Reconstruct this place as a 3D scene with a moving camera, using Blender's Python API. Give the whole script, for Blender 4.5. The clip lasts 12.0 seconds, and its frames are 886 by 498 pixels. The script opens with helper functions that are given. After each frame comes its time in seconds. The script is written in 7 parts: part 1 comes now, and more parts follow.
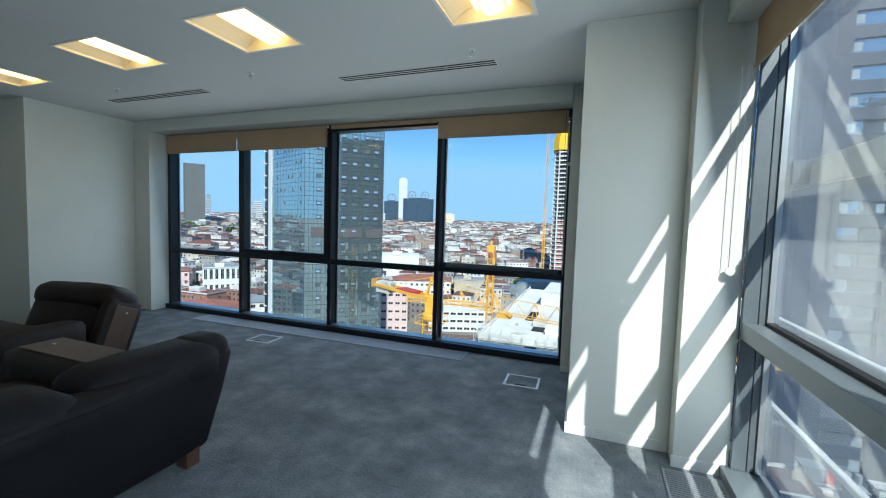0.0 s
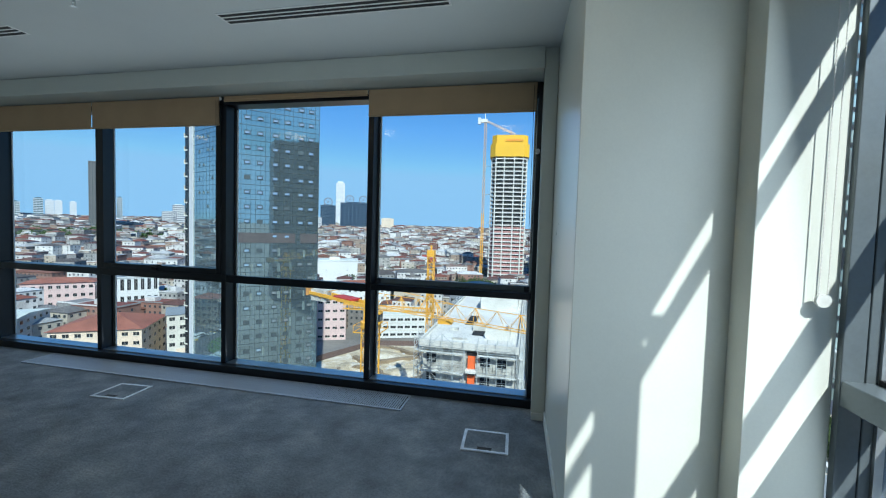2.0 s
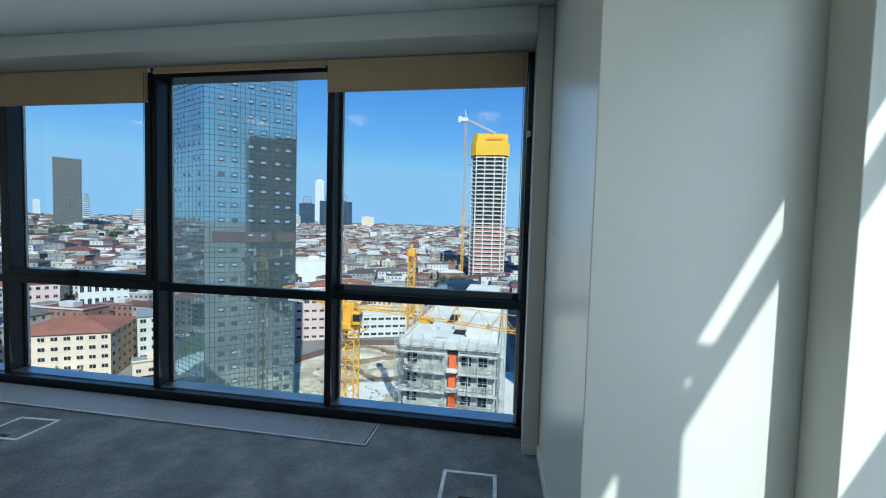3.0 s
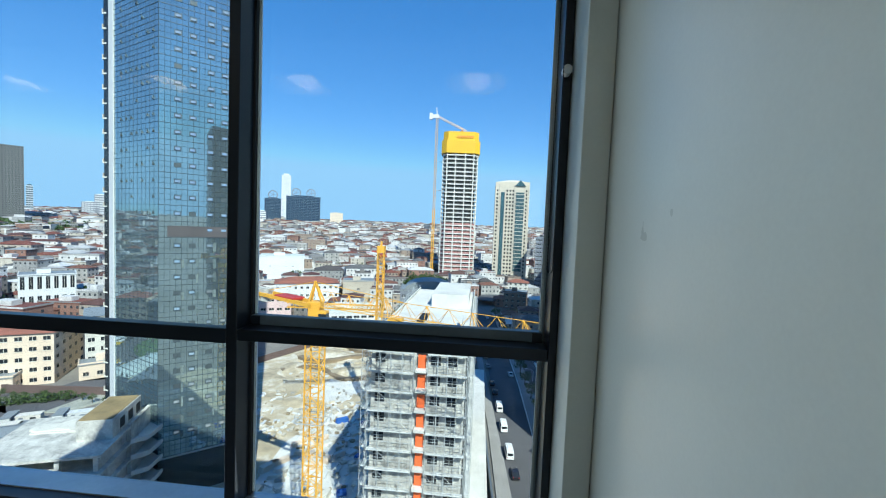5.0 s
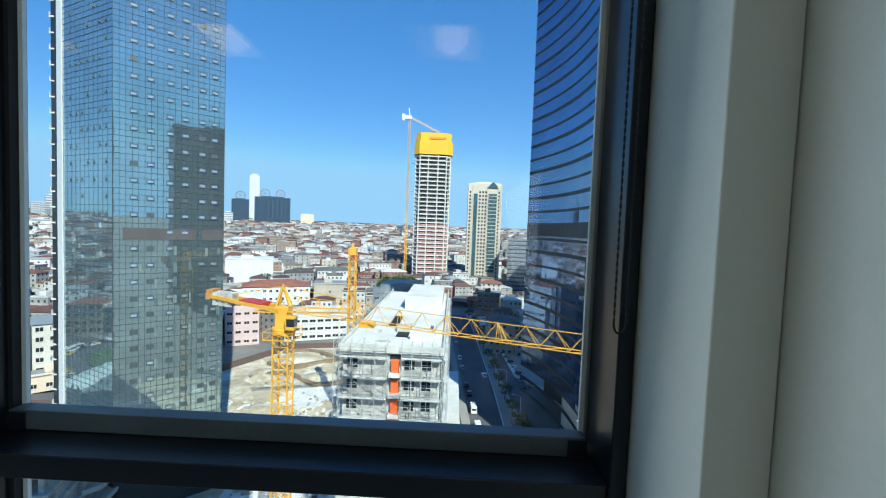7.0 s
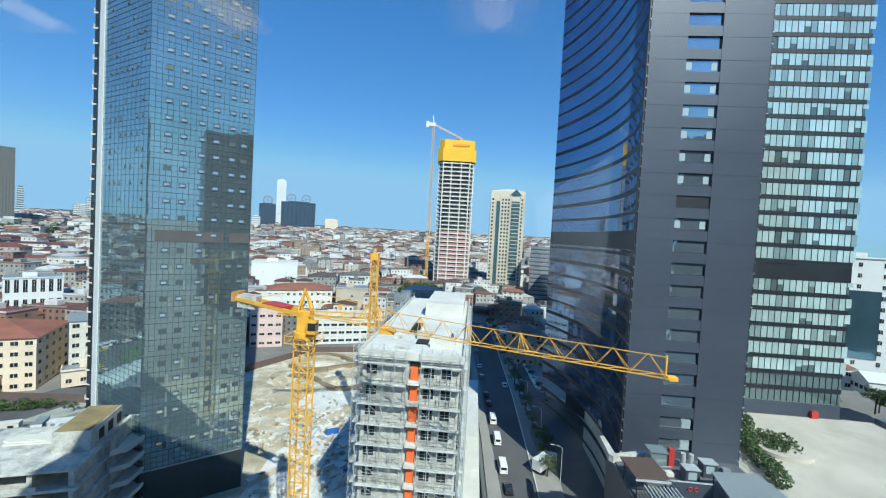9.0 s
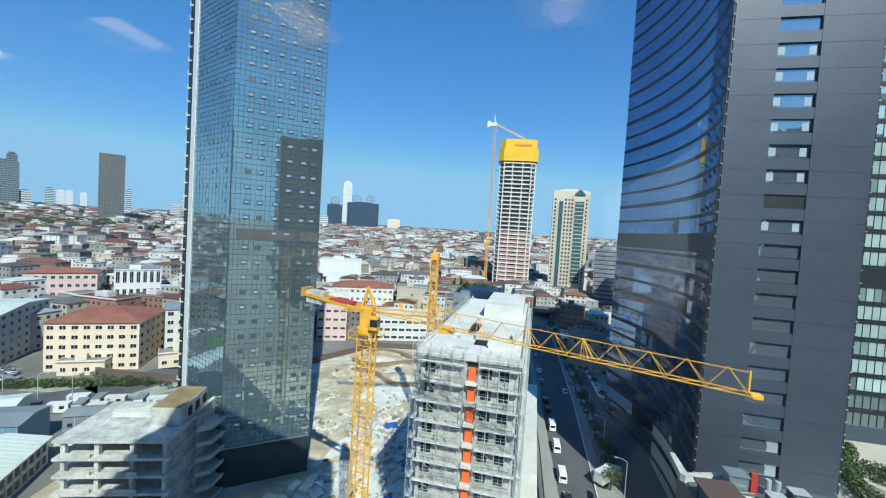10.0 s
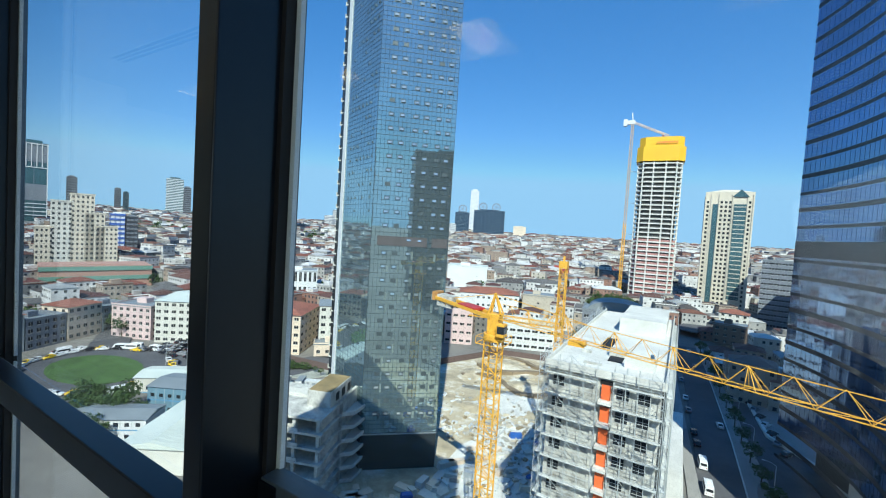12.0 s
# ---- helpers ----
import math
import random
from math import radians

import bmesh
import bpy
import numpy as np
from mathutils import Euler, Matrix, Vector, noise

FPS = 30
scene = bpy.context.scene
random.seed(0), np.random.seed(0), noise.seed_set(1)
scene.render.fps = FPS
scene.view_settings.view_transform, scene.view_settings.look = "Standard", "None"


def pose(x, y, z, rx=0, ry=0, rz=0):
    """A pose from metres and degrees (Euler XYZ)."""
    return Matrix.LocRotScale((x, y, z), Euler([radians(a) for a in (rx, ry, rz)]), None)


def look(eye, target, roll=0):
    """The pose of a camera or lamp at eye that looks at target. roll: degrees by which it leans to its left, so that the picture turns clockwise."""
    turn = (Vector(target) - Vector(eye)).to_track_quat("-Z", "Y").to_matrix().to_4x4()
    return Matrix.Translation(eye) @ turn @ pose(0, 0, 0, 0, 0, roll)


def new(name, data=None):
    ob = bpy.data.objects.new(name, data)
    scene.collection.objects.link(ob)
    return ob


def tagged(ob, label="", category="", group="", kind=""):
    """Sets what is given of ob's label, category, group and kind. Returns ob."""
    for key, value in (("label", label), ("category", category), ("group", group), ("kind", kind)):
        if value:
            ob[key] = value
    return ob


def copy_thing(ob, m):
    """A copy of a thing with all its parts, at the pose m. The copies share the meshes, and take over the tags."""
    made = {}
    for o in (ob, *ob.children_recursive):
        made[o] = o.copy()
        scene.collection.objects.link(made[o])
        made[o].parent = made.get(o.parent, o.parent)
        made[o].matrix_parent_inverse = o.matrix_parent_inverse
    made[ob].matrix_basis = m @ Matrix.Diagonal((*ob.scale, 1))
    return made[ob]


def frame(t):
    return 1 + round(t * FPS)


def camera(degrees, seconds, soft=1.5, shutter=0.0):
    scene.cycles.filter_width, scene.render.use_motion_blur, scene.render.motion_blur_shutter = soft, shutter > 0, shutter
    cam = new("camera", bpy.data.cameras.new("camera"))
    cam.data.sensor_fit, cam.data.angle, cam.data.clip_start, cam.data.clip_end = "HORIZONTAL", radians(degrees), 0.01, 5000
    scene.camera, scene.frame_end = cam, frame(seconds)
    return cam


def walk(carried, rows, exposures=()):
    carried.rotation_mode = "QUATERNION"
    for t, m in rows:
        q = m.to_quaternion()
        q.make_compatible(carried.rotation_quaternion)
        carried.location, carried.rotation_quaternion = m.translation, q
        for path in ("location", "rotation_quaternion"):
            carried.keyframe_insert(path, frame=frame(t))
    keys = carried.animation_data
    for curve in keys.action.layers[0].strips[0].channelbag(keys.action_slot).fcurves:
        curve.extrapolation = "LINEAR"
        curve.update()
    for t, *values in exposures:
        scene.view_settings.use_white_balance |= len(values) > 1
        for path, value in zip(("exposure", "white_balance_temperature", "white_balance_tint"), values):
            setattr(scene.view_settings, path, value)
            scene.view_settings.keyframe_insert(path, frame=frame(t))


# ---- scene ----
cam = camera(94.9, 12.0, soft=1.1)

PATH = [
    (0, (0.336, -4.635, 1.525), (-0.365, -2.766, 1.398), 1.8),
    (0.5, (0.261, -4.394, 1.522), (-0.37, -2.5, 1.407), 1.8),
    (1, (0.204, -4.101, 1.534), (-0.359, -2.184, 1.432), 1.9),
    (1.5, (0.102, -3.835, 1.517), (-0.388, -1.898, 1.423), 1.8),
    (2, (-0.009, -3.578, 1.52), (-0.427, -1.625, 1.425), 1.7),
    (2.5, (-0.049, -3.302, 1.508), (-0.41, -1.337, 1.412), 1.7),
    (3, (-0.077, -3.012, 1.515), (-0.403, -1.041, 1.415), 1.6),
    (5, (-0.314, -1.835, 1.519), (-0.493, 0.154, 1.411), 2.3),
    (5.5, (-0.345, -1.6, 1.514), (-0.478, 0.393, 1.41), 2.2),
    (6, (-0.342, -1.339, 1.519), (-0.431, 0.657, 1.421), 2.4),
    (6.5, (-0.343, -1.117, 1.532), (-0.407, 0.88, 1.432), 2.2),
    (8.3, (-0.388, -0.325, 1.53), (-0.417, 1.673, 1.454), 2.5),
    (8.5, (-0.414, -0.297, 1.535), (-0.467, 1.701, 1.461), 2.6),
    (9, (-0.455, -0.275, 1.537), (-0.611, 1.717, 1.469), 3.1),
    (9.5, (-0.48, -0.255, 1.535), (-0.771, 1.722, 1.461), 3.35),
    (10, (-0.48, -0.265, 1.538), (-0.924, 1.684, 1.455), 3.6),
    (10.5, (-0.47, -0.28, 1.541), (-1.069, 1.626, 1.449), 3.7),
    (10.8, (-0.462, -0.284, 1.543), (-1.144, 1.594, 1.45), 3.7),
    (11, (-0.484, -0.289, 1.545), (-1.219, 1.569, 1.45), 3.7),
    (11.5, (-0.646, -0.327, 1.533), (-1.508, 1.476, 1.442), 3.5),
    (12, (-0.799, -0.376, 1.518), (-1.81, 1.347, 1.431), 3.6),
]
walk(cam, [(t, look(eye, target, lean)) for t, eye, target, lean in PATH], [(0, 0.80, 6100, 2), (1, 0.70, 5960, 1), (3, 0.54, 5880, 0), (6, 0.82, 6230, 0), (7, 0.77, 6260, 0), (8.3, 0.60, 6280, 0), (10.5, 0.57, 6280, 0), (11, 0.64, 6280, 0), (12, 0.70, 6280, 0)])

# ---- world, sun, exposure ----
SUN_WAY = Vector((-0.52, 1.0, -1.08))
world = bpy.data.worlds.new("world")
scene.world = world
world.use_nodes = True
wn = world.node_tree.nodes
sky = wn.new("ShaderNodeTexSky")
sky.sky_type, sky.sun_disc = "NISHITA", False
sky.sun_elevation = radians(43.8)
sky.sun_rotation = math.atan2(0.52, -1.0)
sky.altitude, sky.air_density, sky.dust_density, sky.ozone_density = 60, 1.0, 0.0, 6.0
# a deep, clear blue with a soft horizon
wl = world.node_tree.links
dim, soften, rich = wn.new("ShaderNodeVectorMath"), wn.new("ShaderNodeGamma"), wn.new("ShaderNodeHueSaturation")
dim.operation = "SCALE"
dim.inputs["Scale"].default_value = 0.1
soften.inputs["Gamma"].default_value = 0.58
rich.inputs["Saturation"].default_value = 1.6
rich.inputs["Hue"].default_value = 0.513
wl.new(sky.outputs[0], dim.inputs[0])
wl.new(dim.outputs[0], soften.inputs[0])
wl.new(soften.outputs[0], rich.inputs["Color"])
level = wn.new("ShaderNodeVectorMath")
level.operation = "MINIMUM"
level.inputs[1].default_value = (0.30, 0.51, 0.77)
wl.new(rich.outputs[0], level.inputs[0])
wl.new(level.outputs[0], wn["Background"].inputs[0])
wn["Background"].inputs[1].default_value = 0.8
sun = new("sun", bpy.data.lights.new("sun", "SUN"))
sun.data.energy, sun.data.angle, sun.data.color = 4.2, radians(0.5), (1.0, 0.95, 0.88)
sun.matrix_world = look((0, 0, 0), SUN_WAY)


def area(name, eye, target, sx, sy, energy, color=(1, 1, 1)):
    lamp = bpy.data.lights.new(name, "AREA")
    lamp.shape, lamp.size, lamp.size_y, lamp.energy, lamp.color = "RECTANGLE", sx, sy, energy, color
    ob = new(name, lamp)
    ob.matrix_world = look(eye, target)
    return ob


# the sky's light in the two window openings
area("sky_light", (-3.05, -0.09, 1.3), (-3.05, -2, 1.1), 5.9, 2.3, 19, (0.86, 0.93, 1.0))
area("sky_light", (1.08, -5.6, 1.4), (-1, -5.6, 1.1), 7.6, 2.2, 48, (0.9, 0.95, 1.0))


# ---- materials ----
def material(name):
    m = bpy.data.materials.new(name)
    m.use_nodes = True
    return m, m.node_tree.nodes, m.node_tree.links, m.node_tree.nodes["Principled BSDF"]


def add_noise(n, l, scale, detail=5, rough=0.6, stretch=None):
    co = n.new("ShaderNodeTexCoord")
    tex = n.new("ShaderNodeTexNoise")
    tex.inputs["Scale"].default_value, tex.inputs["Detail"].default_value, tex.inputs["Roughness"].default_value = scale, detail, rough
    if stretch:
        mp = n.new("ShaderNodeMapping")
        mp.inputs["Scale"].default_value = stretch
        l.new(co.outputs["Object"], mp.inputs[0])
        l.new(mp.outputs[0], tex.inputs["Vector"])
    else:
        l.new(co.outputs["Object"], tex.inputs["Vector"])
    return tex


def ramp_of(n, stops, mode="LINEAR"):
    r = n.new("ShaderNodeValToRGB")
    r.color_ramp.interpolation = mode
    while len(r.color_ramp.elements) < len(stops):
        r.color_ramp.elements.new(0.5)
    for e, (p, c) in zip(r.color_ramp.elements, stops):
        e.position, e.color = p, (*c, 1)
    return r


def mul(c, k):
    return tuple(min(1, v * k) for v in c)


def surface(name, color, rough=0.6, metal=0.0, var=0.15, scale=2.0, fine=40.0, bump=0.05, spec=0.5, stretch=None, patch=None):
    """A painted, cast or woven surface: broad stains, fine grain and a light relief. patch: a second colour in broad patches."""
    m, n, l, p = material(name)
    broad, grain = add_noise(n, l, scale, 6, 0.65, stretch), add_noise(n, l, fine, 4, 0.6, stretch)
    r = ramp_of(n, [(0.3, mul(color, 1 - var)), (0.5, color), (0.72, patch or mul(color, 1 + var))])
    l.new(broad.outputs["Fac"], r.inputs[0])
    mix = n.new("ShaderNodeMix")
    mix.data_type, mix.blend_type = "RGBA", "MULTIPLY"
    mix.inputs["Factor"].default_value = 1
    g = ramp_of(n, [(0.3, (1 - var * 0.7,) * 3), (0.7, (1, 1, 1))])
    l.new(grain.outputs["Fac"], g.inputs[0])
    l.new(r.outputs[0], mix.inputs["A"])
    l.new(g.outputs[0], mix.inputs["B"])
    l.new(mix.outputs["Result"], p.inputs["Base Color"])
    rr = n.new("ShaderNodeMapRange")
    rr.inputs["To Min"].default_value, rr.inputs["To Max"].default_value = max(0.02, rough - 0.08), min(1, rough + 0.08)
    l.new(broad.outputs["Fac"], rr.inputs[0])
    l.new(rr.outputs[0], p.inputs["Roughness"])
    p.inputs["Metallic"].default_value = metal
    p.inputs["Specular IOR Level"].default_value = spec
    if bump:
        b = n.new("ShaderNodeBump")
        b.inputs["Strength"].default_value, b.inputs["Distance"].default_value = bump, 0.02
        l.new(grain.outputs["Fac"], b.inputs["Height"])
        l.new(b.outputs[0], p.inputs["Normal"])
    return m


def choice(name, colors, rough=0.8, island=True, var=0.12, scale=0.4, metal=0.0):
    """One of several colours for each loose piece (or object), with stains over it."""
    m, n, l, p = material(name)
    if island:
        pick = n.new("ShaderNodeNewGeometry").outputs["Random Per Island"]
    else:
        pick = n.new("ShaderNodeObjectInfo").outputs["Random"]
    r = ramp_of(n, [(i / len(colors), c) for i, c in enumerate(colors)], "CONSTANT")
    l.new(pick, r.inputs[0])
    st = add_noise(n, l, scale, 6, 0.7)
    g = ramp_of(n, [(0.3, (1 - 2 * var,) * 3), (0.65, (1, 1, 1))])
    l.new(st.outputs["Fac"], g.inputs[0])
    mix = n.new("ShaderNodeMix")
    mix.data_type, mix.blend_type = "RGBA", "MULTIPLY"
    mix.inputs["Factor"].default_value = 1
    l.new(r.outputs[0], mix.inputs["A"])
    l.new(g.outputs[0], mix.inputs["B"])
    l.new(mix.outputs["Result"], p.inputs["Base Color"])
    p.inputs["Roughness"].default_value, p.inputs["Metallic"].default_value = rough, metal
    return m


def facade_glass(name, color, metal=0.7, rough=0.04, wave=0.05, scale=0.35):
    """Mirror-coated curtain-wall glass, each pane a little bowed."""
    m, n, l, p = material(name)
    p.inputs["Metallic"].default_value, p.inputs["Roughness"].default_value = metal, rough
    t = add_noise(n, l, 0.08, 4)
    r = ramp_of(n, [(0.3, mul(color, 0.8)), (0.7, mul(color, 1.15))])
    l.new(t.outputs["Fac"], r.inputs[0])
    l.new(r.outputs[0], p.inputs["Base Color"])
    w = add_noise(n, l, scale, 2)
    b = n.new("ShaderNodeBump")
    b.inputs["Strength"].default_value, b.inputs["Distance"].default_value = wave, 0.3
    l.new(w.outputs["Fac"], b.inputs["Height"])
    l.new(b.outputs[0], p.inputs["Normal"])
    return m


def pane_glass(name, tint=(0.95, 0.98, 0.985), least=0.025):
    m, n, l, p = material(name)
    out = n["Material Output"]
    tr, gl, fr, mix = n.new("ShaderNodeBsdfTransparent"), n.new("ShaderNodeBsdfGlossy"), n.new("ShaderNodeLayerWeight"), n.new("ShaderNodeMixShader")
    steep, gain = n.new("ShaderNodeMath"), n.new("ShaderNodeMath")
    steep.operation, gain.operation = "POWER", "MULTIPLY_ADD"
    steep.inputs[1].default_value, gain.inputs[1].default_value, gain.inputs[2].default_value = 5.0, 0.6, least
    tr.inputs[0].default_value = (*tint, 1)
    gl.inputs["Roughness"].default_value = 0.01
    l.new(fr.outputs["Facing"], steep.inputs[0])
    l.new(steep.outputs[0], gain.inputs[0])
    l.new(gain.outputs[0], mix.inputs[0])
    l.new(tr.outputs[0], mix.inputs[1])
    l.new(gl.outputs[0], mix.inputs[2])
    l.new(mix.outputs[0], out.inputs[0])
    return m


def glow(name, color, strength):
    m, n, l, p = material(name)
    p.inputs["Emission Color"].default_value = (*color, 1)
    p.inputs["Emission Strength"].default_value = strength
    p.inputs["Base Color"].default_value = (0.9, 0.9, 0.88, 1)
    return m


WALL = surface("wall_paint", (0.62, 0.645, 0.60), 0.55, var=0.05, scale=0.8, fine=90, bump=0.03)
WALL_SATIN = surface("satin_wall_paint", (0.62, 0.645, 0.60), 0.3, var=0.05, scale=0.8, fine=90, bump=0.012)
CEIL = surface("ceiling_paint", (0.60, 0.62, 0.61), 0.7, var=0.04, scale=0.6, fine=70, bump=0.02)
CARPET = surface("carpet", (0.19, 0.215, 0.24), 0.95, var=0.36, scale=3.4, fine=55, bump=0.6, spec=0.1, patch=(0.30, 0.325, 0.33))
FRAME = surface("dark_frame", (0.009, 0.013, 0.019), 0.32, metal=0.2, var=0.2, scale=3, fine=60, bump=0.0)
FRAME_GREY = surface("grey_frame", (0.16, 0.19, 0.21), 0.4, metal=0.4, var=0.12, scale=2, fine=60, bump=0.0)
RAIL = surface("sash_rail", (0.10, 0.13, 0.15), 0.4, metal=0.3, var=0.15, scale=3, bump=0.0)
# worn metal, its base colour lifted to carry the sun's sheen
RIM = surface("worn_sheen_rim", (0.52, 0.55, 0.57), 0.4, metal=0.3, var=0.3, scale=8, bump=0.0)
ALU = surface("aluminium", (0.55, 0.58, 0.6), 0.35, metal=0.8, var=0.1, scale=4, bump=0.0)
GRILLE = surface("dull_aluminium", (0.33, 0.36, 0.40), 0.5, metal=0.5, var=0.15, scale=4, bump=0.0)
BLIND = surface("blind_fabric", (0.46, 0.33, 0.20), 0.9, var=0.06, scale=3, fine=300, bump=0.1)
WHITE = surface("white_plastic", (0.75, 0.75, 0.73), 0.4, var=0.05, scale=6, bump=0.0)
TRIM = surface("white_trim", (0.66, 0.68, 0.66), 0.45, var=0.1, scale=5, bump=0.02)
LEATHER = surface("dark_leather", (0.010, 0.010, 0.013), 0.6, var=0.3, scale=5, fine=120, bump=0.15, spec=0.2)
LEATHER_BROWN = surface("brown_leather", (0.016, 0.010, 0.009), 0.5, var=0.3, scale=5, fine=120, bump=0.15, spec=0.25)
WOOD = surface("walnut", (0.085, 0.045, 0.03), 0.4, var=0.35, scale=6, fine=40, bump=0.03, stretch=(1, 6, 1))
BLACK = surface("black_void", (0.01, 0.01, 0.011), 0.7, var=0.1, bump=0)
GLASS = pane_glass("window_glass")


def hazed_glass():
    """Window glass with an added pale film that stands in for reflected glare."""
    m = pane_glass("hazed_glass", (0.97, 0.985, 0.985), 0.17)
    n, l = m.node_tree.nodes, m.node_tree.links
    out = n["Material Output"]
    clear = out.inputs[0].links[0].from_socket
    # the glare's haze is put into the glass as a streaky translucent layer
    film, mix = n.new("ShaderNodeBsdfTranslucent"), n.new("ShaderNodeMixShader")
    film.inputs[0].default_value = (0.85, 0.9, 0.95, 1)
    streak = add_noise(n, l, 1.2, 5, 0.6, (1, 1, 0.35))
    r = ramp_of(n, [(0.3, (0.05,) * 3), (0.75, (0.16,) * 3)])
    l.new(streak.outputs["Fac"], r.inputs[0])
    l.new(r.outputs[0], mix.inputs[0])
    l.new(clear, mix.inputs[1])
    l.new(film.outputs[0], mix.inputs[2])
    l.new(mix.outputs[0], out.inputs[0])
    return m


GLASS_SIDE = hazed_glass()
LAMP_GLOW = glow("lamp_tube", (1.0, 0.66, 0.27), 1.9)
LAMP_DISH = surface("lamp_dish", (0.85, 0.78, 0.58), 0.35, var=0.03, bump=0)


# ---- building helpers ----
class Shape:
    """Collects boxes, bars and faces for one mesh."""

    def __init__(self):
        self.v, self.f = [], []

    def add(self, pts, faces):
        o = len(self.v)
        self.v.extend(tuple(p) for p in pts)
        self.f.extend(tuple(i + o for i in f) for f in faces)
        return self

    def box(self, x0, x1, y0, y1, z0, z1):
        return self.add([(x0, y0, z0), (x1, y0, z0), (x1, y1, z0), (x0, y1, z0), (x0, y0, z1), (x1, y0, z1), (x1, y1, z1), (x0, y1, z1)],
                        [(0, 3, 2, 1), (4, 5, 6, 7), (0, 1, 5, 4), (1, 2, 6, 5), (2, 3, 7, 6), (3, 0, 4, 7)])

    def bar(self, p, q, w, h=None):
        p, q = Vector(p), Vector(q)
        d = (q - p).normalized()
        s = d.cross(Vector((0, 0, 1)))
        s = s.normalized() if s.length > 1e-4 else Vector((1, 0, 0))
        u = s.cross(d)
        a, b = s * w / 2, u * (h or w) / 2
        return self.add([p - a - b, p + a - b, p + a + b, p - a + b, q - a - b, q + a - b, q + a + b, q - a + b],
                        [(0, 1, 2, 3), (7, 6, 5, 4), (0, 4, 5, 1), (1, 5, 6, 2), (2, 6, 7, 3), (3, 7, 4, 0)])

    def tube(self, p, q, r0, r1=None, n=10):
        p, q = Vector(p), Vector(q)
        r1 = r0 if r1 is None else r1
        d = (q - p).normalized()
        s = d.cross(Vector((0, 0, 1)))
        s = s.normalized() if s.length > 1e-4 else Vector((1, 0, 0))
        u = s.cross(d)
        pts = []
        for c, r in ((p, r0), (q, r1)):
            pts += [c + s * r * math.cos(2 * math.pi * i / n) + u * r * math.sin(2 * math.pi * i / n) for i in range(n)]
        return self.add(pts, [(i, (i + 1) % n, n + (i + 1) % n, n + i) for i in range(n)] + [tuple(range(n))[::-1], tuple(range(n, 2 * n))])

    def prism(self, ring, z0, z1):
        n = len(ring)
        return self.add([(x, y, z0) for x, y in ring] + [(x, y, z1) for x, y in ring],
                        [(i, (i + 1) % n, n + (i + 1) % n, n + i) for i in range(n)] + [tuple(range(n))[::-1], tuple(range(n, 2 * n))])

    def hip(self, x0, x1, y0, y1, z0, h, over=0.5):
        x0, x1, y0, y1 = x0 - over, x1 + over, y0 - over, y1 + over
        if x1 - x0 >= y1 - y0:
            k, m = (y1 - y0) / 2, (y0 + y1) / 2
            a, b = (x0 + k, m, z0 + h), (x1 - k, m, z0 + h)
            fs = [(0, 1, 5, 4), (1, 2, 5), (2, 3, 4, 5), (3, 0, 4), (3, 2, 1, 0)]
        else:
            k, m = (x1 - x0) / 2, (x0 + x1) / 2
            a, b = (m, y0 + k, z0 + h), (m, y1 - k, z0 + h)
            fs = [(0, 1, 4), (1, 2, 5, 4), (2, 3, 5), (3, 0, 4, 5), (3, 2, 1, 0)]
        return self.add([(x0, y0, z0), (x1, y0, z0), (x1, y1, z0), (x0, y1, z0), a, b], fs)

    def mesh(self, name, mat, smooth=False):
        me = bpy.data.meshes.new(name)
        me.from_pydata(self.v, [], self.f)
        me.materials.append(mat)
        if smooth:
            me.shade_smooth()
        return me


def part(name, shape, mat, parent=None, label="", bevel=0.0, smooth=False, segments=3):
    ob = new(name, shape if isinstance(shape, bpy.types.Mesh) else shape.mesh(name, mat, smooth))
    if parent:
        ob.parent = parent
    if label:
        tagged(ob, label)
    if bevel:
        md = ob.modifiers.new("bevel", "BEVEL")
        md.width, md.segments, md.limit_method = bevel, segments, "ANGLE"
        ob.data.shade_smooth()
        ob.modifiers.new("normals", "WEIGHTED_NORMAL").keep_sharp = False
    return ob


def thing(name, label, category, m=None, group=""):
    ob = new(name)
    if m is not None:
        ob.matrix_world = m
    return tagged(ob, label, category, group)


def setting(name, shape, mat, label, category, bevel=0.0):
    ob = part(name, shape, mat, bevel=bevel, segments=2)
    return tagged(ob, label, category, kind="structure")


def B(*boxes):
    s = Shape()
    for b in boxes:
        s.box(*b)
    return s


def rounded(x0, x1, y0, y1, z0, z1, r, cuts=6, swell=0.0):
    """A cushion: a box with rounded edges and swollen faces."""
    bm = bmesh.new()
    bmesh.ops.create_cube(bm, size=2)
    bmesh.ops.subdivide_edges(bm, edges=bm.edges[:], cuts=cuts, use_grid_fill=True)
    hx, hy, hz = (x1 - x0) / 2, (y1 - y0) / 2, (z1 - z0) / 2
    for v in bm.verts:
        a, b, c = v.co
        q = Vector((max(-hx + r, min(hx - r, a * hx)), max(-hy + r, min(hy - r, b * hy)), max(-hz + r, min(hz - r, c * hz))))
        d = Vector((a * hx, b * hy, c * hz)) - q
        co = q + (d.normalized() * r if d.length > 1e-6 else d)
        co.x += swell * a * (1 - b * b) * (1 - c * c)
        co.y += swell * b * (1 - a * a) * (1 - c * c)
        co.z += swell * c * (1 - a * a) * (1 - b * b)
        w = 0.006 * noise.noise(co * 7 + Vector((x0, y0, z0)))
        v.co = co + Vector(((x0 + x1) / 2, (y0 + y1) / 2, (z0 + z1) / 2)) + v.normal * w
    me = bpy.data.meshes.new("cushion")
    bm.to_mesh(me)
    bm.free()
    me.shade_smooth()
    return me


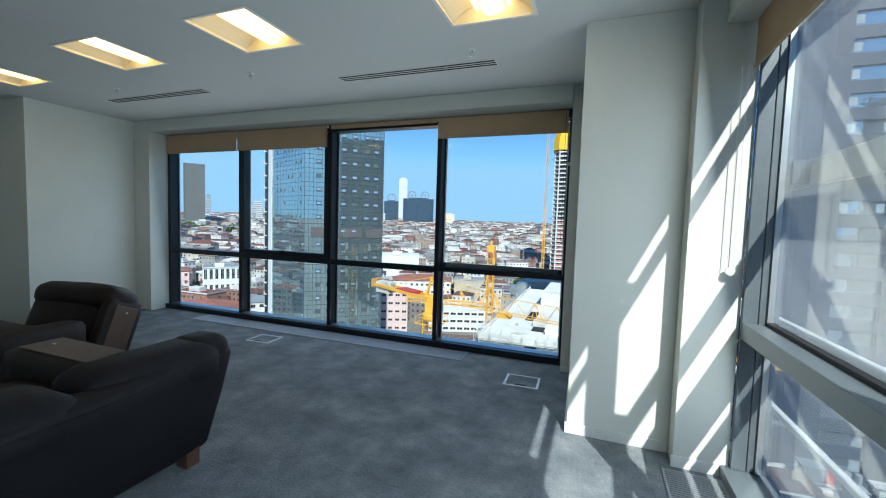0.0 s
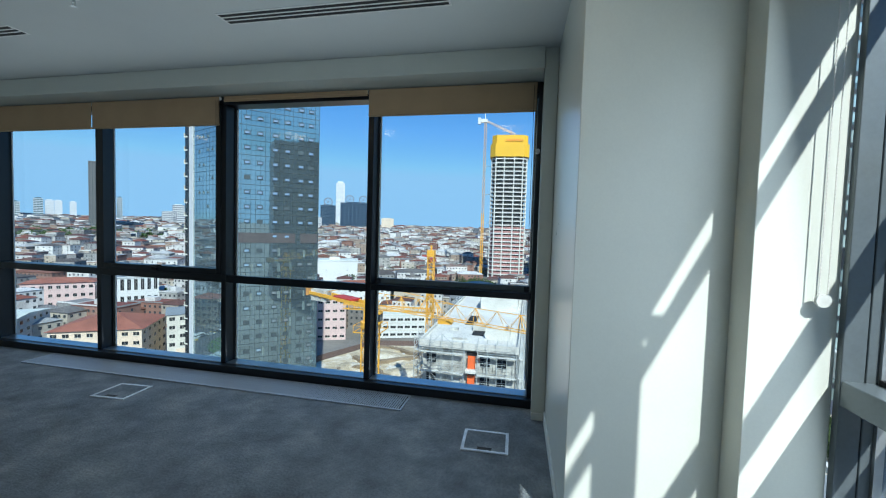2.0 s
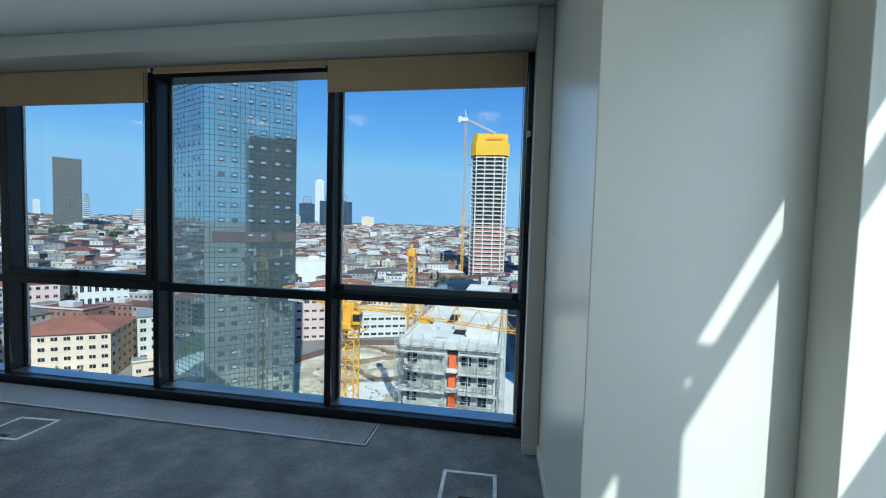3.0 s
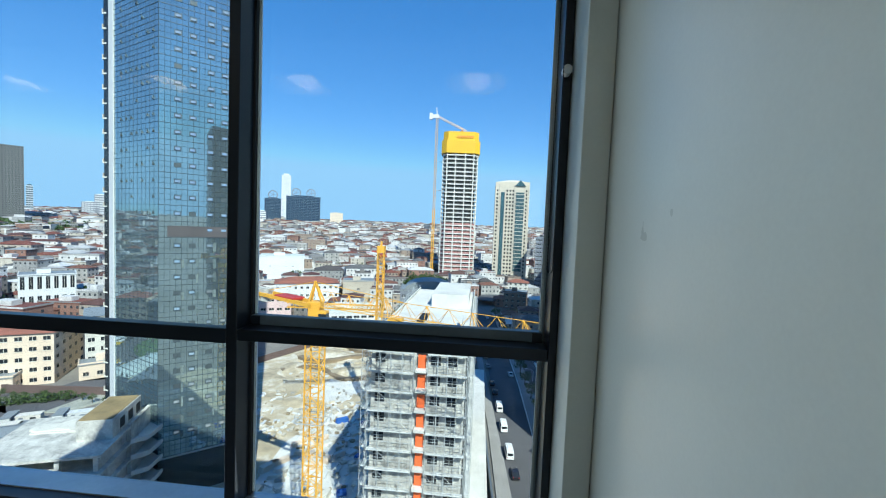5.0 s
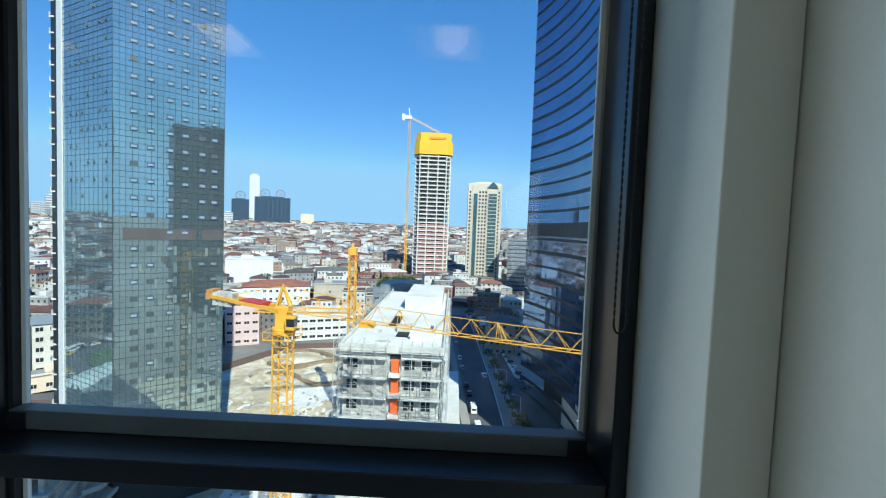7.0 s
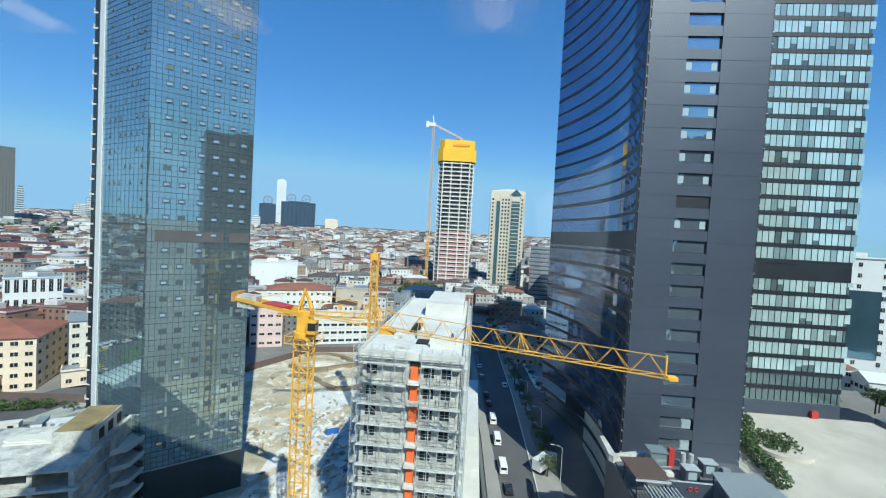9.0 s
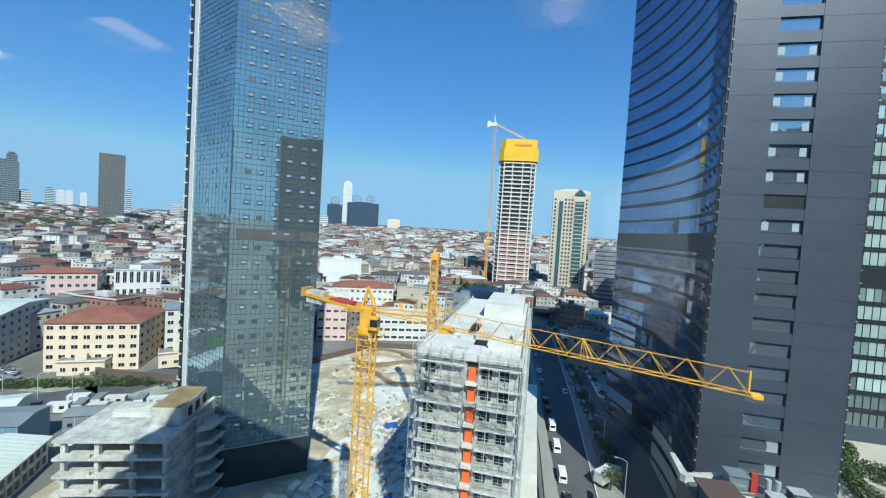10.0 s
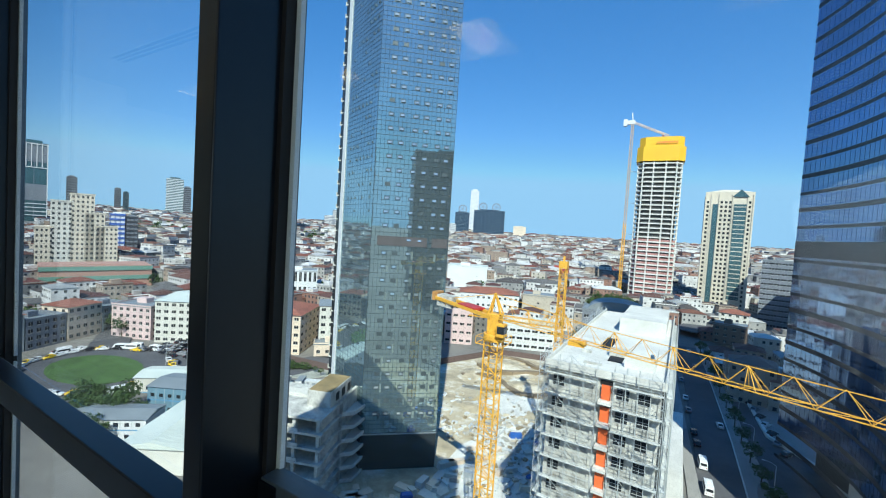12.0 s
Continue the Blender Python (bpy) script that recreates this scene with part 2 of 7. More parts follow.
def soft(name, mesh, mat, parent, label=""):
    mesh.materials.append(mat)
    return part(name, mesh, mat, parent, label)


# ---- the room ----
H = 2.96
setting("floor", B((-9, 1.33, -12, 0.0, -0.25, 0)), CARPET, "dark grey-blue carpet with pale worn stains", "floor")
ceil = Shape()
LAMPS = [(-2.30, -2.13), (-3.88, -2.15), (-0.42, -2.06), (-5.73, -2.15)]
# the ceiling is laid in strips that leave the lamp openings free
xs = sorted({-9.0, 1.33, *(v for x, y in LAMPS for v in (x - 0.3, x + 0.3))})
ys_all = sorted({-12.0, 0.0, *(v for x, y in LAMPS for v in (y - 0.3, y + 0.3))})
for i in range(len(xs) - 1):
    for j in range(len(ys_all) - 1):
        cx, cy = (xs[i] + xs[i + 1]) / 2, (ys_all[j] + ys_all[j + 1]) / 2
        if not any(abs(cx - x) < 0.3 and abs(cy - y) < 0.3 for x, y in LAMPS):
            ceil.box(xs[i], xs[i + 1], ys_all[j], ys_all[j + 1], H, H + 0.1)
setting("ceiling", ceil, CEIL, "smooth white painted plasterboard ceiling", "ceiling")
setting("ceiling_slab", B((-9, 1.33, -12, 0.0, H + 0.2, H + 0.45)), CEIL, "bare concrete slab above the ceiling", "ceiling")
setting("wall_pillar_right", Shape().prism([(0.157, 0.16), (0.157, -0.24), (0.2, -1.54), (1.175, -1.54), (1.175, 0.16)], 0, H), WALL_SATIN, "white painted pillar beside the window", "wall", 0.004)
setting("wall_pillar_edge", B((0.872, 1.178, -1.71, -1.542, 0, H)), WALL, "white painted pillar edge next to window", "wall", 0.004)
setting("wall_jamb_right", B((0.05, 0.155, -0.25, 0.16, 0, H)), WALL, "white painted window reveal", "wall", 0.004)
setting("wall_jamb_left", B((-6.55, -6.2, -0.29, 0.16, 0, H)), WALL, "white painted window reveal", "wall", 0.004)
setting("wall_pillar_left", B((-7.4, -6.552, -1.6, 0.16, 0, H)), WALL, "white painted pillar beside the window", "wall", 0.004)
setting("wall_left", B((-7.6, -7.402, -12, 0.16, 0, H)), WALL, "white painted side wall", "wall")
setting("wall_back", B((-7.4, 1.33, -12.2, -12, 0, H)), WALL, "white painted rear wall", "wall")
setting("wall_bulkhead", B((-6.198, 0.048, -0.29, 0.16, 2.79, H)), WALL, "white painted bulkhead over the window", "wall", 0.004)
setting("wall_bulkhead_right", B((1.0, 1.26, -12, -1.712, 2.76, H)), WALL, "white painted bulkhead over side window", "wall", 0.004)
setting("baseboard", B((0.187, 0.872, -1.556, -1.542, 0, 0.075)).prism([(0.187, -1.54), (0.199, -1.54), (0.158, -0.26), (0.146, -0.26)], 0, 0.075), TRIM, "white painted baseboard round the pillar", "trim", 0.003)
setting("baseboard_edge", B((0.86, 1.178, -1.724, -1.712, 0, 0.075)), TRIM, "white painted baseboard at pillar edge", "trim", 0.003)
setting("baseboard_jamb", B((0.05, 0.144, -0.262, -0.252, 0, 0.06)), TRIM, "white painted baseboard by the window", "trim", 0.003)
setting("baseboard_left", B((-6.55, -6.54, -1.6, -0.3, 0, 0.07)), TRIM, "white painted baseboard along pillar", "trim", 0.003)

# main window: frame members, panes, sash
win = tagged(new("window_1"), "dark aluminium four-bay window wall with city view", "window", kind="structure")
MULL = [(-4.685, 0.06), (-3.09, 0.055), (-1.515, 0.055)]
part("window_sill", B((-6.2, 0.05, -0.06, 0.16, 0.0, 0.075)), FRAME, win, bevel=0.004)
part("inner_sill", B((-6.2, 0.05, 0.012, 0.15, 0.0752, 0.082)), ALU, win, "pale aluminium sill strip")
part("head_rail", B((-6.2, 0.05, 0.0, 0.16, 2.70, 2.788)), FRAME, win, bevel=0.004)
part("end_post", B((-6.2, -6.14, 0, 0.16, 0.0755, 2.70)), FRAME, win, bevel=0.004)
part("end_post", B((0.012, 0.048, -0.01, 0.16, 0.0755, 2.70)), FRAME, win, bevel=0.004)
part("outer_cap", B((0.0, 0.02, 0.152, 0.166, 0.08, 2.70)), ALU, win, "bright aluminium outer cap")
edges = [-6.14]
for x, w in MULL:
    post = part("mullion", B((x, x + w, 0, 0.15, 0.0755, 2.70)), FRAME, win, bevel=0.004)
    part("outer_cap", B((x - 0.008, x + w + 0.008, 0.152, 0.166, 0.08, 2.70)), FRAME_GREY, post, "weathered aluminium outer cap")
    part("gasket", B((x + w, x + w + 0.012, 0.118, 0.151, 0.08, 2.70), (x - 0.012, x, 0.118, 0.151, 0.08, 2.70)), BLACK, post, "black rubber gasket")
    edges += [x, x + w]
edges.append(0.012)
for i in range(4):
    x0, x1 = edges[2 * i], edges[2 * i + 1]
    tr = part("transom", B((x0 + 0.001, x1 - 0.001, 0.0, 0.06 if i == 2 else 0.15, 0.932 if i == 3 else 0.915, 0.988)), FRAME, win, bevel=0.004)
    if i == 3:
        part("bottom_rail", B((x0 + 0.014, x1 - 0.014, 0.105, 0.15, 0.989, 1.038)), RAIL, tr, "grey lower sash rail", bevel=0.003)
        part("rail_end", B((x0 + 0.014, x0 + 0.06, 0.1, 0.104, 0.989, 1.034), (x1 - 0.06, x1 - 0.014, 0.1, 0.104, 0.989, 1.034)), FRAME, tr)
    for z0, z1 in ((0.083, 0.93 if i == 3 else 0.913), (0.916 if i == 2 else 0.989, 2.698)):
        g = part("pane", B((x0 + 0.002, x1 - 0.002, 0.135, 0.1385, z0, z1)), GLASS, win)
        part("spacer", B((x0 + 0.012, x0 + 0.024, 0.140, 0.150, z0 + 0.01, z1 - 0.01), (x1 - 0.024, x1 - 0.012, 0.140, 0.150, z0 + 0.01, z1 - 0.01)), WHITE, g, "silver glazing spacer bar")
        g.visible_shadow = False
# opening sash of the second bay, with its handle
x0, x1 = edges[2], edges[3]
sash = part("sash", B((x0 + 0.002, x0 + 0.055, -0.012, 0.1, 0.99, 2.69), (x1 - 0.055, x1 - 0.002, -0.012, 0.1, 0.99, 2.69),
                      (x0 + 0.055, x1 - 0.055, -0.012, 0.1, 0.99, 1.05), (x0 + 0.055, x1 - 0.055, -0.012, 0.1, 2.63, 2.69)), FRAME, win, "black opening sash", bevel=0.004)
hx = (x0 + x1) / 2 - 0.04
part("handle", Shape().box(hx - 0.035, hx + 0.035, -0.03, -0.012, 1.0, 1.03).tube((hx, -0.03, 1.015), (hx, -0.06, 1.05), 0.011).tube((hx, -0.06, 1.05), (hx + 0.13, -0.06, 1.06), 0.012, 0.009), BLACK, sash, "black lever handle")

# side window along the x wall
win2 = tagged(new("window_2"), "grey aluminium side window wall in sunlight", "window", kind="structure")
YB = [-1.715, -3.14, -4.64, -6.14, -7.64, -9.14, -10.64, -12.0]
part("window_sill", B((1.13, 1.36, -12, -1.712, 0, 0.075)), FRAME_GREY, win2, bevel=0.004)
part("head_rail", B((1.262, 1.36, -12, -1.712, 2.83, H)), FRAME_GREY, win2)
for i, y in enumerate(YB):
    w = 0.03 if i == 0 else 0.055
    post = part("mullion", B((1.18, 1.258, y - w, y + (0.003 if i == 0 else 0), 0.0755, 2.758), (1.262, 1.36, y - w, y + (0.003 if i == 0 else 0), 0.0755, 2.828)), FRAME_GREY, win2, bevel=0.004)
    part("glazing_bead", B((1.30, 1.33, y - w - 0.014, y - w, 0.08, 2.828)), ALU, post, "bright aluminium glazing bead")
for i in range(7):
    y1, y0 = YB[i] - (0.03 if i == 0 else 0.055), YB[i + 1]
    tr = part("transom", B((1.18, 1.36, y0 + 0.001, y1 - 0.001, 0.885, 0.985)), FRAME_GREY, win2, bevel=0.006)
    part("gasket", B((1.29, 1.33, y0 + 0.02, y1 - 0.02, 0.986, 1.005)), BLACK, tr)
    for z0, z1 in ((0.083, 0.883), (1.006, 2.828)):
        g = part("pane", B((1.333, 1.3365, y0 + 0.002, y1 - 0.002, z0, z1)), GLASS_SIDE, win2)
        g.visible_shadow = False

# roller blinds
def roller_blind(x0, x1, y, z0, label, along="x"):
    t = thing("roller_blind", label, "blind", pose(x0, y, 0) if along == "x" else pose(y, x0, 0, 0, 0, -90), "roller blinds")
    w = abs(x1 - x0)
    part("fabric", B((0.0, w, -0.0015, 0.0015, z0 + 0.02, 2.775)), BLIND, t, "beige woven fabric")
    part("roller", Shape().tube((0, 0.018, 2.762), (w, 0.018, 2.762), 0.018, n=16), WHITE, t, "pale roller tube")
    part("hem_bar", Shape().tube((0.002, 0, z0 + 0.012), (w - 0.002, 0, z0 + 0.012), 0.012, n=10), BLIND, t)
    return t


BL = [(-6.16, -4.69, 2.49, "beige roller blind pulled a little down"), (-4.675, -3.09, 2.49, "beige roller blind pulled a little down"),
      (-3.03, -1.515, 2.72, "beige roller blind rolled fully up"), (-1.50, 0.0, 2.53, "beige roller blind pulled a little down")]
for x0, x1, z, lab in BL:
    roller_blind(x0, x1, -0.035, z, lab)
roller_blind(-1.74, -3.13, 1.15, 2.48, "beige roller blind over the sunny side window", "y")
roller_blind(-3.17, -4.63, 1.15, 2.48, "beige roller blind over the sunny side window", "y")


def bead_chain(name, x, y, ztop, zbot, mat, label, gap=(0.012, 0.0)):
    t = thing(name, label, "blind chain", pose(x, y, 0))
    s = Shape()
    n = int((ztop - zbot) / 0.016)
    for k in (-1, 1):
        for i in range(n):
            z = zbot + i * (ztop - zbot) / n
            s.tube((k * gap[0], k * gap[1], z), (k * gap[0], k * gap[1], z + 0.010), 0.0026, n=5)
        s.tube((k * gap[0], k * gap[1], zbot), (k * gap[0], k * gap[1], ztop), 0.0011, n=4)
    part("bead_string", s, mat, t)
    r = Shape()
    for i in range(10):
        a, b = math.pi * i / 10, math.pi * (i + 1) / 10
        r.tube((gap[0] * math.cos(a), gap[1] * math.cos(a), zbot - 0.02 * math.sin(a)), (gap[0] * math.cos(b), gap[1] * math.cos(b), zbot - 0.02 * math.sin(b)), 0.0026, n=5)
    part("bottom_loop", r, mat, t)
    return t


bead_chain("blind_chain", -0.012, -0.07, 2.74, 1.36, BLACK, "dark bead chain hanging beside the window")
t = bead_chain("blind_chain", -3.1, -0.05, 2.74, 1.5, BLACK, "dark bead chain hanging from rolled blind")
t = bead_chain("blind_chain", 1.10, -1.75, 2.5, 1.30, WHITE, "white bead chain with round clear tensioner", (0.018, 0.006))
part("tensioner", Shape().tube((0, 0.008, 1.29), (0, -0.008, 1.29), 0.026, n=18), TRIM, t, "round white tensioner")
t = thing("chain_tensioner", "pale plastic chain guide on window post", "blind chain", pose(0.02, -0.045, 2.2))
part("guide_body", Shape().tube((0, 0.03, 0), (0, -0.012, 0), 0.02, n=16).tube((0, -0.012, 0), (0, -0.02, -0.004), 0.014, n=14), WHITE, t)


# ceiling lamps: recessed troffers with a bright tube and a curved dish
def troffer(x, y):
    t = thing("ceiling_lamp", "square recessed ceiling lamp glowing warm white", "ceiling lamp", pose(x, y, H), "recessed ceiling lamps")
    part("housing", B((-0.3, -0.293, -0.3, 0.3, 0.0, 0.14), (0.293, 0.3, -0.3, 0.3, 0.0, 0.14), (-0.293, 0.293, -0.3, -0.293, 0, 0.14), (-0.293, 0.293, 0.293, 0.3, 0, 0.14), (-0.293, 0.293, -0.293, 0.293, 0.13, 0.14)), LAMP_DISH, t)
    part("trim_frame", B((-0.312, -0.29, -0.312, 0.312, -0.004, 0), (0.29, 0.312, -0.312, 0.312, -0.004, 0), (-0.29, 0.29, -0.312, -0.29, -0.004, 0), (-0.29, 0.29, 0.29, 0.312, -0.004, 0)), WHITE, t, "thin white trim frame")
    s = Shape()
    n = 14
    for k in (-1, 1):
        pts = []
        for i in range(n + 1):
            a = i / n
            xx, zz = k * (0.085 + 0.205 * a), 0.012 + 0.105 * math.sin(math.pi * (0.5 + 0.42 * a)) ** 1 if a < 1 else 0.012
            pts += [(xx, -0.29, 0.02 + 0.1 * (1 - a * a)), (xx, 0.29, 0.02 + 0.1 * (1 - a * a))]
        s.add(pts, [(2 * i, 2 * i + 1, 2 * i + 3, 2 * i + 2) for i in range(n)])
    part("reflector", s, LAMP_DISH, t, "cream curved reflector", smooth=True)
    d = Shape()
    pts = []
    for i in range(13):
        a = math.pi * i / 12
        pts += [(0.08 * math.cos(a), -0.285, 0.075 - 0.05 * math.sin(a)), (0.08 * math.cos(a), 0.285, 0.075 - 0.05 * math.sin(a))]
    d.add(pts, [(2 * i, 2 * i + 1, 2 * i + 3, 2 * i + 2) for i in range(12)])
    part("diffuser", d, LAMP_GLOW, t, "glowing perforated diffuser", smooth=True)
    part("tube", Shape().tube((-0.115, -0.28, 0.085), (-0.115, 0.28, 0.085), 0.013, n=12).tube((0.115, -0.28, 0.085), (0.115, 0.28, 0.085), 0.013, n=12), LAMP_GLOW, t, "bright fluorescent tube")


for x, y in LAMPS:
    troffer(x, y)


def slot_diffuser(x0, x1, y):
    t = thing("air_diffuser", "long white linear slot air diffuser in ceiling", "air vent", pose(x0, y, H), "ceiling air diffusers")
    w = x1 - x0
    part("frame", B((0, w, -0.075, -0.062, -0.004, 0), (0, w, 0.062, 0.075, -0.004, 0), (0, 0.012, -0.062, 0.062, -0.004, 0), (w - 0.012, w, -0.062, 0.062, -0.004, 0)), WHITE, t)
    part("backing", B((0.012, w - 0.012, -0.062, 0.062, -0.0015, -0.0005)), BLACK, t, "black slot void")
    for k in (-0.021, 0.021):
        part("slat", B((0.012, w - 0.012, k - 0.006, k + 0.006, -0.004, -0.0016)), WHITE, t)


slot_diffuser(-2.2, -0.56, -1.03)
slot_diffuser(-5.62, -3.92, -1.14)


def sprinkler(x, y):
    t = thing("sprinkler", "small chrome sprinkler head below the ceiling", "sprinkler", pose(x, y, H), "ceiling sprinklers")
    part("plate", Shape().tube((0, 0, 0), (0, 0, -0.006), 0.035, 0.03, 18), WHITE, t)
    part("stem", Shape().tube((0, 0, -0.006), (0, 0, -0.03), 0.008), ALU, t)
    part("yoke", Shape().bar((-0.012, 0, -0.03), (-0.014, 0, -0.055), 0.004).bar((0.012, 0, -0.03), (0.014, 0, -0.055), 0.004).box(-0.014, 0.014, -0.004, 0.004, -0.032, -0.028), ALU, t)
    part("deflector", Shape().tube((0, 0, -0.055), (0, 0, -0.058), 0.018, n=14), ALU, t)


for x, y in ((-0.7, -1.34), (-2.98, -1.43), (-4.94, -1.48)):
    sprinkler(x, y)


def floor_grille(name, m, length, width, pitch, label):
    t = thing(name, label, "floor grille", m)
    part("frame", B((0, length, 0, 0.015, 0.001, 0.010), (0, length, width - 0.015, width, 0.001, 0.010), (0, 0.015, 0.015, width - 0.015, 0.001, 0.010), (length - 0.015, length, 0.015, width - 0.015, 0.001, 0.010)), GRILLE, t)
    part("tray", B((0.015, length - 0.015, 0.015, width - 0.015, 0.0005, 0.002)), BLACK, t, "dark trough under the slats")
    n = int((length - 0.03) / pitch)
    me = B((-pitch * 0.27, pitch * 0.27, 0.015, width - 0.015, 0.002, 0.009)).mesh("slat", GRILLE)
    for i in range(n):
        o = part("slat", me, GRILLE, t)
        o.location.x = 0.015 + pitch * (i + 0.5)


floor_grille("floor_grille", pose(-5.17, -0.40, 0), 4.16, 0.31, 0.0205, "long aluminium floor grille under the window")
floor_grille("floor_grille", pose(0.80, -1.78, 0, 0, 0, -90), 3.0, 0.33, 0.022, "aluminium floor grille under the side window")


def floor_box(cx, cy, turn):
    t = thing("floor_box", "square floor socket box with metal rim", "floor box", pose(cx, cy, 0, 0, 0, turn), "floor socket boxes")
    part("rim", B((-0.165, 0.165, -0.15, -0.128, 0.0005, 0.007), (-0.165, 0.165, 0.128, 0.15, 0.0005, 0.007), (-0.165, -0.143, -0.128, 0.128, 0.0005, 0.007), (0.143, 0.165, -0.128, 0.128, 0.0005, 0.007)), RIM, t, "worn aluminium rim with sheen in its colour")
    lid = part("lid", B((-0.142, 0.142, -0.127, 0.127, 0.0005, 0.0045)), CARPET, t, "carpeted lid")
    part("cable_flap", B((-0.05, 0.05, -0.126, -0.09, 0.0046, 0.0062)), BLACK, lid)


floor_box(-0.27, -0.70, 2)
floor_box(-3.50, -0.70, 4)


# sofa, back towards the walk
def sofa():
    t = thing("sofa", "dark leather sofa with walnut arm inlays", "sofa")
    part("base", B((-3.0, -1.95, -4.85, -2.92, 0.12, 0.30)), LEATHER, t, bevel=0.03)
    # back shell, leaning outwards
    s = Shape()
    ring = [(-1.99, 0.055), (-1.93, 0.05), (-1.86, 0.10), (-1.80, 0.26), (-1.74, 0.42), (-1.69, 0.58), (-1.67, 0.65), (-1.69, 0.685), (-1.78, 0.70), (-1.98, 0.66), (-2.06, 0.3)]
    n = len(ring)
    ys = [-4.9, -4.885, -4.84, -4.4, -3.9, -3.4, -2.92, -2.868, -2.852]
    pts = []
    for j, y in enumerate(ys):
        k = {0: 0.955, 1: 0.985, len(ys) - 2: 0.985, len(ys) - 1: 0.955}.get(j, 1.0)
        flare = max(0.0, (y + 3.5) / 0.65) * 0.2
        pts += [(-1.86 + (x + 1.86) * k - flare * z / 0.68, y + flare * z / 0.68, 0.42 + (z - 0.42) * k) for x, z in ring]
    fs = [(j * n + i, j * n + (i + 1) % n, (j + 1) * n + (i + 1) % n, (j + 1) * n + i) for j in range(len(ys) - 1) for i in range(n)]
    fs += [tuple(range(n))[::-1], tuple(range((len(ys) - 1) * n, len(ys) * n))]
    back = part("back_shell", s.add(pts, fs), LEATHER, t, smooth=True)
    part("seam", Shape().tube((-1.672, -4.86, 0.652), (-1.672, -3.5, 0.652), 0.005, n=8).tube((-1.672, -3.5, 0.652), (-1.855, -2.7, 0.652), 0.005, n=8), LEATHER, t, "piped seam")
    soft("back_cushion", rounded(-2.16, -1.80, -3.50, -2.76, 0.50, 0.755, 0.10, swell=0.015), LEATHER, t)
    soft("end_roll", rounded(-2.13, -1.845, -2.94, -2.66, 0.56, 0.775, 0.085, swell=0.005), LEATHER, t)
    soft("back_cushion", rounded(-2.12, -1.70, -4.18, -3.54, 0.50, 0.75, 0.11, swell=0.02), LEATHER, t)
    soft("back_cushion", rounded(-2.12, -1.70, -4.86, -4.20, 0.50, 0.75, 0.11, swell=0.02), LEATHER, t)
    for y in (-3.85, -4.5):
        soft("seat_cushion", rounded(-3.06, -2.0, y - 0.32, y + 0.32, 0.26, 0.48, 0.07, swell=0.03), LEATHER_BROWN, t)
    soft("seat_cushion", rounded(-3.06, -2.0, -3.52, -3.16, 0.26, 0.48, 0.07, swell=0.03), LEATHER_BROWN, t)
    for y0, y1 in ((-3.24, -2.88), (-5.14, -4.84)):
        arm = soft("armrest", rounded(-3.22, -1.95, y0, y1, 0.14, 0.63, 0.06, swell=0.01), LEATHER_BROWN, t)
        part("wood_inlay", B((-3.12, -2.28, y0 + 0.06, y1 - 0.06, 0.633, 0.645)), WOOD, arm, "walnut inlay", bevel=0.004)
        part("stud", Shape().tube((-2.98, (y0 + y1) / 2, 0.645), (-2.98, (y0 + y1) / 2, 0.65), 0.01), ALU, arm)
    for x, y in ((-1.93, -2.92), (-1.99, -4.75), (-2.94, -2.98), (-2.94, -4.75)):
        part("foot", B((x - 0.045, x + 0.045, y - 0.045, y + 0.045, 0.0, 0.115)), WOOD, t, bevel=0.008)


sofa()


def armchair():
    t = thing("armchair", "brown leather armchair with walnut end panels", "armchair", pose(-4.56, -2.44, 0, 0, 0, 9))
    part("base", B((-0.46, 0.42, -0.62, 0.36, 0.10, 0.30)), LEATHER_BROWN, t, bevel=0.03)
    soft("seat_cushion", rounded(-0.36, 0.36, -0.68, 0.06, 0.26, 0.44, 0.07, swell=0.03), LEATHER_BROWN, t)
    back = soft("backrest", rounded(-0.50, 0.50, 0.02, 0.34, 0.22, 0.82, 0.13, swell=0.05), LEATHER_BROWN, t)
    roll = soft("headroll", rounded(-0.46, 0.54, -0.04, 0.36, 0.62, 0.88, 0.12, swell=0.02), LEATHER_BROWN, t)
    rim = soft("end_pad", rounded(0.44, 0.57, -0.02, 0.36, 0.14, 0.76, 0.05), LEATHER_BROWN, t)
    for o in (back, roll, rim):
        o.rotation_euler.x = radians(-22)
    part("side_panel", B((0.560, 0.578, 0.05, 0.29, 0.20, 0.69)), WOOD, rim, "walnut end panel", bevel=0.006)
    for z in (0.27, 0.63):
        part("stud", Shape().tube((0.578, 0.17, z), (0.584, 0.17, z), 0.008), ALU, rim)
    for k in (-1, 1):
        soft("armrest", rounded(k * 0.52 - 0.10, k * 0.52 + 0.10, -0.72, 0.0, 0.10, 0.55, 0.06, swell=0.01), LEATHER_BROWN, t)
    for x, y in ((-0.4, -0.58), (0.34, -0.58), (-0.4, 0.3), (0.34, 0.3)):
        part("foot", B((x - 0.04, x + 0.04, y - 0.04, y + 0.04, 0, 0.105)), WOOD, t, bevel=0.006)


armchair()

# pale sunshade bars on brackets outside the side window
def sunshade(z, h, depth):
    t = thing("sunshade_bar", "pale metal sunshade bar on brackets outside the window", "sunshade", pose(1.44, 0, z), "sunshade bars")
    part("blade", B((0, depth, -12.0, 0.1, 0, h)), TRIM, t, bevel=0.008)
    for y in YB:
        part("bracket", B((-0.079, -0.001, y - 0.05, y - 0.005, 0.01, h - 0.01)), FRAME_GREY, t, "grey fixing bracket")


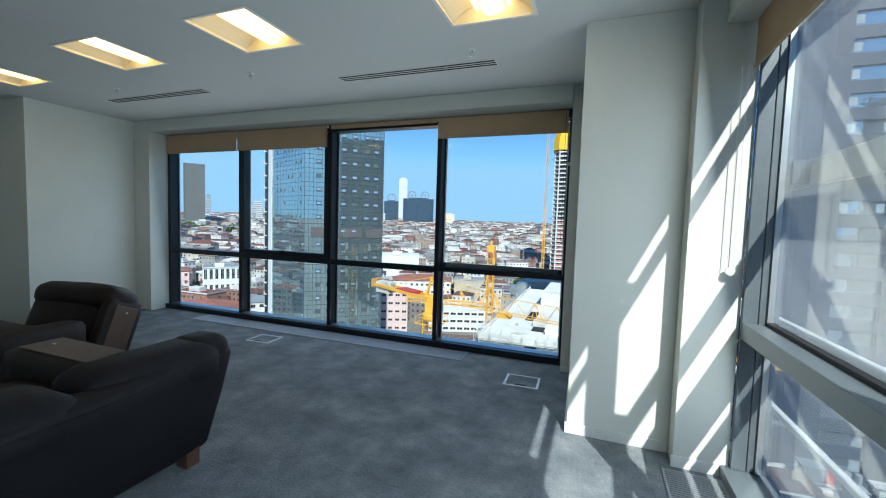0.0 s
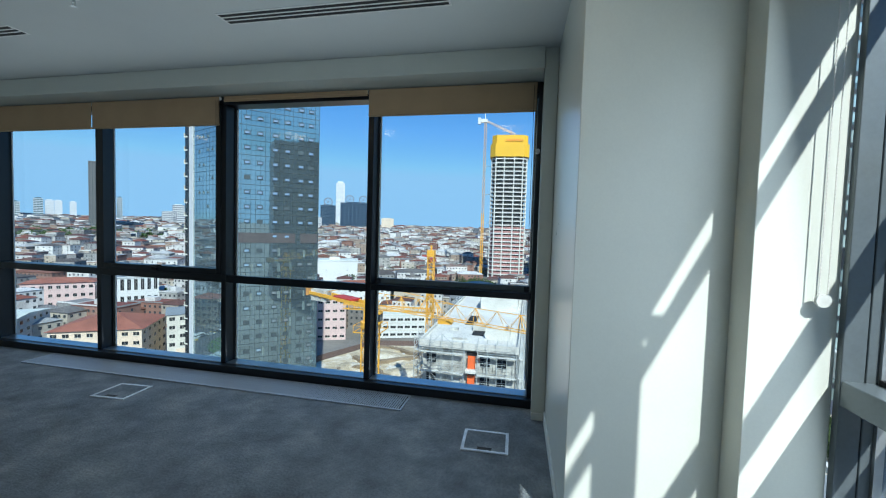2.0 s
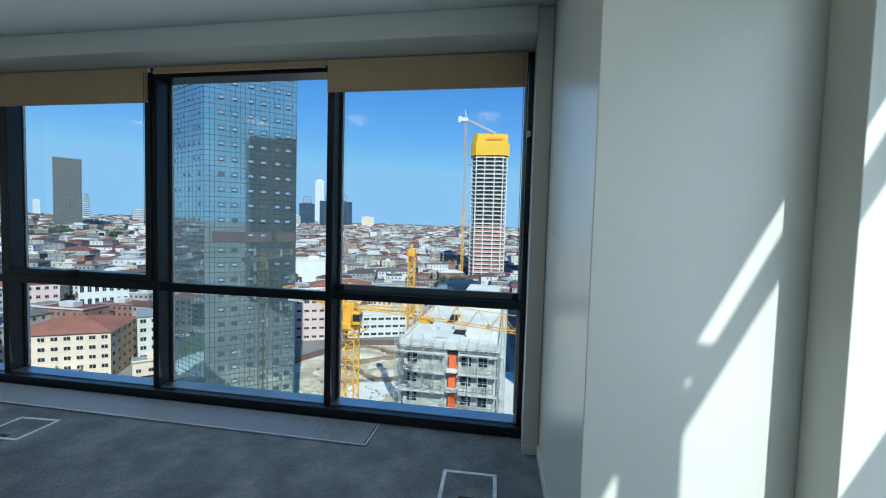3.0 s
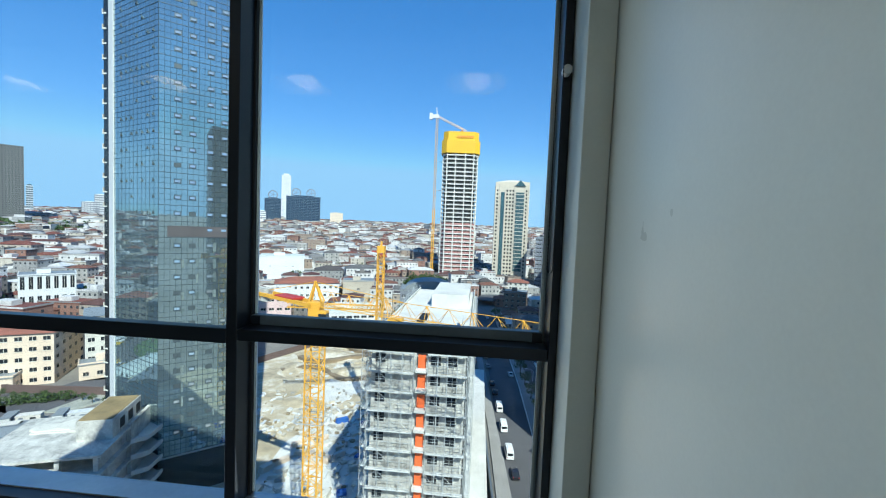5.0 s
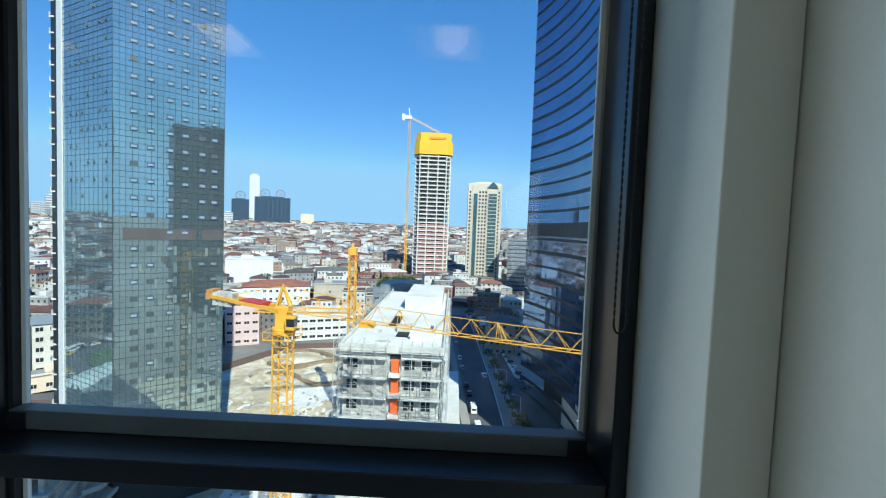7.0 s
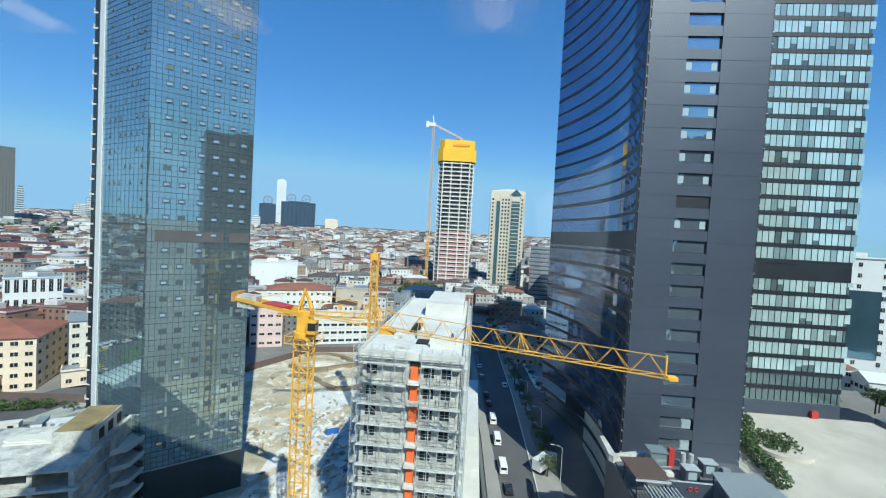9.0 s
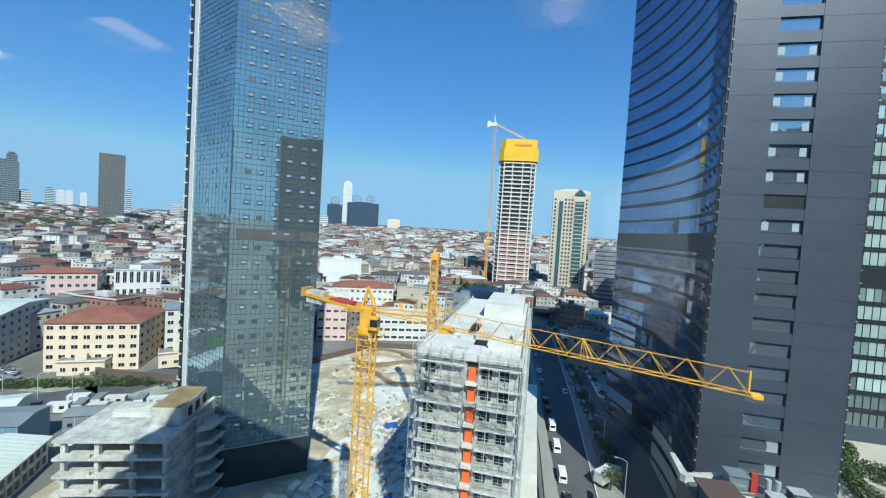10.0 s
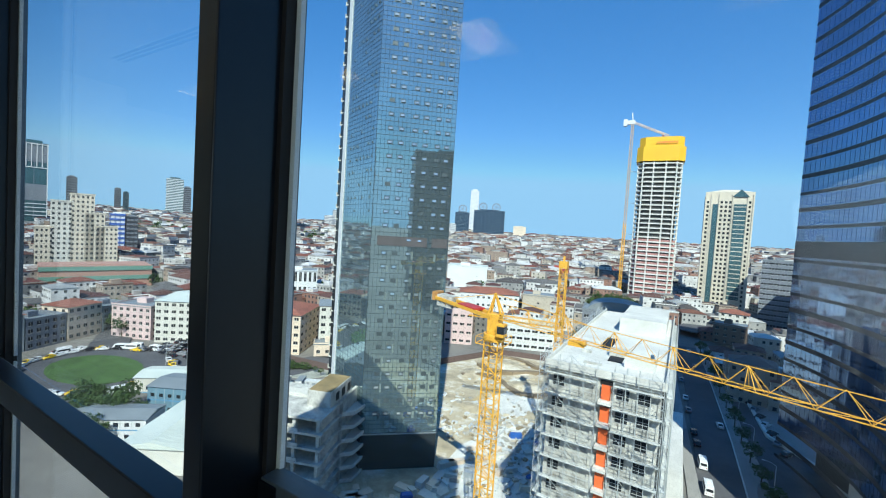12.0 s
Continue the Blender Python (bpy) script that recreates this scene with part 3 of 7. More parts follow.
for z, h, depth in ((2.80, 0.10, 0.035), (1.80, 0.15, 0.045), (0.86, 0.13, 0.04), (0.39, 0.035, 0.04)):
    sunshade(z, h, depth)

# ---- outside: materials ----
G = -57.0
CONCRETE = surface("concrete", (0.55, 0.54, 0.49), 0.85, var=0.42, scale=0.5, fine=4, bump=0.15)
CONCRETE_PALE = surface("pale_concrete", (0.64, 0.63, 0.58), 0.85, var=0.18, scale=0.2, fine=3, bump=0.1)
ASPHALT = surface("asphalt", (0.10, 0.10, 0.105), 0.9, var=0.25, scale=0.15, fine=4, bump=0.1)
PAVING = surface("paving", (0.30, 0.29, 0.27), 0.85, var=0.15, scale=0.2, fine=3, bump=0.1)
PLAZA = surface("plaza_stone", (0.50, 0.46, 0.39), 0.8, var=0.18, scale=0.12, fine=1.5, bump=0.1)
SOIL = surface("building_site_soil", (0.52, 0.44, 0.30), 0.95, var=0.35, scale=0.13, fine=0.7, bump=0.3, patch=(0.80, 0.77, 0.68))
EARTH = surface("town_ground", (0.20, 0.19, 0.17), 0.95, var=0.3, scale=0.02, fine=0.3, bump=0.0)
GRASS = surface("grass", (0.07, 0.13, 0.035), 0.95, var=0.3, scale=0.2, fine=4, bump=0.2)
YELLOW = surface("crane_yellow", (0.80, 0.42, 0.05), 0.5, var=0.15, scale=0.5, bump=0)
YELLOW_NET = surface("yellow_screen", (0.80, 0.46, 0.02), 0.6, var=0.1, scale=0.1, fine=1, bump=0)
RED = surface("red_paint", (0.45, 0.04, 0.03), 0.5, var=0.2, scale=0.5, bump=0)
ORANGE = surface("orange_panel", (0.80, 0.15, 0.04), 0.55, var=0.12, scale=0.3, bump=0)
STEEL = surface("galvanised_steel", (0.50, 0.53, 0.53), 0.5, metal=0.3, var=0.15, scale=0.5, bump=0)
GALV = surface("scaffold_boards", (0.62, 0.64, 0.62), 0.7, var=0.2, scale=0.3, fine=3, bump=0)
# window glass, and the painted shade behind the glass tower's balconies
DARKWIN_AND_SHADE = surface("dark_window_and_shade", (0.025, 0.03, 0.035), 0.12, var=0.3, scale=0.3, fine=2, bump=0)
T_GLASS = facade_glass("tower_glass", (0.40, 0.52, 0.55), 0.85, 0.025, 0.012)
T_LINE = surface("tower_joint", (0.085, 0.11, 0.12), 0.5, metal=0.3, var=0.1, bump=0)
T_SASH = facade_glass("tower_sash", (0.58, 0.66, 0.68), 0.7, 0.1, 0.0)
T_CURT = choice("tower_curtain", [(0.17, 0.22, 0.22), (0.13, 0.17, 0.17), (0.21, 0.26, 0.25)], 0.3)
R_GLASS = facade_glass("blue_glass", (0.15, 0.24, 0.40), 0.9, 0.05, 0.012, 0.2)
R_DARK = surface("dark_panel", (0.060, 0.073, 0.102), 0.45, metal=0.25, var=0.12, scale=0.08, fine=0.8, bump=0.0)
R_BAND = surface("dark_band", (0.012, 0.015, 0.021), 0.5, metal=0.1, var=0.1, scale=0.2, bump=0)
R_PALE = surface("pale_glass", (0.16, 0.22, 0.22), 0.12, metal=0.5, var=0.15, scale=0.05, bump=0)
R_BLINDS = choice("tower_blinds", [(0.56, 0.72, 0.70), (0.60, 0.76, 0.73), (0.50, 0.66, 0.64), (0.58, 0.73, 0.71), (0.34, 0.46, 0.46), (0.62, 0.78, 0.76)], 0.1, scale=0.1, metal=0.4)
CITY_WALL = choice("house_walls", [(0.70, 0.69, 0.66), (0.42, 0.41, 0.38), (0.74, 0.73, 0.70), (0.36, 0.28, 0.22), (0.46, 0.40, 0.33), (0.26, 0.26, 0.26), (0.52, 0.48, 0.40), (0.30, 0.17, 0.13), (0.60, 0.59, 0.57), (0.22, 0.21, 0.20), (0.72, 0.71, 0.68), (0.33, 0.33, 0.32)], 0.85, scale=0.12, var=0.2)
CITY_ROOF = choice("house_roofs", [(0.16, 0.055, 0.04), (0.11, 0.055, 0.045), (0.17, 0.075, 0.05), (0.20, 0.195, 0.19), (0.10, 0.045, 0.04), (0.42, 0.42, 0.41), (0.13, 0.065, 0.05), (0.085, 0.075, 0.07), (0.56, 0.56, 0.55), (0.13, 0.125, 0.12), (0.19, 0.065, 0.045), (0.30, 0.31, 0.31)], 0.85, scale=0.1)
WIN_STRIP = surface("far_windows", (0.06, 0.07, 0.08), 0.2, var=0.3, scale=0.2, fine=1, bump=0)
CREAM = surface("cream_render", (0.73, 0.60, 0.46), 0.85, var=0.12, scale=0.1, fine=1, bump=0)
OFFWHITE = surface("offwhite_render", (0.62, 0.60, 0.53), 0.85, var=0.15, scale=0.1, fine=1, bump=0)
PINK = surface("pink_render", (0.65, 0.49, 0.46), 0.85, var=0.12, scale=0.1, fine=1, bump=0)
GREYB = surface("grey_render", (0.20, 0.22, 0.25), 0.8, var=0.12, scale=0.1, fine=1, bump=0)
REDB = surface("red_cladding", (0.34, 0.06, 0.05), 0.7, var=0.12, scale=0.1, fine=1, bump=0)
ROOF_RED = surface("red_roof_tiles", (0.27, 0.105, 0.07), 0.85, var=0.25, scale=0.15, fine=2.5, bump=0.3)
ROOF_GREY = surface("grey_sheet_roof", (0.25, 0.28, 0.29), 0.6, metal=0.2, var=0.12, scale=0.15, fine=2, bump=0)
ROOF_WHITE = surface("white_sheet_roof", (0.60, 0.64, 0.57), 0.55, var=0.12, scale=0.1, fine=1, bump=0)
BLUE_B = surface("blue_glass_block", (0.025, 0.045, 0.09), 0.25, metal=0.3, var=0.15, scale=0.05, bump=0)
FARW = surface("far_white", (0.66, 0.67, 0.66), 0.7, var=0.08, scale=0.03, bump=0)
BROWN_T = surface("brown_tower", (0.055, 0.06, 0.07), 0.5, var=0.15, scale=0.05, bump=0)
TEAL = surface("teal_glass", (0.10, 0.19, 0.21), 0.2, metal=0.4, var=0.2, scale=0.03, bump=0)
STONE_T = surface("tower_stone", (0.64, 0.57, 0.45), 0.7, var=0.12, scale=0.05, bump=0)
LEAF = choice("leaves", [(0.045, 0.085, 0.02), (0.06, 0.11, 0.03), (0.035, 0.07, 0.02), (0.08, 0.12, 0.035)], 0.8)
BARK = surface("bark", (0.10, 0.075, 0.05), 0.9, var=0.3, scale=2, fine=10, bump=0.3)
HEDGE = choice("hedge_leaves", [(0.05, 0.09, 0.025), (0.075, 0.12, 0.03), (0.04, 0.075, 0.02)], 0.8)
RUBBER = surface("tyre", (0.02, 0.02, 0.02), 0.9, var=0.1, bump=0)
CARPAINT = {k: surface("car_" + k, c, 0.25, var=0.04, scale=1, bump=0) for k, c in {"white": (0.75, 0.75, 0.74), "black": (0.02, 0.02, 0.025), "grey": (0.25, 0.26, 0.28), "red": (0.4, 0.03, 0.03), "yellow": (0.75, 0.5, 0.03)}.items()}


def land(x, y):
    d = math.hypot(x, y)
    z = G + 51 * max(0.0, min(1.0, (d - 270) / 1400)) ** 0.9
    if d > 1700:
        z += min(1, (d - 1700) / 2200) * (4 + 34 * max(0.0, noise.noise(Vector((x / 900, y / 900, 3.3)))))
    return z


# ---- ground: one sheet to the horizon ----
def ground():
    s, n = Shape(), 72
    rings = [0, 30, 60, 90, 120, 150, 180, 220, 270, 340, 430, 540, 700, 900, 1200, 1600, 2100, 2700, 3400, 4000, 4700]
    pts = [(0, 0, G)]
    for r in rings[1:]:
        pts += [(r * math.cos(2 * math.pi * i / n), r * math.sin(2 * math.pi * i / n), land(r * math.cos(2 * math.pi * i / n), r * math.sin(2 * math.pi * i / n))) for i in range(n)]
    fs = [(0, 1 + i, 1 + (i + 1) % n) for i in range(n)]
    for k in range(len(rings) - 2):
        a, b = 1 + k * n, 1 + (k + 1) * n
        fs += [(a + i, b + i, b + (i + 1) % n, a + (i + 1) % n) for i in range(n)]
    setting("ground", s.add(pts, fs), EARTH, "dusty town ground reaching to the horizon", "ground")


ground()
setting("ground_site", Shape().prism([(-108, 108), (-96, 60), (-70, 20), (2, 20), (1.5, 120), (-38, 196), (-72, 188)], G - 0.5, G + 0.25), SOIL, "pale dusty building site soil", "ground")


def street(points, width, z, name, mat, label):
    s = Shape()
    for (xa, ya), (xb, yb) in zip(points, points[1:]):
        d = Vector((xb - xa, yb - ya, 0)).normalized()
        nrm = Vector((-d.y, d.x, 0)) * width / 2
        a, b = Vector((xa, ya, 0)), Vector((xb, yb, 0))
        s.prism([tuple((a - nrm)[:2]), tuple((b - nrm)[:2]), tuple((b + nrm)[:2]), tuple((a + nrm)[:2])], z - 0.4, z)
    return setting(name, s, mat, label, "road")


street([(13.5, 30), (12, 100), (11, 150), (8.5, 215), (3.5, 300)], 9.5, G + 0.30, "road", ASPHALT, "dark asphalt street between the towers")
street([(4, 300), (40, 420), (110, 560)], 15, G + 5.5, "road_far", ASPHALT, "dark asphalt street bending away")
setting("road_drive", Shape().prism([(16.5, 30), (16.6, 100), (15.8, 150), (13.2, 215), (8.2, 300), (30, 300), (31, 217), (46, 150), (46, 84), (27, 60), (27, 30)], G - 0.2, G + 0.28), ASPHALT, "dark asphalt drive at the tower's foot", "road")
setting("pavement", Shape().prism([(17.2, 60), (17.3, 100), (16.6, 150), (14.0, 215), (9.5, 290), (12.5, 290), (18.5, 215), (21.0, 150), (23.5, 112), (22.5, 60)], G - 0.2, G + 0.5), PAVING, "paved planted strip between street and drive", "pavement")
setting("forecourt", Shape().prism([(24.2, 217), (27.2, 161), (36.4, 146), (39.9, 121), (46, 121), (46, 155), (32, 217)], G - 0.2, G + 0.55), PAVING, "grey paved forecourt under the tower", "pavement")
setting("pavement_left", Shape().prism([(11.5, 40), (8.2, 100), (1.8, 200), (-3.5, 300), (-6, 300), (-1, 200), (4.5, 115), (7.5, 40)], G - 0.2, G + 0.45), PAVING, "grey pavement beside the building site", "pavement")
setting("kerb", Shape().bar((17.1, 60, G + 0.45), (17.2, 100, G + 0.45), 0.3).bar((17.2, 100, G + 0.45), (16.5, 150, G + 0.45), 0.3).bar((16.5, 150, G + 0.45), (13.9, 215, G + 0.45), 0.3), CONCRETE_PALE, "pale concrete kerb", "kerb")
KERB = [(23.8, 217), (26.8, 161), (36, 146), (39.5, 121)]
setting("drive_kerb", Shape().bar((KERB[0][0], KERB[0][1], G + 0.7), (KERB[1][0], KERB[1][1], G + 0.7), 0.9, 0.8).bar((KERB[1][0], KERB[1][1], G + 0.7), (KERB[2][0], KERB[2][1], G + 0.7), 0.9, 0.8).bar((KERB[2][0], KERB[2][1], G + 0.7), (KERB[3][0], KERB[3][1], G + 0.7), 0.9, 0.8), CONCRETE_PALE, "pale concrete kerb of the drive", "kerb")
setting("site_wall", Shape().bar((6.6, 40, G + 1.6), (2.8, 118, G + 1.6), 0.4, 3.0).bar((2.8, 118, G + 1.6), (-4, 200, G + 1.6), 0.4, 3.0), FRAME_GREY, "dark retaining wall of the building site", "wall")
setting("hoarding", Shape().bar((-150, 112, G + 1.5), (-104, 118, G + 1.5), 0.3, 2.6).bar((-104, 118, G + 1.5), (-74, 184, G + 1.5), 0.3, 2.6).bar((-74, 184, G + 1.5), (-38, 194, G + 1.5), 0.3, 2.6), surface("brown_hoarding", (0.13, 0.09, 0.08), 0.8, var=0.15, scale=0.2, bump=0), "brown hoarding round the building site", "fence")


# ---- left glass tower ----
def panel_face(p, q, z0, z1, cols, floor_h, rows, body, out=0.05, thin=0.05):
    """Joint grid on an upright face from p to q. Returns the joints' shape and the face's own axes."""
    p, q = Vector((*p, 0)), Vector((*q, 0))
    d = (q - p)
    w = d.length
    d.normalize()
    nrm = Vector((d.y, -d.x, 0))
    s = Shape()
    for i in range(cols + 1):
        a = p + d * (w * i / cols) + nrm * out
        s.bar((a.x, a.y, z0), (a.x, a.y, z1), thin, thin)
    k = 0
    z = z0
    while z < z1:
        h = thin * 2 if k % rows == 0 else thin * 0.9
        a, b = p + nrm * out, q + nrm * out
        s.bar((a.x, a.y, z), (b.x, b.y, z), 0.05, h)
        z += floor_h / rows
        k += 1
    return s, p, d, nrm, w


def glass_tower():
    C, R, L = (-63.4, 72.8), (-49.5, 84.9), (-79.5, 79.8)
    back = (-66, 99)
    z1 = 112.0
    t = thing("glass_tower", "tall blue-grey glass tower with gridded facade", "tower", pose(0, 0, 0))
    part("body", Shape().prism([L, C, R, back], G, z1), T_GLASS, t)
    part("base_band", Shape().prism([tuple(Vector(a) * 0.9985) for a in (L, C, R, back)], -48.2, -47.9), ALU, t, "pale band above the dark base")
    F = 3.22
    s, p, d, nrm, w = panel_face(C, R, -47.8, z1, 19, F, 3, None)
    part("front_joints", s, T_LINE, t)
    s2, p2, d2, n2, w2 = panel_face(L, C, -47.8, z1, 11, F, 3, None, thin=0.03)
    part("side_joints", s2, T_LINE, t)
    base = Shape()
    for a, b in ((C, R), (L, C)):
        q0, q1 = Vector((*a, 0)), Vector((*b, 0))
        dd = (q1 - q0).normalized()
        nn = Vector((dd.y, -dd.x, 0)) * 0.06
        base.add([(q0 + nn) + Vector((0, 0, G)), (q1 + nn) + Vector((0, 0, G)), (q1 + nn) + Vector((0, 0, -48.3)), (q0 + nn) + Vector((0, 0, -48.3))], [(0, 1, 2, 3)])
    part("base_glass", base, facade_glass("base_glass", (0.09, 0.105, 0.11), 0.7, 0.06, 0.05), t, "dark glazed base storeys")
    # spandrel belt
    belt = Shape()
    for u0, u1 in ((0.08, 0.72), (0.78, 0.99)):
        a, b = p + d * w * u0 + nrm * 0.09, p + d * w * u1 + nrm * 0.09
        belt.add([a + Vector((0, 0, -2.6)), b + Vector((0, 0, -2.6)), b + Vector((0, 0, -0.4)), a + Vector((0, 0, -0.4))], [(0, 1, 2, 3)])
    part("belt", belt, surface("belt_panel", (0.13, 0.12, 0.12), 0.4, metal=0.3, var=0.1, scale=0.2, bump=0), t, "brownish belt of panels")
    # opening windows: two, three and two to a storey
    rnd = random.Random(4)
    sash = Shape()
    ww, hh = 0.62, 0.60
    a, b, c = d * ww, Vector((0, 0, hh)), nrm * 0.12
    tilt = nrm * 0.10
    sash.add([-a + c - b * 0.5 + tilt, a + c - b * 0.5 + tilt, a + c + b * 0.5, -a + c + b * 0.5, -a - b * 0.5, a - b * 0.5, a + b * 0.5, -a + b * 0.5],
             [(0, 1, 2, 3), (4, 0, 3, 7), (1, 5, 6, 2), (3, 2, 6, 7), (4, 5, 1, 0)])
    for i, v in enumerate(sash.v):
        sash.v[i] = tuple(Vector(v) * 0.72)
    me = sash.mesh("sash", T_SASH)
    frm = Shape()
    z = -44.5
    while z < 62:
        for u in (0.17, 0.31, 0.48, 0.62, 0.78, 0.90):
            if rnd.random() < (0.93 if z > 0 else 0.42):
                o = part("sash", me, T_SASH, t)
                o.location = p + d * (w * u) + nrm * 0.03 + Vector((0, 0, z + 1.5))
            e = p + d * (w * u) + nrm * 0.045 + Vector((0, 0, z + 1.5))
            frm.add([e - d * 0.62 - Vector((0, 0, 0.42)), e + d * 0.62 - Vector((0, 0, 0.42)), e + d * 0.62 + Vector((0, 0, 0.42)), e - d * 0.62 + Vector((0, 0, 0.42))], [(0, 1, 2, 3)])
        z += F
    part("sash_frames", frm, T_LINE, t)
    cur = Shape()
    z = -44.5
    while z < -4:
        for u in (0.22, 0.36, 0.53, 0.67, 0.83, 0.95):
            if rnd.random() < 0.75:
                e = p + d * (w * u) + nrm * 0.03 + Vector((0, 0, z + rnd.uniform(-0.2, 0.4)))
                k = d * rnd.uniform(0.16, 0.32)
                h = Vector((0, 0, rnd.uniform(1.3, 2.3)))
                cur.add([e - k, e + k, e + k + h, e - k + h], [(0, 1, 2, 3)])
        z += F
    part("curtains", cur, T_CURT, t, "pale curtains behind the glass")
    tagged(part("side_sashes", side_marks(p2, d2, n2, w2, F, rnd), T_LINE, t), kind="stuff")
    # white fin and balconies on the far corner
    lx, ly = L
    part("white_fin", Shape().prism([(lx - 2.3, ly + 1.0), (lx - 0.1, ly - 0.2), (lx + 0.5, ly + 0.9), (lx - 1.2, ly + 2.4)], G, z1), FARW, t, "white vertical fin")
    z = -55
    while z < z1:
        bal = part("balcony", B((-3.2, 0.0, -0.2, 6, 0, 0.32), (-3.2, -3.05, -0.2, 6, 0.32, 1.1)), OFFWHITE, t, "white balcony slab")
        bal.location = (lx - 1.6, ly + 2.2, z)
        z += F
    # two solid prisms whose dark colour is the shade between the balconies
    part("balcony_shade_back", Shape().prism([(lx - 4.6, ly + 2.2), (lx - 2.4, ly + 1.7), (lx - 2.4, ly + 8), (lx - 4.6, ly + 8)], G, z1), DARKWIN_AND_SHADE, t, "dark solid with balcony shade in its colour")
    part("balcony_shade_block", Shape().prism([(lx - 2.2, ly + 3.0), (lx - 1.4, ly + 2.4), (lx + 6, ly + 11), (lx + 5, ly + 12)], G, z1), DARKWIN_AND_SHADE, t, "dark solid painted as shade behind balconies")


def side_marks(p, d, nrm, w, F, rnd):
    s = Shape()
    z = -44.5
    while z < 62:
        for i in range(7):
            if rnd.random() < 0.5:
                e = p + d * (w * (0.16 + 0.12 * i)) + nrm * 0.05 + Vector((0, 0, z + 1.2))
                s.add([e - d * 0.25, e + d * 0.35, e + d * 0.35 + nrm * 0.25 + Vector((0, 0, 0.1)), e + d * 0.05 + Vector((0, 0, 0.8))], [(0, 1, 3), (1, 2, 3), (0, 2, 1)])
        z += F
    return s


glass_tower()


# ---- right tower: curved blue glass, dark slab, pale glass wing ----
def office_tower():
    t = thing("office_tower", "tall dark office tower with curved blue glass", "tower")
    P, z1 = 4.45, 125.0
    X0, X1, Y0 = 31.6, 54.2, 84.0
    wz = 15.2
    wx0, wx1 = 38.7, 45.2
    slab = Shape()
    slab.box(X0, 34.6, Y0, Y0 + 0.55, G, z1).box(34.6, wx0, Y0, Y0 + 26, G, z1).box(wx1, X1, Y0, Y0 + 26, G, z1).box(wx0, wx1, Y0 + 0.9, Y0 + 26, G, z1)
    part("slab", slab, R_DARK, t, "dark grey panelled end wall")
    sp = Shape()
    z = wz - 14 * P
    k = -14
    while z < z1 - 4:
        sp.box(wx0 + 0.003, wx1 - 0.003, Y0 + 0.06, Y0 + 0.9, z + 1.2, z + P - 1.25)
        k += 1
        z += P
    part("spandrels", sp, R_DARK, t)
    jt = Shape()
    z = G + 2
    while z < z1:
        jt.box(X0, wx0 - 0.15, Y0 - 0.03, Y0, z, z + 0.02).box(wx1 + 0.15, X1, Y0 - 0.03, Y0, z, z + 0.02)
        z += P
    part("panel_joints", jt, R_BAND, t)
    rnd = random.Random(8)
    k, z = -13, wz - 13 * P
    while z < z1 - 4:
        if k == -1:
            part("louvre", B((wx0 + 0.01, wx1 - 0.01, Y0 + 0.3, Y0 + 0.5, z - 1.25, z + 1.2)), R_BAND, t, "dark louvred opening")
        else:
            wdw = part("window", B((wx0 + 0.01, wx1 - 0.01, Y0 + 0.55, Y0 + 0.62, z - 1.25, z + 1.2)), facade_pane, t)
            part("window_frame", B((wx0 + 0.01, wx1 - 0.01, Y0 + 0.4, Y0 + 0.55, z - 1.25, z - 1.12), (wx0 + 0.01, wx1 - 0.01, Y0 + 0.4, Y0 + 0.55, z + 1.08, z + 1.2), (wx0 + 0.01, wx0 + 0.12, Y0 + 0.4, Y0 + 0.55, z - 1.12, z + 1.08), (wx1 - 0.12, wx1 - 0.01, Y0 + 0.4, Y0 + 0.55, z - 1.12, z + 1.08)), R_BAND, wdw)
            if -3 < k < 6:
                part("light_panel", B((wx0 + 0.25, wx0 + 1.35, Y0 + 0.53, Y0 + 0.549, z - 0.8, z + 0.7), (wx1 - 1.45, wx1 - 0.4, Y0 + 0.53, Y0 + 0.549, z - 0.8, z + 0.7)), LIGHT_PANEL, wdw)
        k += 1
        z += P
    for x in (X0 - 0.35, X1 + 0.02):
        part("edge_channel", B((x, x + 0.33, Y0 + 0.2, Y0 + 0.8, G, z1)), R_BAND, t, "dark recessed edge channel")
    st = Shape()
    z = G + 3
    while z < z1:
        st.box(X0 - 0.3, X0 + 0.02, Y0 - 0.08, Y0 + 0.1, z, z + 0.16).box(X1, X1 + 0.3, Y0 - 0.08, Y0 + 0.1, z, z + 0.16)
        z += P / 2
    part("edge_brackets", st, STEEL, t)
    # concave street side
    prof = []
    for i in range(19):
        a = i / 18
        prof.append((31.4 - 6.1 * a + 18.7 * a * (1 - a), Y0 + 0.6 + 57.4 * a))
    ring = prof + [(48, 148), (50, Y0 + 26)]
    part("curved_glass", Shape().prism(ring, G + 12, z1), R_GLASS, t, "curved blue mirror glass")
    part("curved_plinth", Shape().prism([(x + 9, y + 2) for x, y in prof] + [(52, 150), (56, Y0 + 26)], G, G + 12), R_BAND, t, "dark glazed ground floor")

    def band(z, h, out, name, mat):
        s = Shape()
        for (xa, ya), (xb, yb) in zip(prof, prof[1:]):
            dd = Vector((xb - xa, yb - ya, 0)).normalized()
            nn = Vector((-dd.y, dd.x, 0)) * out
            s.add([(xa + nn.x, ya + nn.y, z), (xb + nn.x, yb + nn.y, z), (xb + nn.x, yb + nn.y, z + h), (xa + nn.x, ya + nn.y, z + h),
                   (xa, ya, z), (xb, yb, z), (xb, yb, z + h), (xa, ya, z + h)], [(0, 1, 2, 3), (3, 2, 6, 7), (4, 5, 1, 0)])
        return part(name, s, mat, t)
    z, k = wz - 15.6 * P, 0
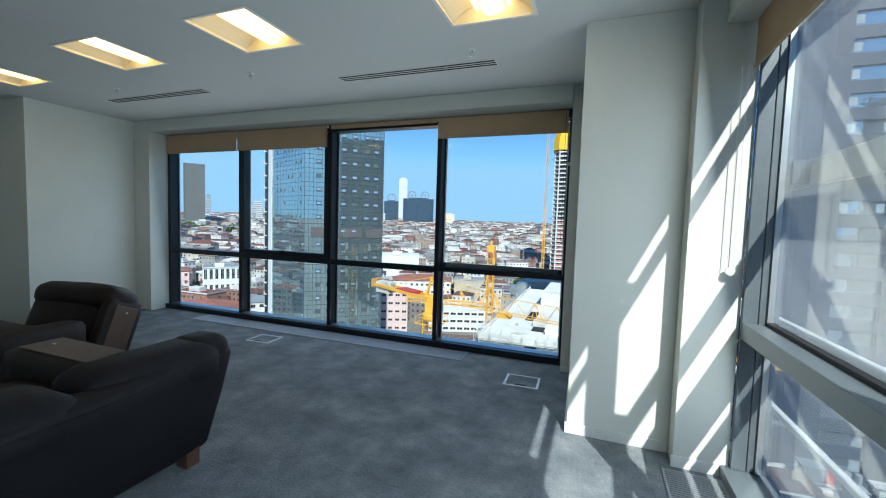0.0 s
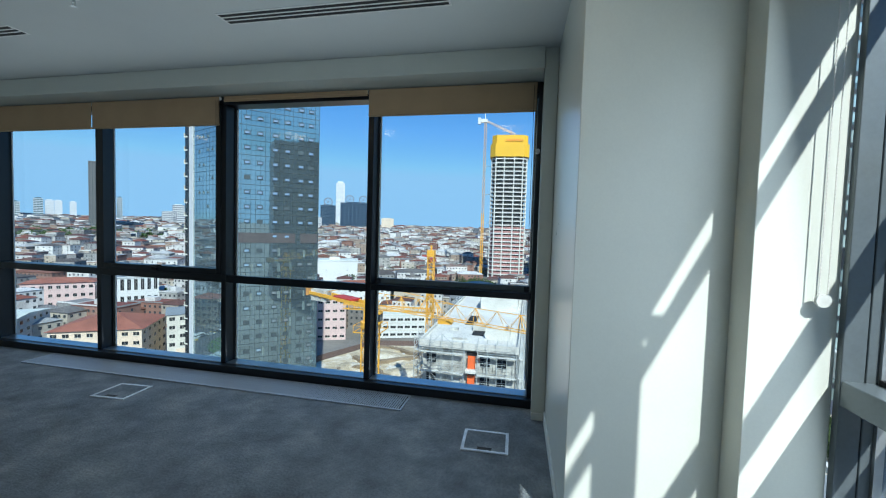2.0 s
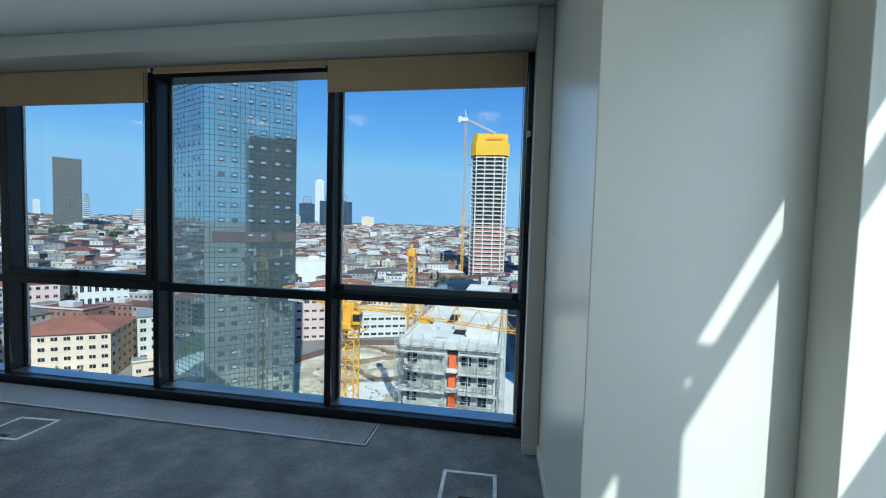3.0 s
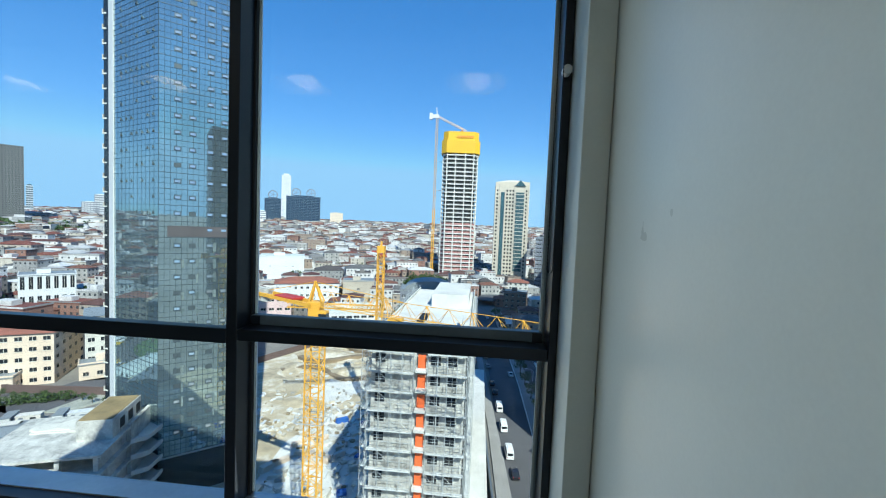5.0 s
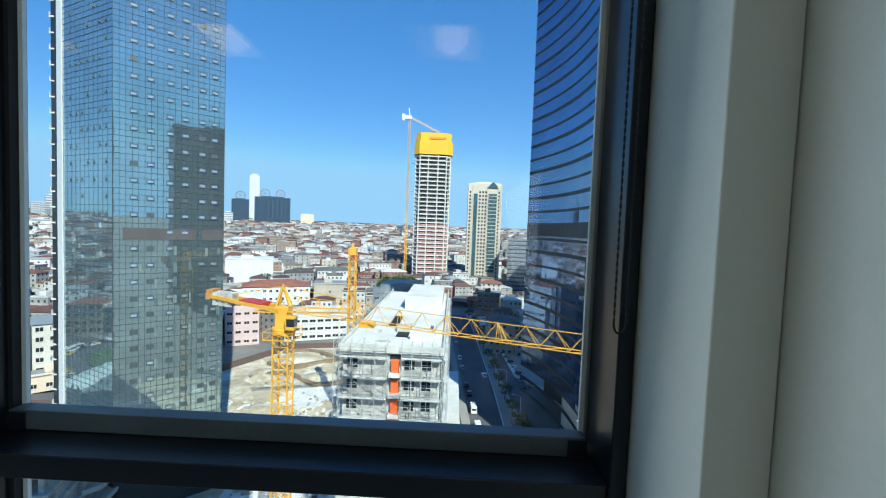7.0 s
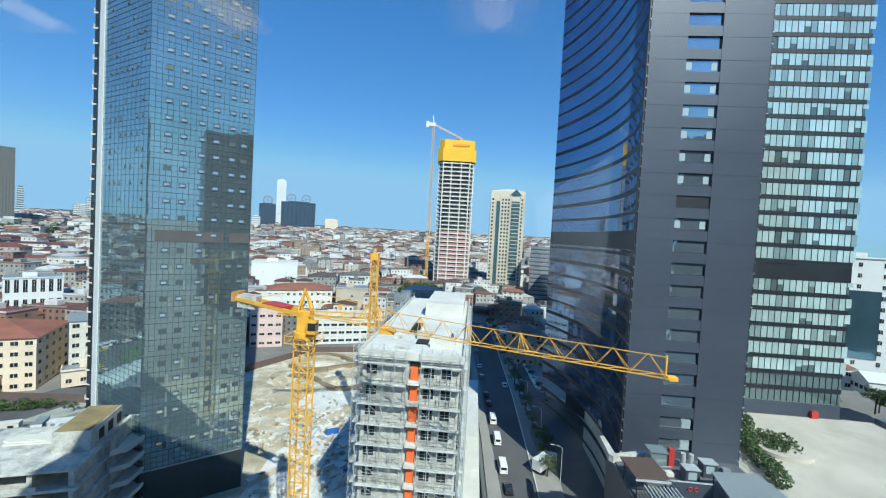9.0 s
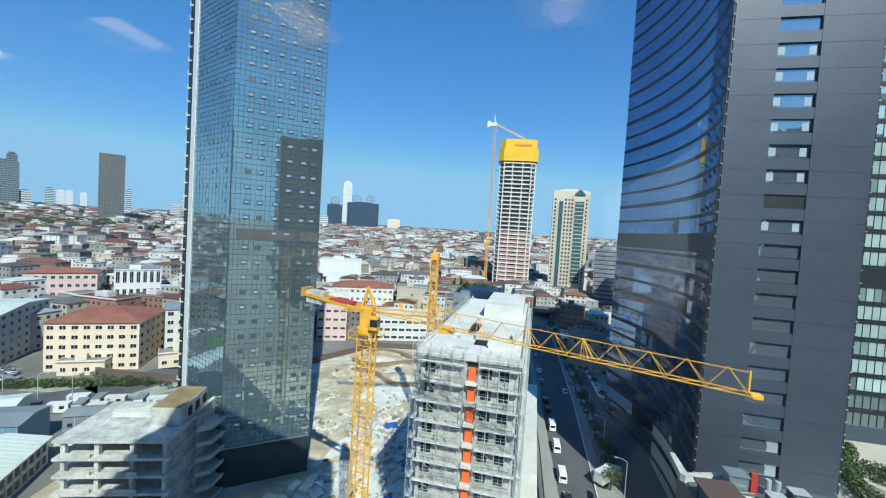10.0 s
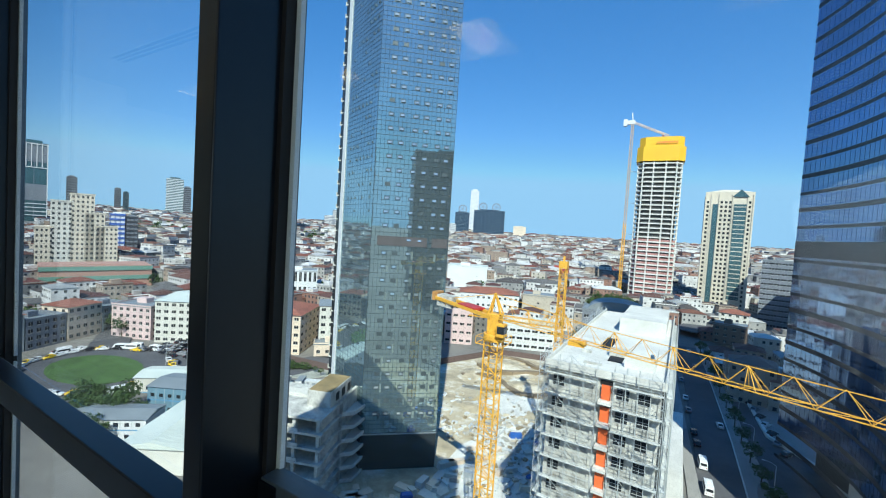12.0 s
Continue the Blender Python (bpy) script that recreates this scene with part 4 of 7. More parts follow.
    while z < z1:
        band(z, 1.1 if k % 2 else 0.8, 0.06, "floor_band", R_BAND)
        z += P
        k += 1
    for i in range(len(prof) * 2 - 2):
        (xa, ya), (xb, yb) = prof[i // 2], prof[i // 2 + 1]
        f = 0.25 + 0.5 * (i % 2)
        x, y = xa + (xb - xa) * f, ya + (yb - ya) * f
        part("mullion", B((x - 0.02, x + 0.05, y - 0.04, y + 0.04, G + 12, z1)), R_BAND, t)
    band(0.6, 4.2, 0.08, "plant_floor_band", R_BAND)
    # pale wing behind
    wing = part("wing", B((52, 101.2, 118, 150, -43, z1)), R_PALE, t, "pale green glass wing with blinds")
    bl, bn, fr = Shape(), Shape(), Shape()
    z = -39.2
    row = 0
    while z < z1:
        bn.box(52, 101.3, 117.8, 118, z + 3.2, z + 4.36)
        if 8 <= row <= 8:
            bn.box(52, 101.3, 117.82, 118, z, z + 3.0)
        elif row > 1:
            x = 60.0
            while x < 101:
                if rnd.random() < 0.965:
                    h = 3.2 if rnd.random() < 0.85 else rnd.uniform(1.0, 2.6)
                    bl.box(x + 0.06, x + 1.5, 117.93, 117.97, z + 3.2 - h, z + 3.17)
                x += 1.62
        z += 4.36
        row += 1
    x = 60.0
    while x < 101.3:
        fr.box(x - 0.05, x + 0.05, 117.86, 118, -39, z1)
        x += 1.62
    part("floor_bands", bn, R_BAND, wing)
    tagged(part("blinds", bl, R_BLINDS, wing, "pale vertical blinds"), kind="stuff")
    part("mullions", fr, R_BAND, wing)
    part("plinth", B((52, 101.3, 117.7, 118.2, -43, -39.3)), R_DARK, wing, "grey metal plinth")
    part("red_cabinet", B((93.5, 95.2, 116.8, 117.6, -43, -41)), RED, wing)


LIGHT_PANEL = surface("light_panel", (0.35, 0.42, 0.45), 0.3, var=0.1, scale=0.5, bump=0)
facade_pane = facade_glass("slab_window", (0.46, 0.56, 0.64), 0.85, 0.03, 0.08, 0.35)
office_tower()
setting("podium", B((33.5, 140, 60, 117.6, G, -43)), PLAZA, "pale stone plaza deck beside the tower", "pavement")
setting("podium_edge", B((110, 140, 60, 117.5, -42.9, -41.6)), FRAME_GREY, "dark parapet of the plaza", "wall")


# ---- leaves, trees, hedges ----
def leaf_cloud(s, c, r, n, rnd, size):
    for _ in range(n):
        v = Vector((rnd.gauss(0, 1), rnd.gauss(0, 1), rnd.gauss(0, 1))).normalized() * rnd.uniform(0.55, 1.0)
        o = Vector(c) + Vector((v.x * r[0], v.y * r[1], v.z * r[2]))
        a = Vector((rnd.gauss(0, 1), rnd.gauss(0, 1), rnd.gauss(0, 1))).normalized() * size * rnd.uniform(0.6, 1.3)
        b = a.cross(Vector((rnd.gauss(0, 1), rnd.gauss(0, 1), rnd.gauss(0, 1)))).normalized() * size * rnd.uniform(0.5, 1.0)
        s.add([o - a, o + b * 0.7, o + a, o - b * 0.7], [(0, 1, 2, 3)])


def tree_meshes(seed, h):
    rnd = random.Random(seed)
    tr, cr = Shape(), Shape()
    tr.tube((0, 0, 0), (0.1, 0.05, h * 0.45), 0.03 * h, 0.018 * h, 8)
    for i in range(9):
        a = i * 2.4
        p = Vector((0.1, 0.05, h * rnd.uniform(0.3, 0.46)))
        q = p + Vector((math.cos(a) * h * 0.26, math.sin(a) * h * 0.26, h * rnd.uniform(0.1, 0.38)))
        tr.tube(p, q, 0.011 * h, 0.003 * h, 6)
        leaf_cloud(cr, q, (h * rnd.uniform(0.12, 0.2),) * 2 + (h * rnd.uniform(0.1, 0.16),), 70, rnd, h * 0.035)
    leaf_cloud(cr, (0, 0, h * 0.74), (h * 0.2, h * 0.2, h * 0.2), 120, rnd, h * 0.035)
    return tr.mesh("trunk", BARK), cr.mesh("crown", LEAF)


TREES = [tree_meshes(k, 8.0) for k in range(4)]


def tree(x, y, z, h, k, label="leafy green street tree"):
    t = thing("tree", label, "tree", pose(x, y, z, 0, 0, k * 77), "street trees")
    t.scale = (h / 8,) * 3
    part("trunk", TREES[k % 4][0], BARK, t)
    part("crown", TREES[k % 4][1], LEAF, t)


def hedge(x0, y0, x1, y1, w, h, z, label, seed=1):
    rnd = random.Random(seed)
    t = thing("hedge", label, "hedge", pose(0, 0, 0))
    s = Shape()
    n = max(2, int(math.hypot(x1 - x0, y1 - y0) / 1.2))
    for i in range(n + 1):
        a = i / n
        leaf_cloud(s, (x0 + (x1 - x0) * a + rnd.uniform(-w, w) * 0.3, y0 + (y1 - y0) * a + rnd.uniform(-w, w) * 0.3, z + h * 0.5), (w * 0.6, w * 0.6, h * rnd.uniform(0.45, 0.6)), 110, rnd, 0.36)
    part("leaves", s, HEDGE, t)


hedge(71, 109, 63.3, 95, 3.2, 3.4, -43, "dark green hedge along the plaza edge", 3)
hedge(63.3, 95, 59.5, 80, 3.0, 3.4, -43, "dark green hedge along the plaza edge", 4)
hedge(68.5, 99.5, 74.5, 99, 4.0, 3.0, -43, "round green shrub bed on the plaza", 5)
hedge(68, 95.5, 72.5, 96, 3.6, 2.8, -43, "round green shrub bed on the plaza", 6)
bed = thing("planter", "round pale stone planter with shrubs on plaza", "planter", pose(71.3, 97, -43))
part("rim", Shape().tube((0, 0, 0), (0, 0, 0.9), 6.2, 6.2, 40), PLAZA, bed)
for i, (x, y, h) in enumerate([(20.5, 100, 6), (21.8, 113, 7), (21, 107, 5), (20.4, 126, 6), (19.6, 138, 6.5), (18.8, 150, 6), (18.4, 163, 7), (17.4, 180, 6), (16.5, 197, 7), (15.5, 214, 8), (13.5, 240, 8), (12, 262, 8)]):
    tree(x, y, G + 0.4, h, i)
for i in range(15):
    a = random.Random(i * 7 + 1)
    tree(-45 + a.uniform(-8, 24), 212 + a.uniform(-6, 60), land(-40, 240) - 2, a.uniform(7, 12), i, "dense dark green tree behind the building site")
for i in range(14):
    a = random.Random(i * 5 + 2)
    tree(-46 + a.uniform(-14, 16), 335 + a.uniform(-16, 16), land(-46, 335), a.uniform(11, 17), i, "dark green tree among the houses")
for i in range(26):
    a = random.Random(i * 3 + 9)
    tree(-134 + a.uniform(-16, 16), 48 + a.uniform(-9, 8), G, a.uniform(6, 10), i, "leafy tree near the roundabout")
for i in range(12):
    a = random.Random(i * 11 + 4)
    tree(-236 + a.uniform(-16, 16), 98 + a.uniform(-12, 12), land(-236, 98), a.uniform(8, 13), i, "leafy tree along the avenue")
for i in range(12):
    a = random.Random(i * 13 + 4)
    tree(-150 + 4.2 * i, 108 + 0.35 * i + a.uniform(-1, 1), G + 0.2, a.uniform(2.2, 3.6), i, "low green bush along the hoarding")


# ---- vehicles ----
def car_body(length, width, height, kind):
    l, w, h = length / 2, width / 2, height
    s = Shape()
    if kind == "van":
        side = [(-l, 0.35), (l - 0.1, 0.35), (l, 0.8), (l - 0.25, 1.05), (l - 0.95, h - 0.15), (l - 1.4, h), (-l + 0.1, h), (-l, h - 0.2)]
    else:
        side = [(-l, 0.3), (l, 0.3), (l, 0.72), (l - 1.15, 0.92), (l - 1.9, h), (-l + 1.1, h), (-l + 0.35, 0.95), (-l, 0.85)]
    n = len(side)
    pts = []
    for y, k in ((-w, 0.86), (-w * 0.96, 1.0), (w * 0.96, 1.0), (w, 0.86)):
        pts += [(x * (0.985 if k < 1 else 1), y if z < 1.0 else y * 0.9, 0.35 + (z - 0.35) * k if k < 1 else z) for x, z in side]
    fs = [(j * n + i, j * n + (i + 1) % n, (j + 1) * n + (i + 1) % n, (j + 1) * n + i) for j in range(3) for i in range(n)]
    fs += [tuple(range(n))[::-1], tuple(range(3 * n, 4 * n))]
    return s.add(pts, fs)


def vehicle(kind, paint, label):
    van = kind == "van"
    l, w, h = (5.6, 2.0, 2.35) if van else (4.4, 1.8, 1.45)
    t = thing("van" if van else "car", label, "van" if van else "car", pose(0, -60, G), "parked vehicles")
    part("body", car_body(l, w, h, kind), CARPAINT[paint], t, bevel=0.06, segments=2)
    top = h - 0.12
    if van:
        part("windscreen", Shape().add([(2.55, -0.8, 1.15), (2.55, 0.8, 1.15), (1.9, 0.72, top), (1.9, -0.72, top)], [(0, 1, 2, 3)]), DARKWIN_AND_SHADE, t)
        part("rear_window", B((-l / 2 - 0.02, -l / 2, -0.7, 0.7, 1.3, 1.95)), DARKWIN_AND_SHADE, t)
        for k in (-1, 1):
            part("side_windows", B((-2.4, 1.6, k * 0.93 - 0.02, k * 0.93 + 0.02, 1.35, 1.95)), DARKWIN_AND_SHADE, t)
        part("roof_unit", B((-0.9, 0.3, -0.45, 0.45, h, h + 0.14)), WHITE, t, bevel=0.04)
    else:
        part("windscreen", Shape().add([(1.02, -0.72, 0.97), (1.02, 0.72, 0.97), (0.36, 0.62, 1.42), (0.36, -0.62, 1.42)], [(0, 1, 2, 3)]), DARKWIN_AND_SHADE, t)
        part("rear_window", Shape().add([(-1.8, -0.7, 1.0), (-1.8, 0.7, 1.0), (-1.16, 0.62, 1.43), (-1.16, -0.62, 1.43)], [(3, 2, 1, 0)]), DARKWIN_AND_SHADE, t)
        for k in (-1, 1):
            part("side_windows", B((-1.35, 0.5, k * 0.80 - 0.02, k * 0.80 + 0.02, 1.0, 1.35)), DARKWIN_AND_SHADE, t)
    for x in (-l / 2 + 0.9, l / 2 - 0.9):
        for k in (-1, 1):
            wh = part("wheel", Shape().tube((x, k * (w / 2 - 0.2), 0.33), (x, k * (w / 2 + 0.01), 0.33), 0.33, n=16), RUBBER, t)
            part("rim", Shape().tube((x, k * (w / 2 + 0.005), 0.33), (x, k * (w / 2 + 0.02), 0.33), 0.2, n=12), ALU, wh)
    for k in (-1, 1):
        part("headlight", B((l / 2 - 0.06, l / 2 + 0.01, k * 0.62 - 0.14, k * 0.62 + 0.14, 0.62, 0.76)), WHITE, t)
        part("tail_light", B((-l / 2 - 0.02, -l / 2 + 0.02, k * 0.66 - 0.1, k * 0.66 + 0.1, 0.75, 0.95)), RED, t)
    return t


PROTO = {("van", "white"): "white minibus van parked at the kerb", ("car", "black"): "black car parked at the kerb", ("car", "grey"): "grey car parked at the roadside", ("car", "white"): "white car on the road", ("car", "yellow"): "yellow taxi on the road", ("car", "red"): "red car on the road"}
PROTO = {k: vehicle(*k, v) for k, v in PROTO.items()}
USED = set()


def park(kind, paint, x, y, z, turn):
    k = (kind, paint)
    m = pose(x, y, z, 0, 0, turn)
    if k in USED:
        copy_thing(PROTO[k], m)
    else:
        PROTO[k].matrix_world = m
        USED.add(k)


for kind, paint, x, y in [("van", "white", 9.6, 101.8), ("van", "white", 8.9, 115.6), ("van", "white", 8.2, 128.2), ("car", "black", 10.4, 93), ("car", "black", 7.3, 141), ("car", "black", 6.6, 149), ("car", "grey", 5.4, 168), ("car", "white", 4.6, 181), ("car", "grey", 3.2, 204), ("car", "white", 14.2, 160), ("car", "grey", 8.6, 232), ("car", "white", 6.5, 262)]:
    park(kind, paint, x, y, G + 0.31, 93)
for i in range(9):
    park("car", ("black", "grey", "black", "white")[i % 4], 29.5 - 0.6 * i, 150 + 7 * i, G + 0.29, 60)
rr = random.Random(21)
# the roundabout and car park beyond the containers
setting("roundabout", Shape().prism([(-182 + 19 * math.cos(a * 0.314) - 5 * math.sin(a * 0.314), 63 + 12 * math.sin(a * 0.314) + 4 * math.cos(a * 0.314)) for a in range(20)], G - 0.2, G + 0.55), GRASS, "green lawn in the middle of the roundabout", "lawn")
setting("road_roundabout", Shape().prism([(-182 + 33 * math.cos(a * 0.314), 64 + 27 * math.sin(a * 0.314)) for a in range(20)], G - 0.3, G + 0.32), ASPHALT, "grey asphalt road round the lawn", "road")
street([(-150, 78), (-133, 100), (-128, 128), (-150, 170)], 16, G + 0.30, "road_avenue", ASPHALT, "grey asphalt avenue with parked cars")
street([(-205, 74), (-250, 100), (-330, 150)], 14, land(-250, 100) + 0.6, "road_boulevard", ASPHALT, "grey asphalt boulevard")
for i in range(70):
    a = rr.uniform(0, 6.283)
    x, y = -182 + 27 * math.cos(a) * rr.uniform(0.95, 1.15), 64 + 20 * math.sin(a) * rr.uniform(0.95, 1.2)
    park("van" if rr.random() < 0.12 else "car", "white", x, y, G + 0.33, math.degrees(a) + 90) if rr.random() < 0.45 else park("car", rr.choice(["black", "grey", "yellow", "yellow", "red"]), x, y, G + 0.33, math.degrees(a) + 90)
for i in range(48):
    x, y = -184 + rr.uniform(-10, 16), 92 + rr.uniform(-6, 12)
    park("car", rr.choice(["white", "grey", "black", "grey", "black", "grey"]), x, y, G + 0.33, rr.choice([20, 110]))


# ---- cranes ----
def lattice(s, p, q, w, step, leg=0.18, diag=0.09):
    """A square lattice boom from p to q."""
    p, q = Vector(p), Vector(q)
    d = (q - p).normalized()
    a = d.cross(Vector((0, 0, 1)))
    a = a.normalized() if a.length > 1e-3 else Vector((1, 0, 0))
    b = a.cross(d)
    c = [(a * i + b * j) * w / 2 for i, j in ((-1, -1), (1, -1), (1, 1), (-1, 1))]
    n = max(1, int((q - p).length / step))
    for k in c:
        s.bar(p + k, q + k, leg)
    for i in range(n):
        u, v = p + (q - p) * i / n, p + (q - p) * (i + 1) / n
        for j in range(4):
            k0, k1 = c[j], c[(j + 1) % 4]
            s.bar(u + k0, u + k1, diag)
            s.bar(u + (k0 if i % 2 else k1), v + (k1 if i % 2 else k0), diag)


def tower_crane():
    mx, my = -22.4, 52.0
    t = thing("tower_crane", "yellow lattice tower crane over building site", "crane", pose(0, 0, 0))
    s = Shape()
    lattice(s, (mx, my, G), (mx, my, -13.2), 2.0, 1.45, 0.17, 0.075)
    part("mast", s, YELLOW, t)
    for z in (-13.6, -26):
        pl = Shape()
        for k in (-1, 1):
            pl.box(mx - 1.9, mx + 1.9, my + k * 1.9 - 0.04, my + k * 1.9 + 0.04, z, z + 0.12).box(mx + k * 1.9 - 0.04, mx + k * 1.9 + 0.04, my - 1.9, my + 1.9, z, z + 0.12)
            pl.box(mx - 1.9, mx + 1.9, my + k * 1.9 - 0.03, my + k * 1.9 + 0.03, z + 1.0, z + 1.06).box(mx + k * 1.9 - 0.03, mx + k * 1.9 + 0.03, my - 1.9, my + 1.9, z + 1.0, z + 1.06)
            for j in (-1, 1):
                pl.bar((mx + k * 1.9, my + j * 1.9, z), (mx + k * 1.9, my + j * 1.9, z + 1.06), 0.06)
        part("platform", pl, STEEL if z < -20 else YELLOW, t, "railed service platform")
    part("slewing_ring", Shape().tube((mx, my, -13.2), (mx, my, -12.2), 1.5, n=20).box(mx - 0.85, mx + 0.85, my - 0.85, my + 0.85, -12.2, -9.4), YELLOW, t, bevel=0.08)
    part("tower_top", Shape().bar((mx - 0.9, my - 0.4, -9.4), (mx - 0.2, my, -6.6), 0.22).bar((mx + 0.9, my - 0.4, -9.4), (mx - 0.2, my, -6.6), 0.22).bar((mx + 0.9, my + 0.6, -9.4), (mx - 0.2, my, -6.6), 0.22).bar((mx - 0.9, my + 0.6, -9.4), (mx - 0.2, my, -6.6), 0.22), YELLOW, t)
    cab = part("cab", B((mx + 0.9, mx + 2.1, my - 1.9, my - 0.6, -12.2, -10.4)), YELLOW, t, "driver's cab", bevel=0.1)
    part("cab_window", B((mx + 1.1, mx + 2.12, my - 1.92, my - 0.8, -11.7, -10.7)), DARKWIN_AND_SHADE, cab)
    # jib towards the street, triangular section
    d = Vector((40.3, -15.6, 0)).normalized()
    n = Vector((-d.y, d.x, 0))
    o = Vector((mx, my, -9.9))
    length, bays = 42.6, 14
    j = Shape()
    for k in (-1, 1):
        j.bar(o + n * k * 0.7 + d * 1.2, o + n * k * 0.55 + d * length, 0.085)
    j.bar(o + d * 1.2 + Vector((0, 0, 2.0)), o + d * (length - 0.4) + Vector((0, 0, 1.75)), 0.07)
    for i in range(bays):
        u, v, m = 1.2 + (length - 1.6) * i / bays, 1.2 + (length - 1.6) * (i + 1) / bays, 1.2 + (length - 1.6) * (i + 0.5) / bays
        apex = o + d * m + Vector((0, 0, 1.9))
        for k in (-1, 1):
            j.bar(o + d * u + n * k * 0.65, apex, 0.042)
            j.bar(o + d * v + n * k * 0.65, apex, 0.042)
            if i % 2 == 1 and i < 10:
                j.bar(o + d * m + n * k * 0.65, apex, 0.05)
                j.bar(o + d * (m + 0.8) + n * k * 0.65, apex, 0.055)
        j.bar(o + d * u - n * 0.65, o + d * u + n * 0.65, 0.05)
        j.bar(o + d * u - n * 0.65, o + d * v + n * 0.65, 0.045)
    part("jib", j, YELLOW, t)
    e = o + d * length
    part("jib_tip", Shape().box(e.x - 0.4, e.x + 0.5, e.y - 0.35, e.y + 0.35, e.z - 0.25, e.z + 0.15).bar(e - d * 0.4, e - d * 0.4 + Vector((0, 0, 1.9)), 0.16), YELLOW, t, bevel=0.05)
    part("trolley", Shape().box(*(lambda q: (q.x - 0.9, q.x + 0.9, q.y - 0.7, q.y + 0.7, q.z - 0.6, q.z - 0.15))(o + d * 13)), YELLOW, t)
    c = Shape()
    for k in (-1, 1):
        c.bar(o + n * k * 0.9, o - d * 12.6 + n * k * 0.9 + Vector((0, 0, 0.7)), 0.35, 0.5)
    for i in range(7):
        c.bar(o - d * 2 * i - n * 0.9, o - d * 2 * i + n * 0.9, 0.16)
    part("counter_jib", c, YELLOW, t)
    part("red_sleeve", Shape().bar(o - d * 3.2 + n * 0 + Vector((0, 0, 0.45)), o - d * 7.0 + Vector((0, 0, 0.6)), 2.1, 0.35), RED, t, "red winch cover")
    for i in range(3):
        q = o - d * (9.6 + 1.2 * i)
        part("counterweight", B((q.x - 0.5, q.x + 0.5, q.y - 0.9, q.y + 0.9, q.z - 0.5, q.z + 1.3)), CONCRETE, t, "grey concrete counterweight")
    q = o - d * 13.2
    part("end_guard", B((q.x - 0.5, q.x + 0.5, q.y - 1.0, q.y + 1.0, q.z + 0.2, q.z + 1.6)), surface("rusty_guard", (0.5, 0.25, 0.08), 0.7, var=0.3, scale=1, bump=0), t)
    part("tie_rods", Shape().bar((mx - 0.2, my, -6.7), o - d * 10 + Vector((0, 0, 0.9)), 0.09).bar((mx - 0.2, my, -6.7), o + d * 14 + Vector((0, 0, 2.0)), 0.08), YELLOW, t)


tower_crane()


def second_crane():
    t = thing("tower_crane", "yellow lattice crane mast behind the scaffolded block", "crane", pose(0, 0, 0))
    s = Shape()
    lattice(s, (-28.2, 112, G), (-28.2, 112, -6.5), 1.7, 1.8, 0.24, 0.13)
    part("mast", s, YELLOW, t)
    part("mast_head", Shape().box(-29.3, -27.1, 111, 113, -6.5, -4.6).bar((-28.2, 112, -4.6), (-28.2, 112, -3.2), 0.5), YELLOW, t)
    f = Shape()
    for i in range(9):
        a = i / 8 * math.pi
        f.bar((-28.2, 112, -17), (-28.2 + 4.2 * math.cos(a), 112 + 0.8 * math.sin(a), -23.2), 0.14)
    part("stay_frame", f, YELLOW, t)
    j = Shape()
    lattice(j, (-28.2, 112, -22.5), (-52, 104, -21.3), 1.3, 1.6, 0.16, 0.1)
    part("jib", j, YELLOW, t)


second_crane()


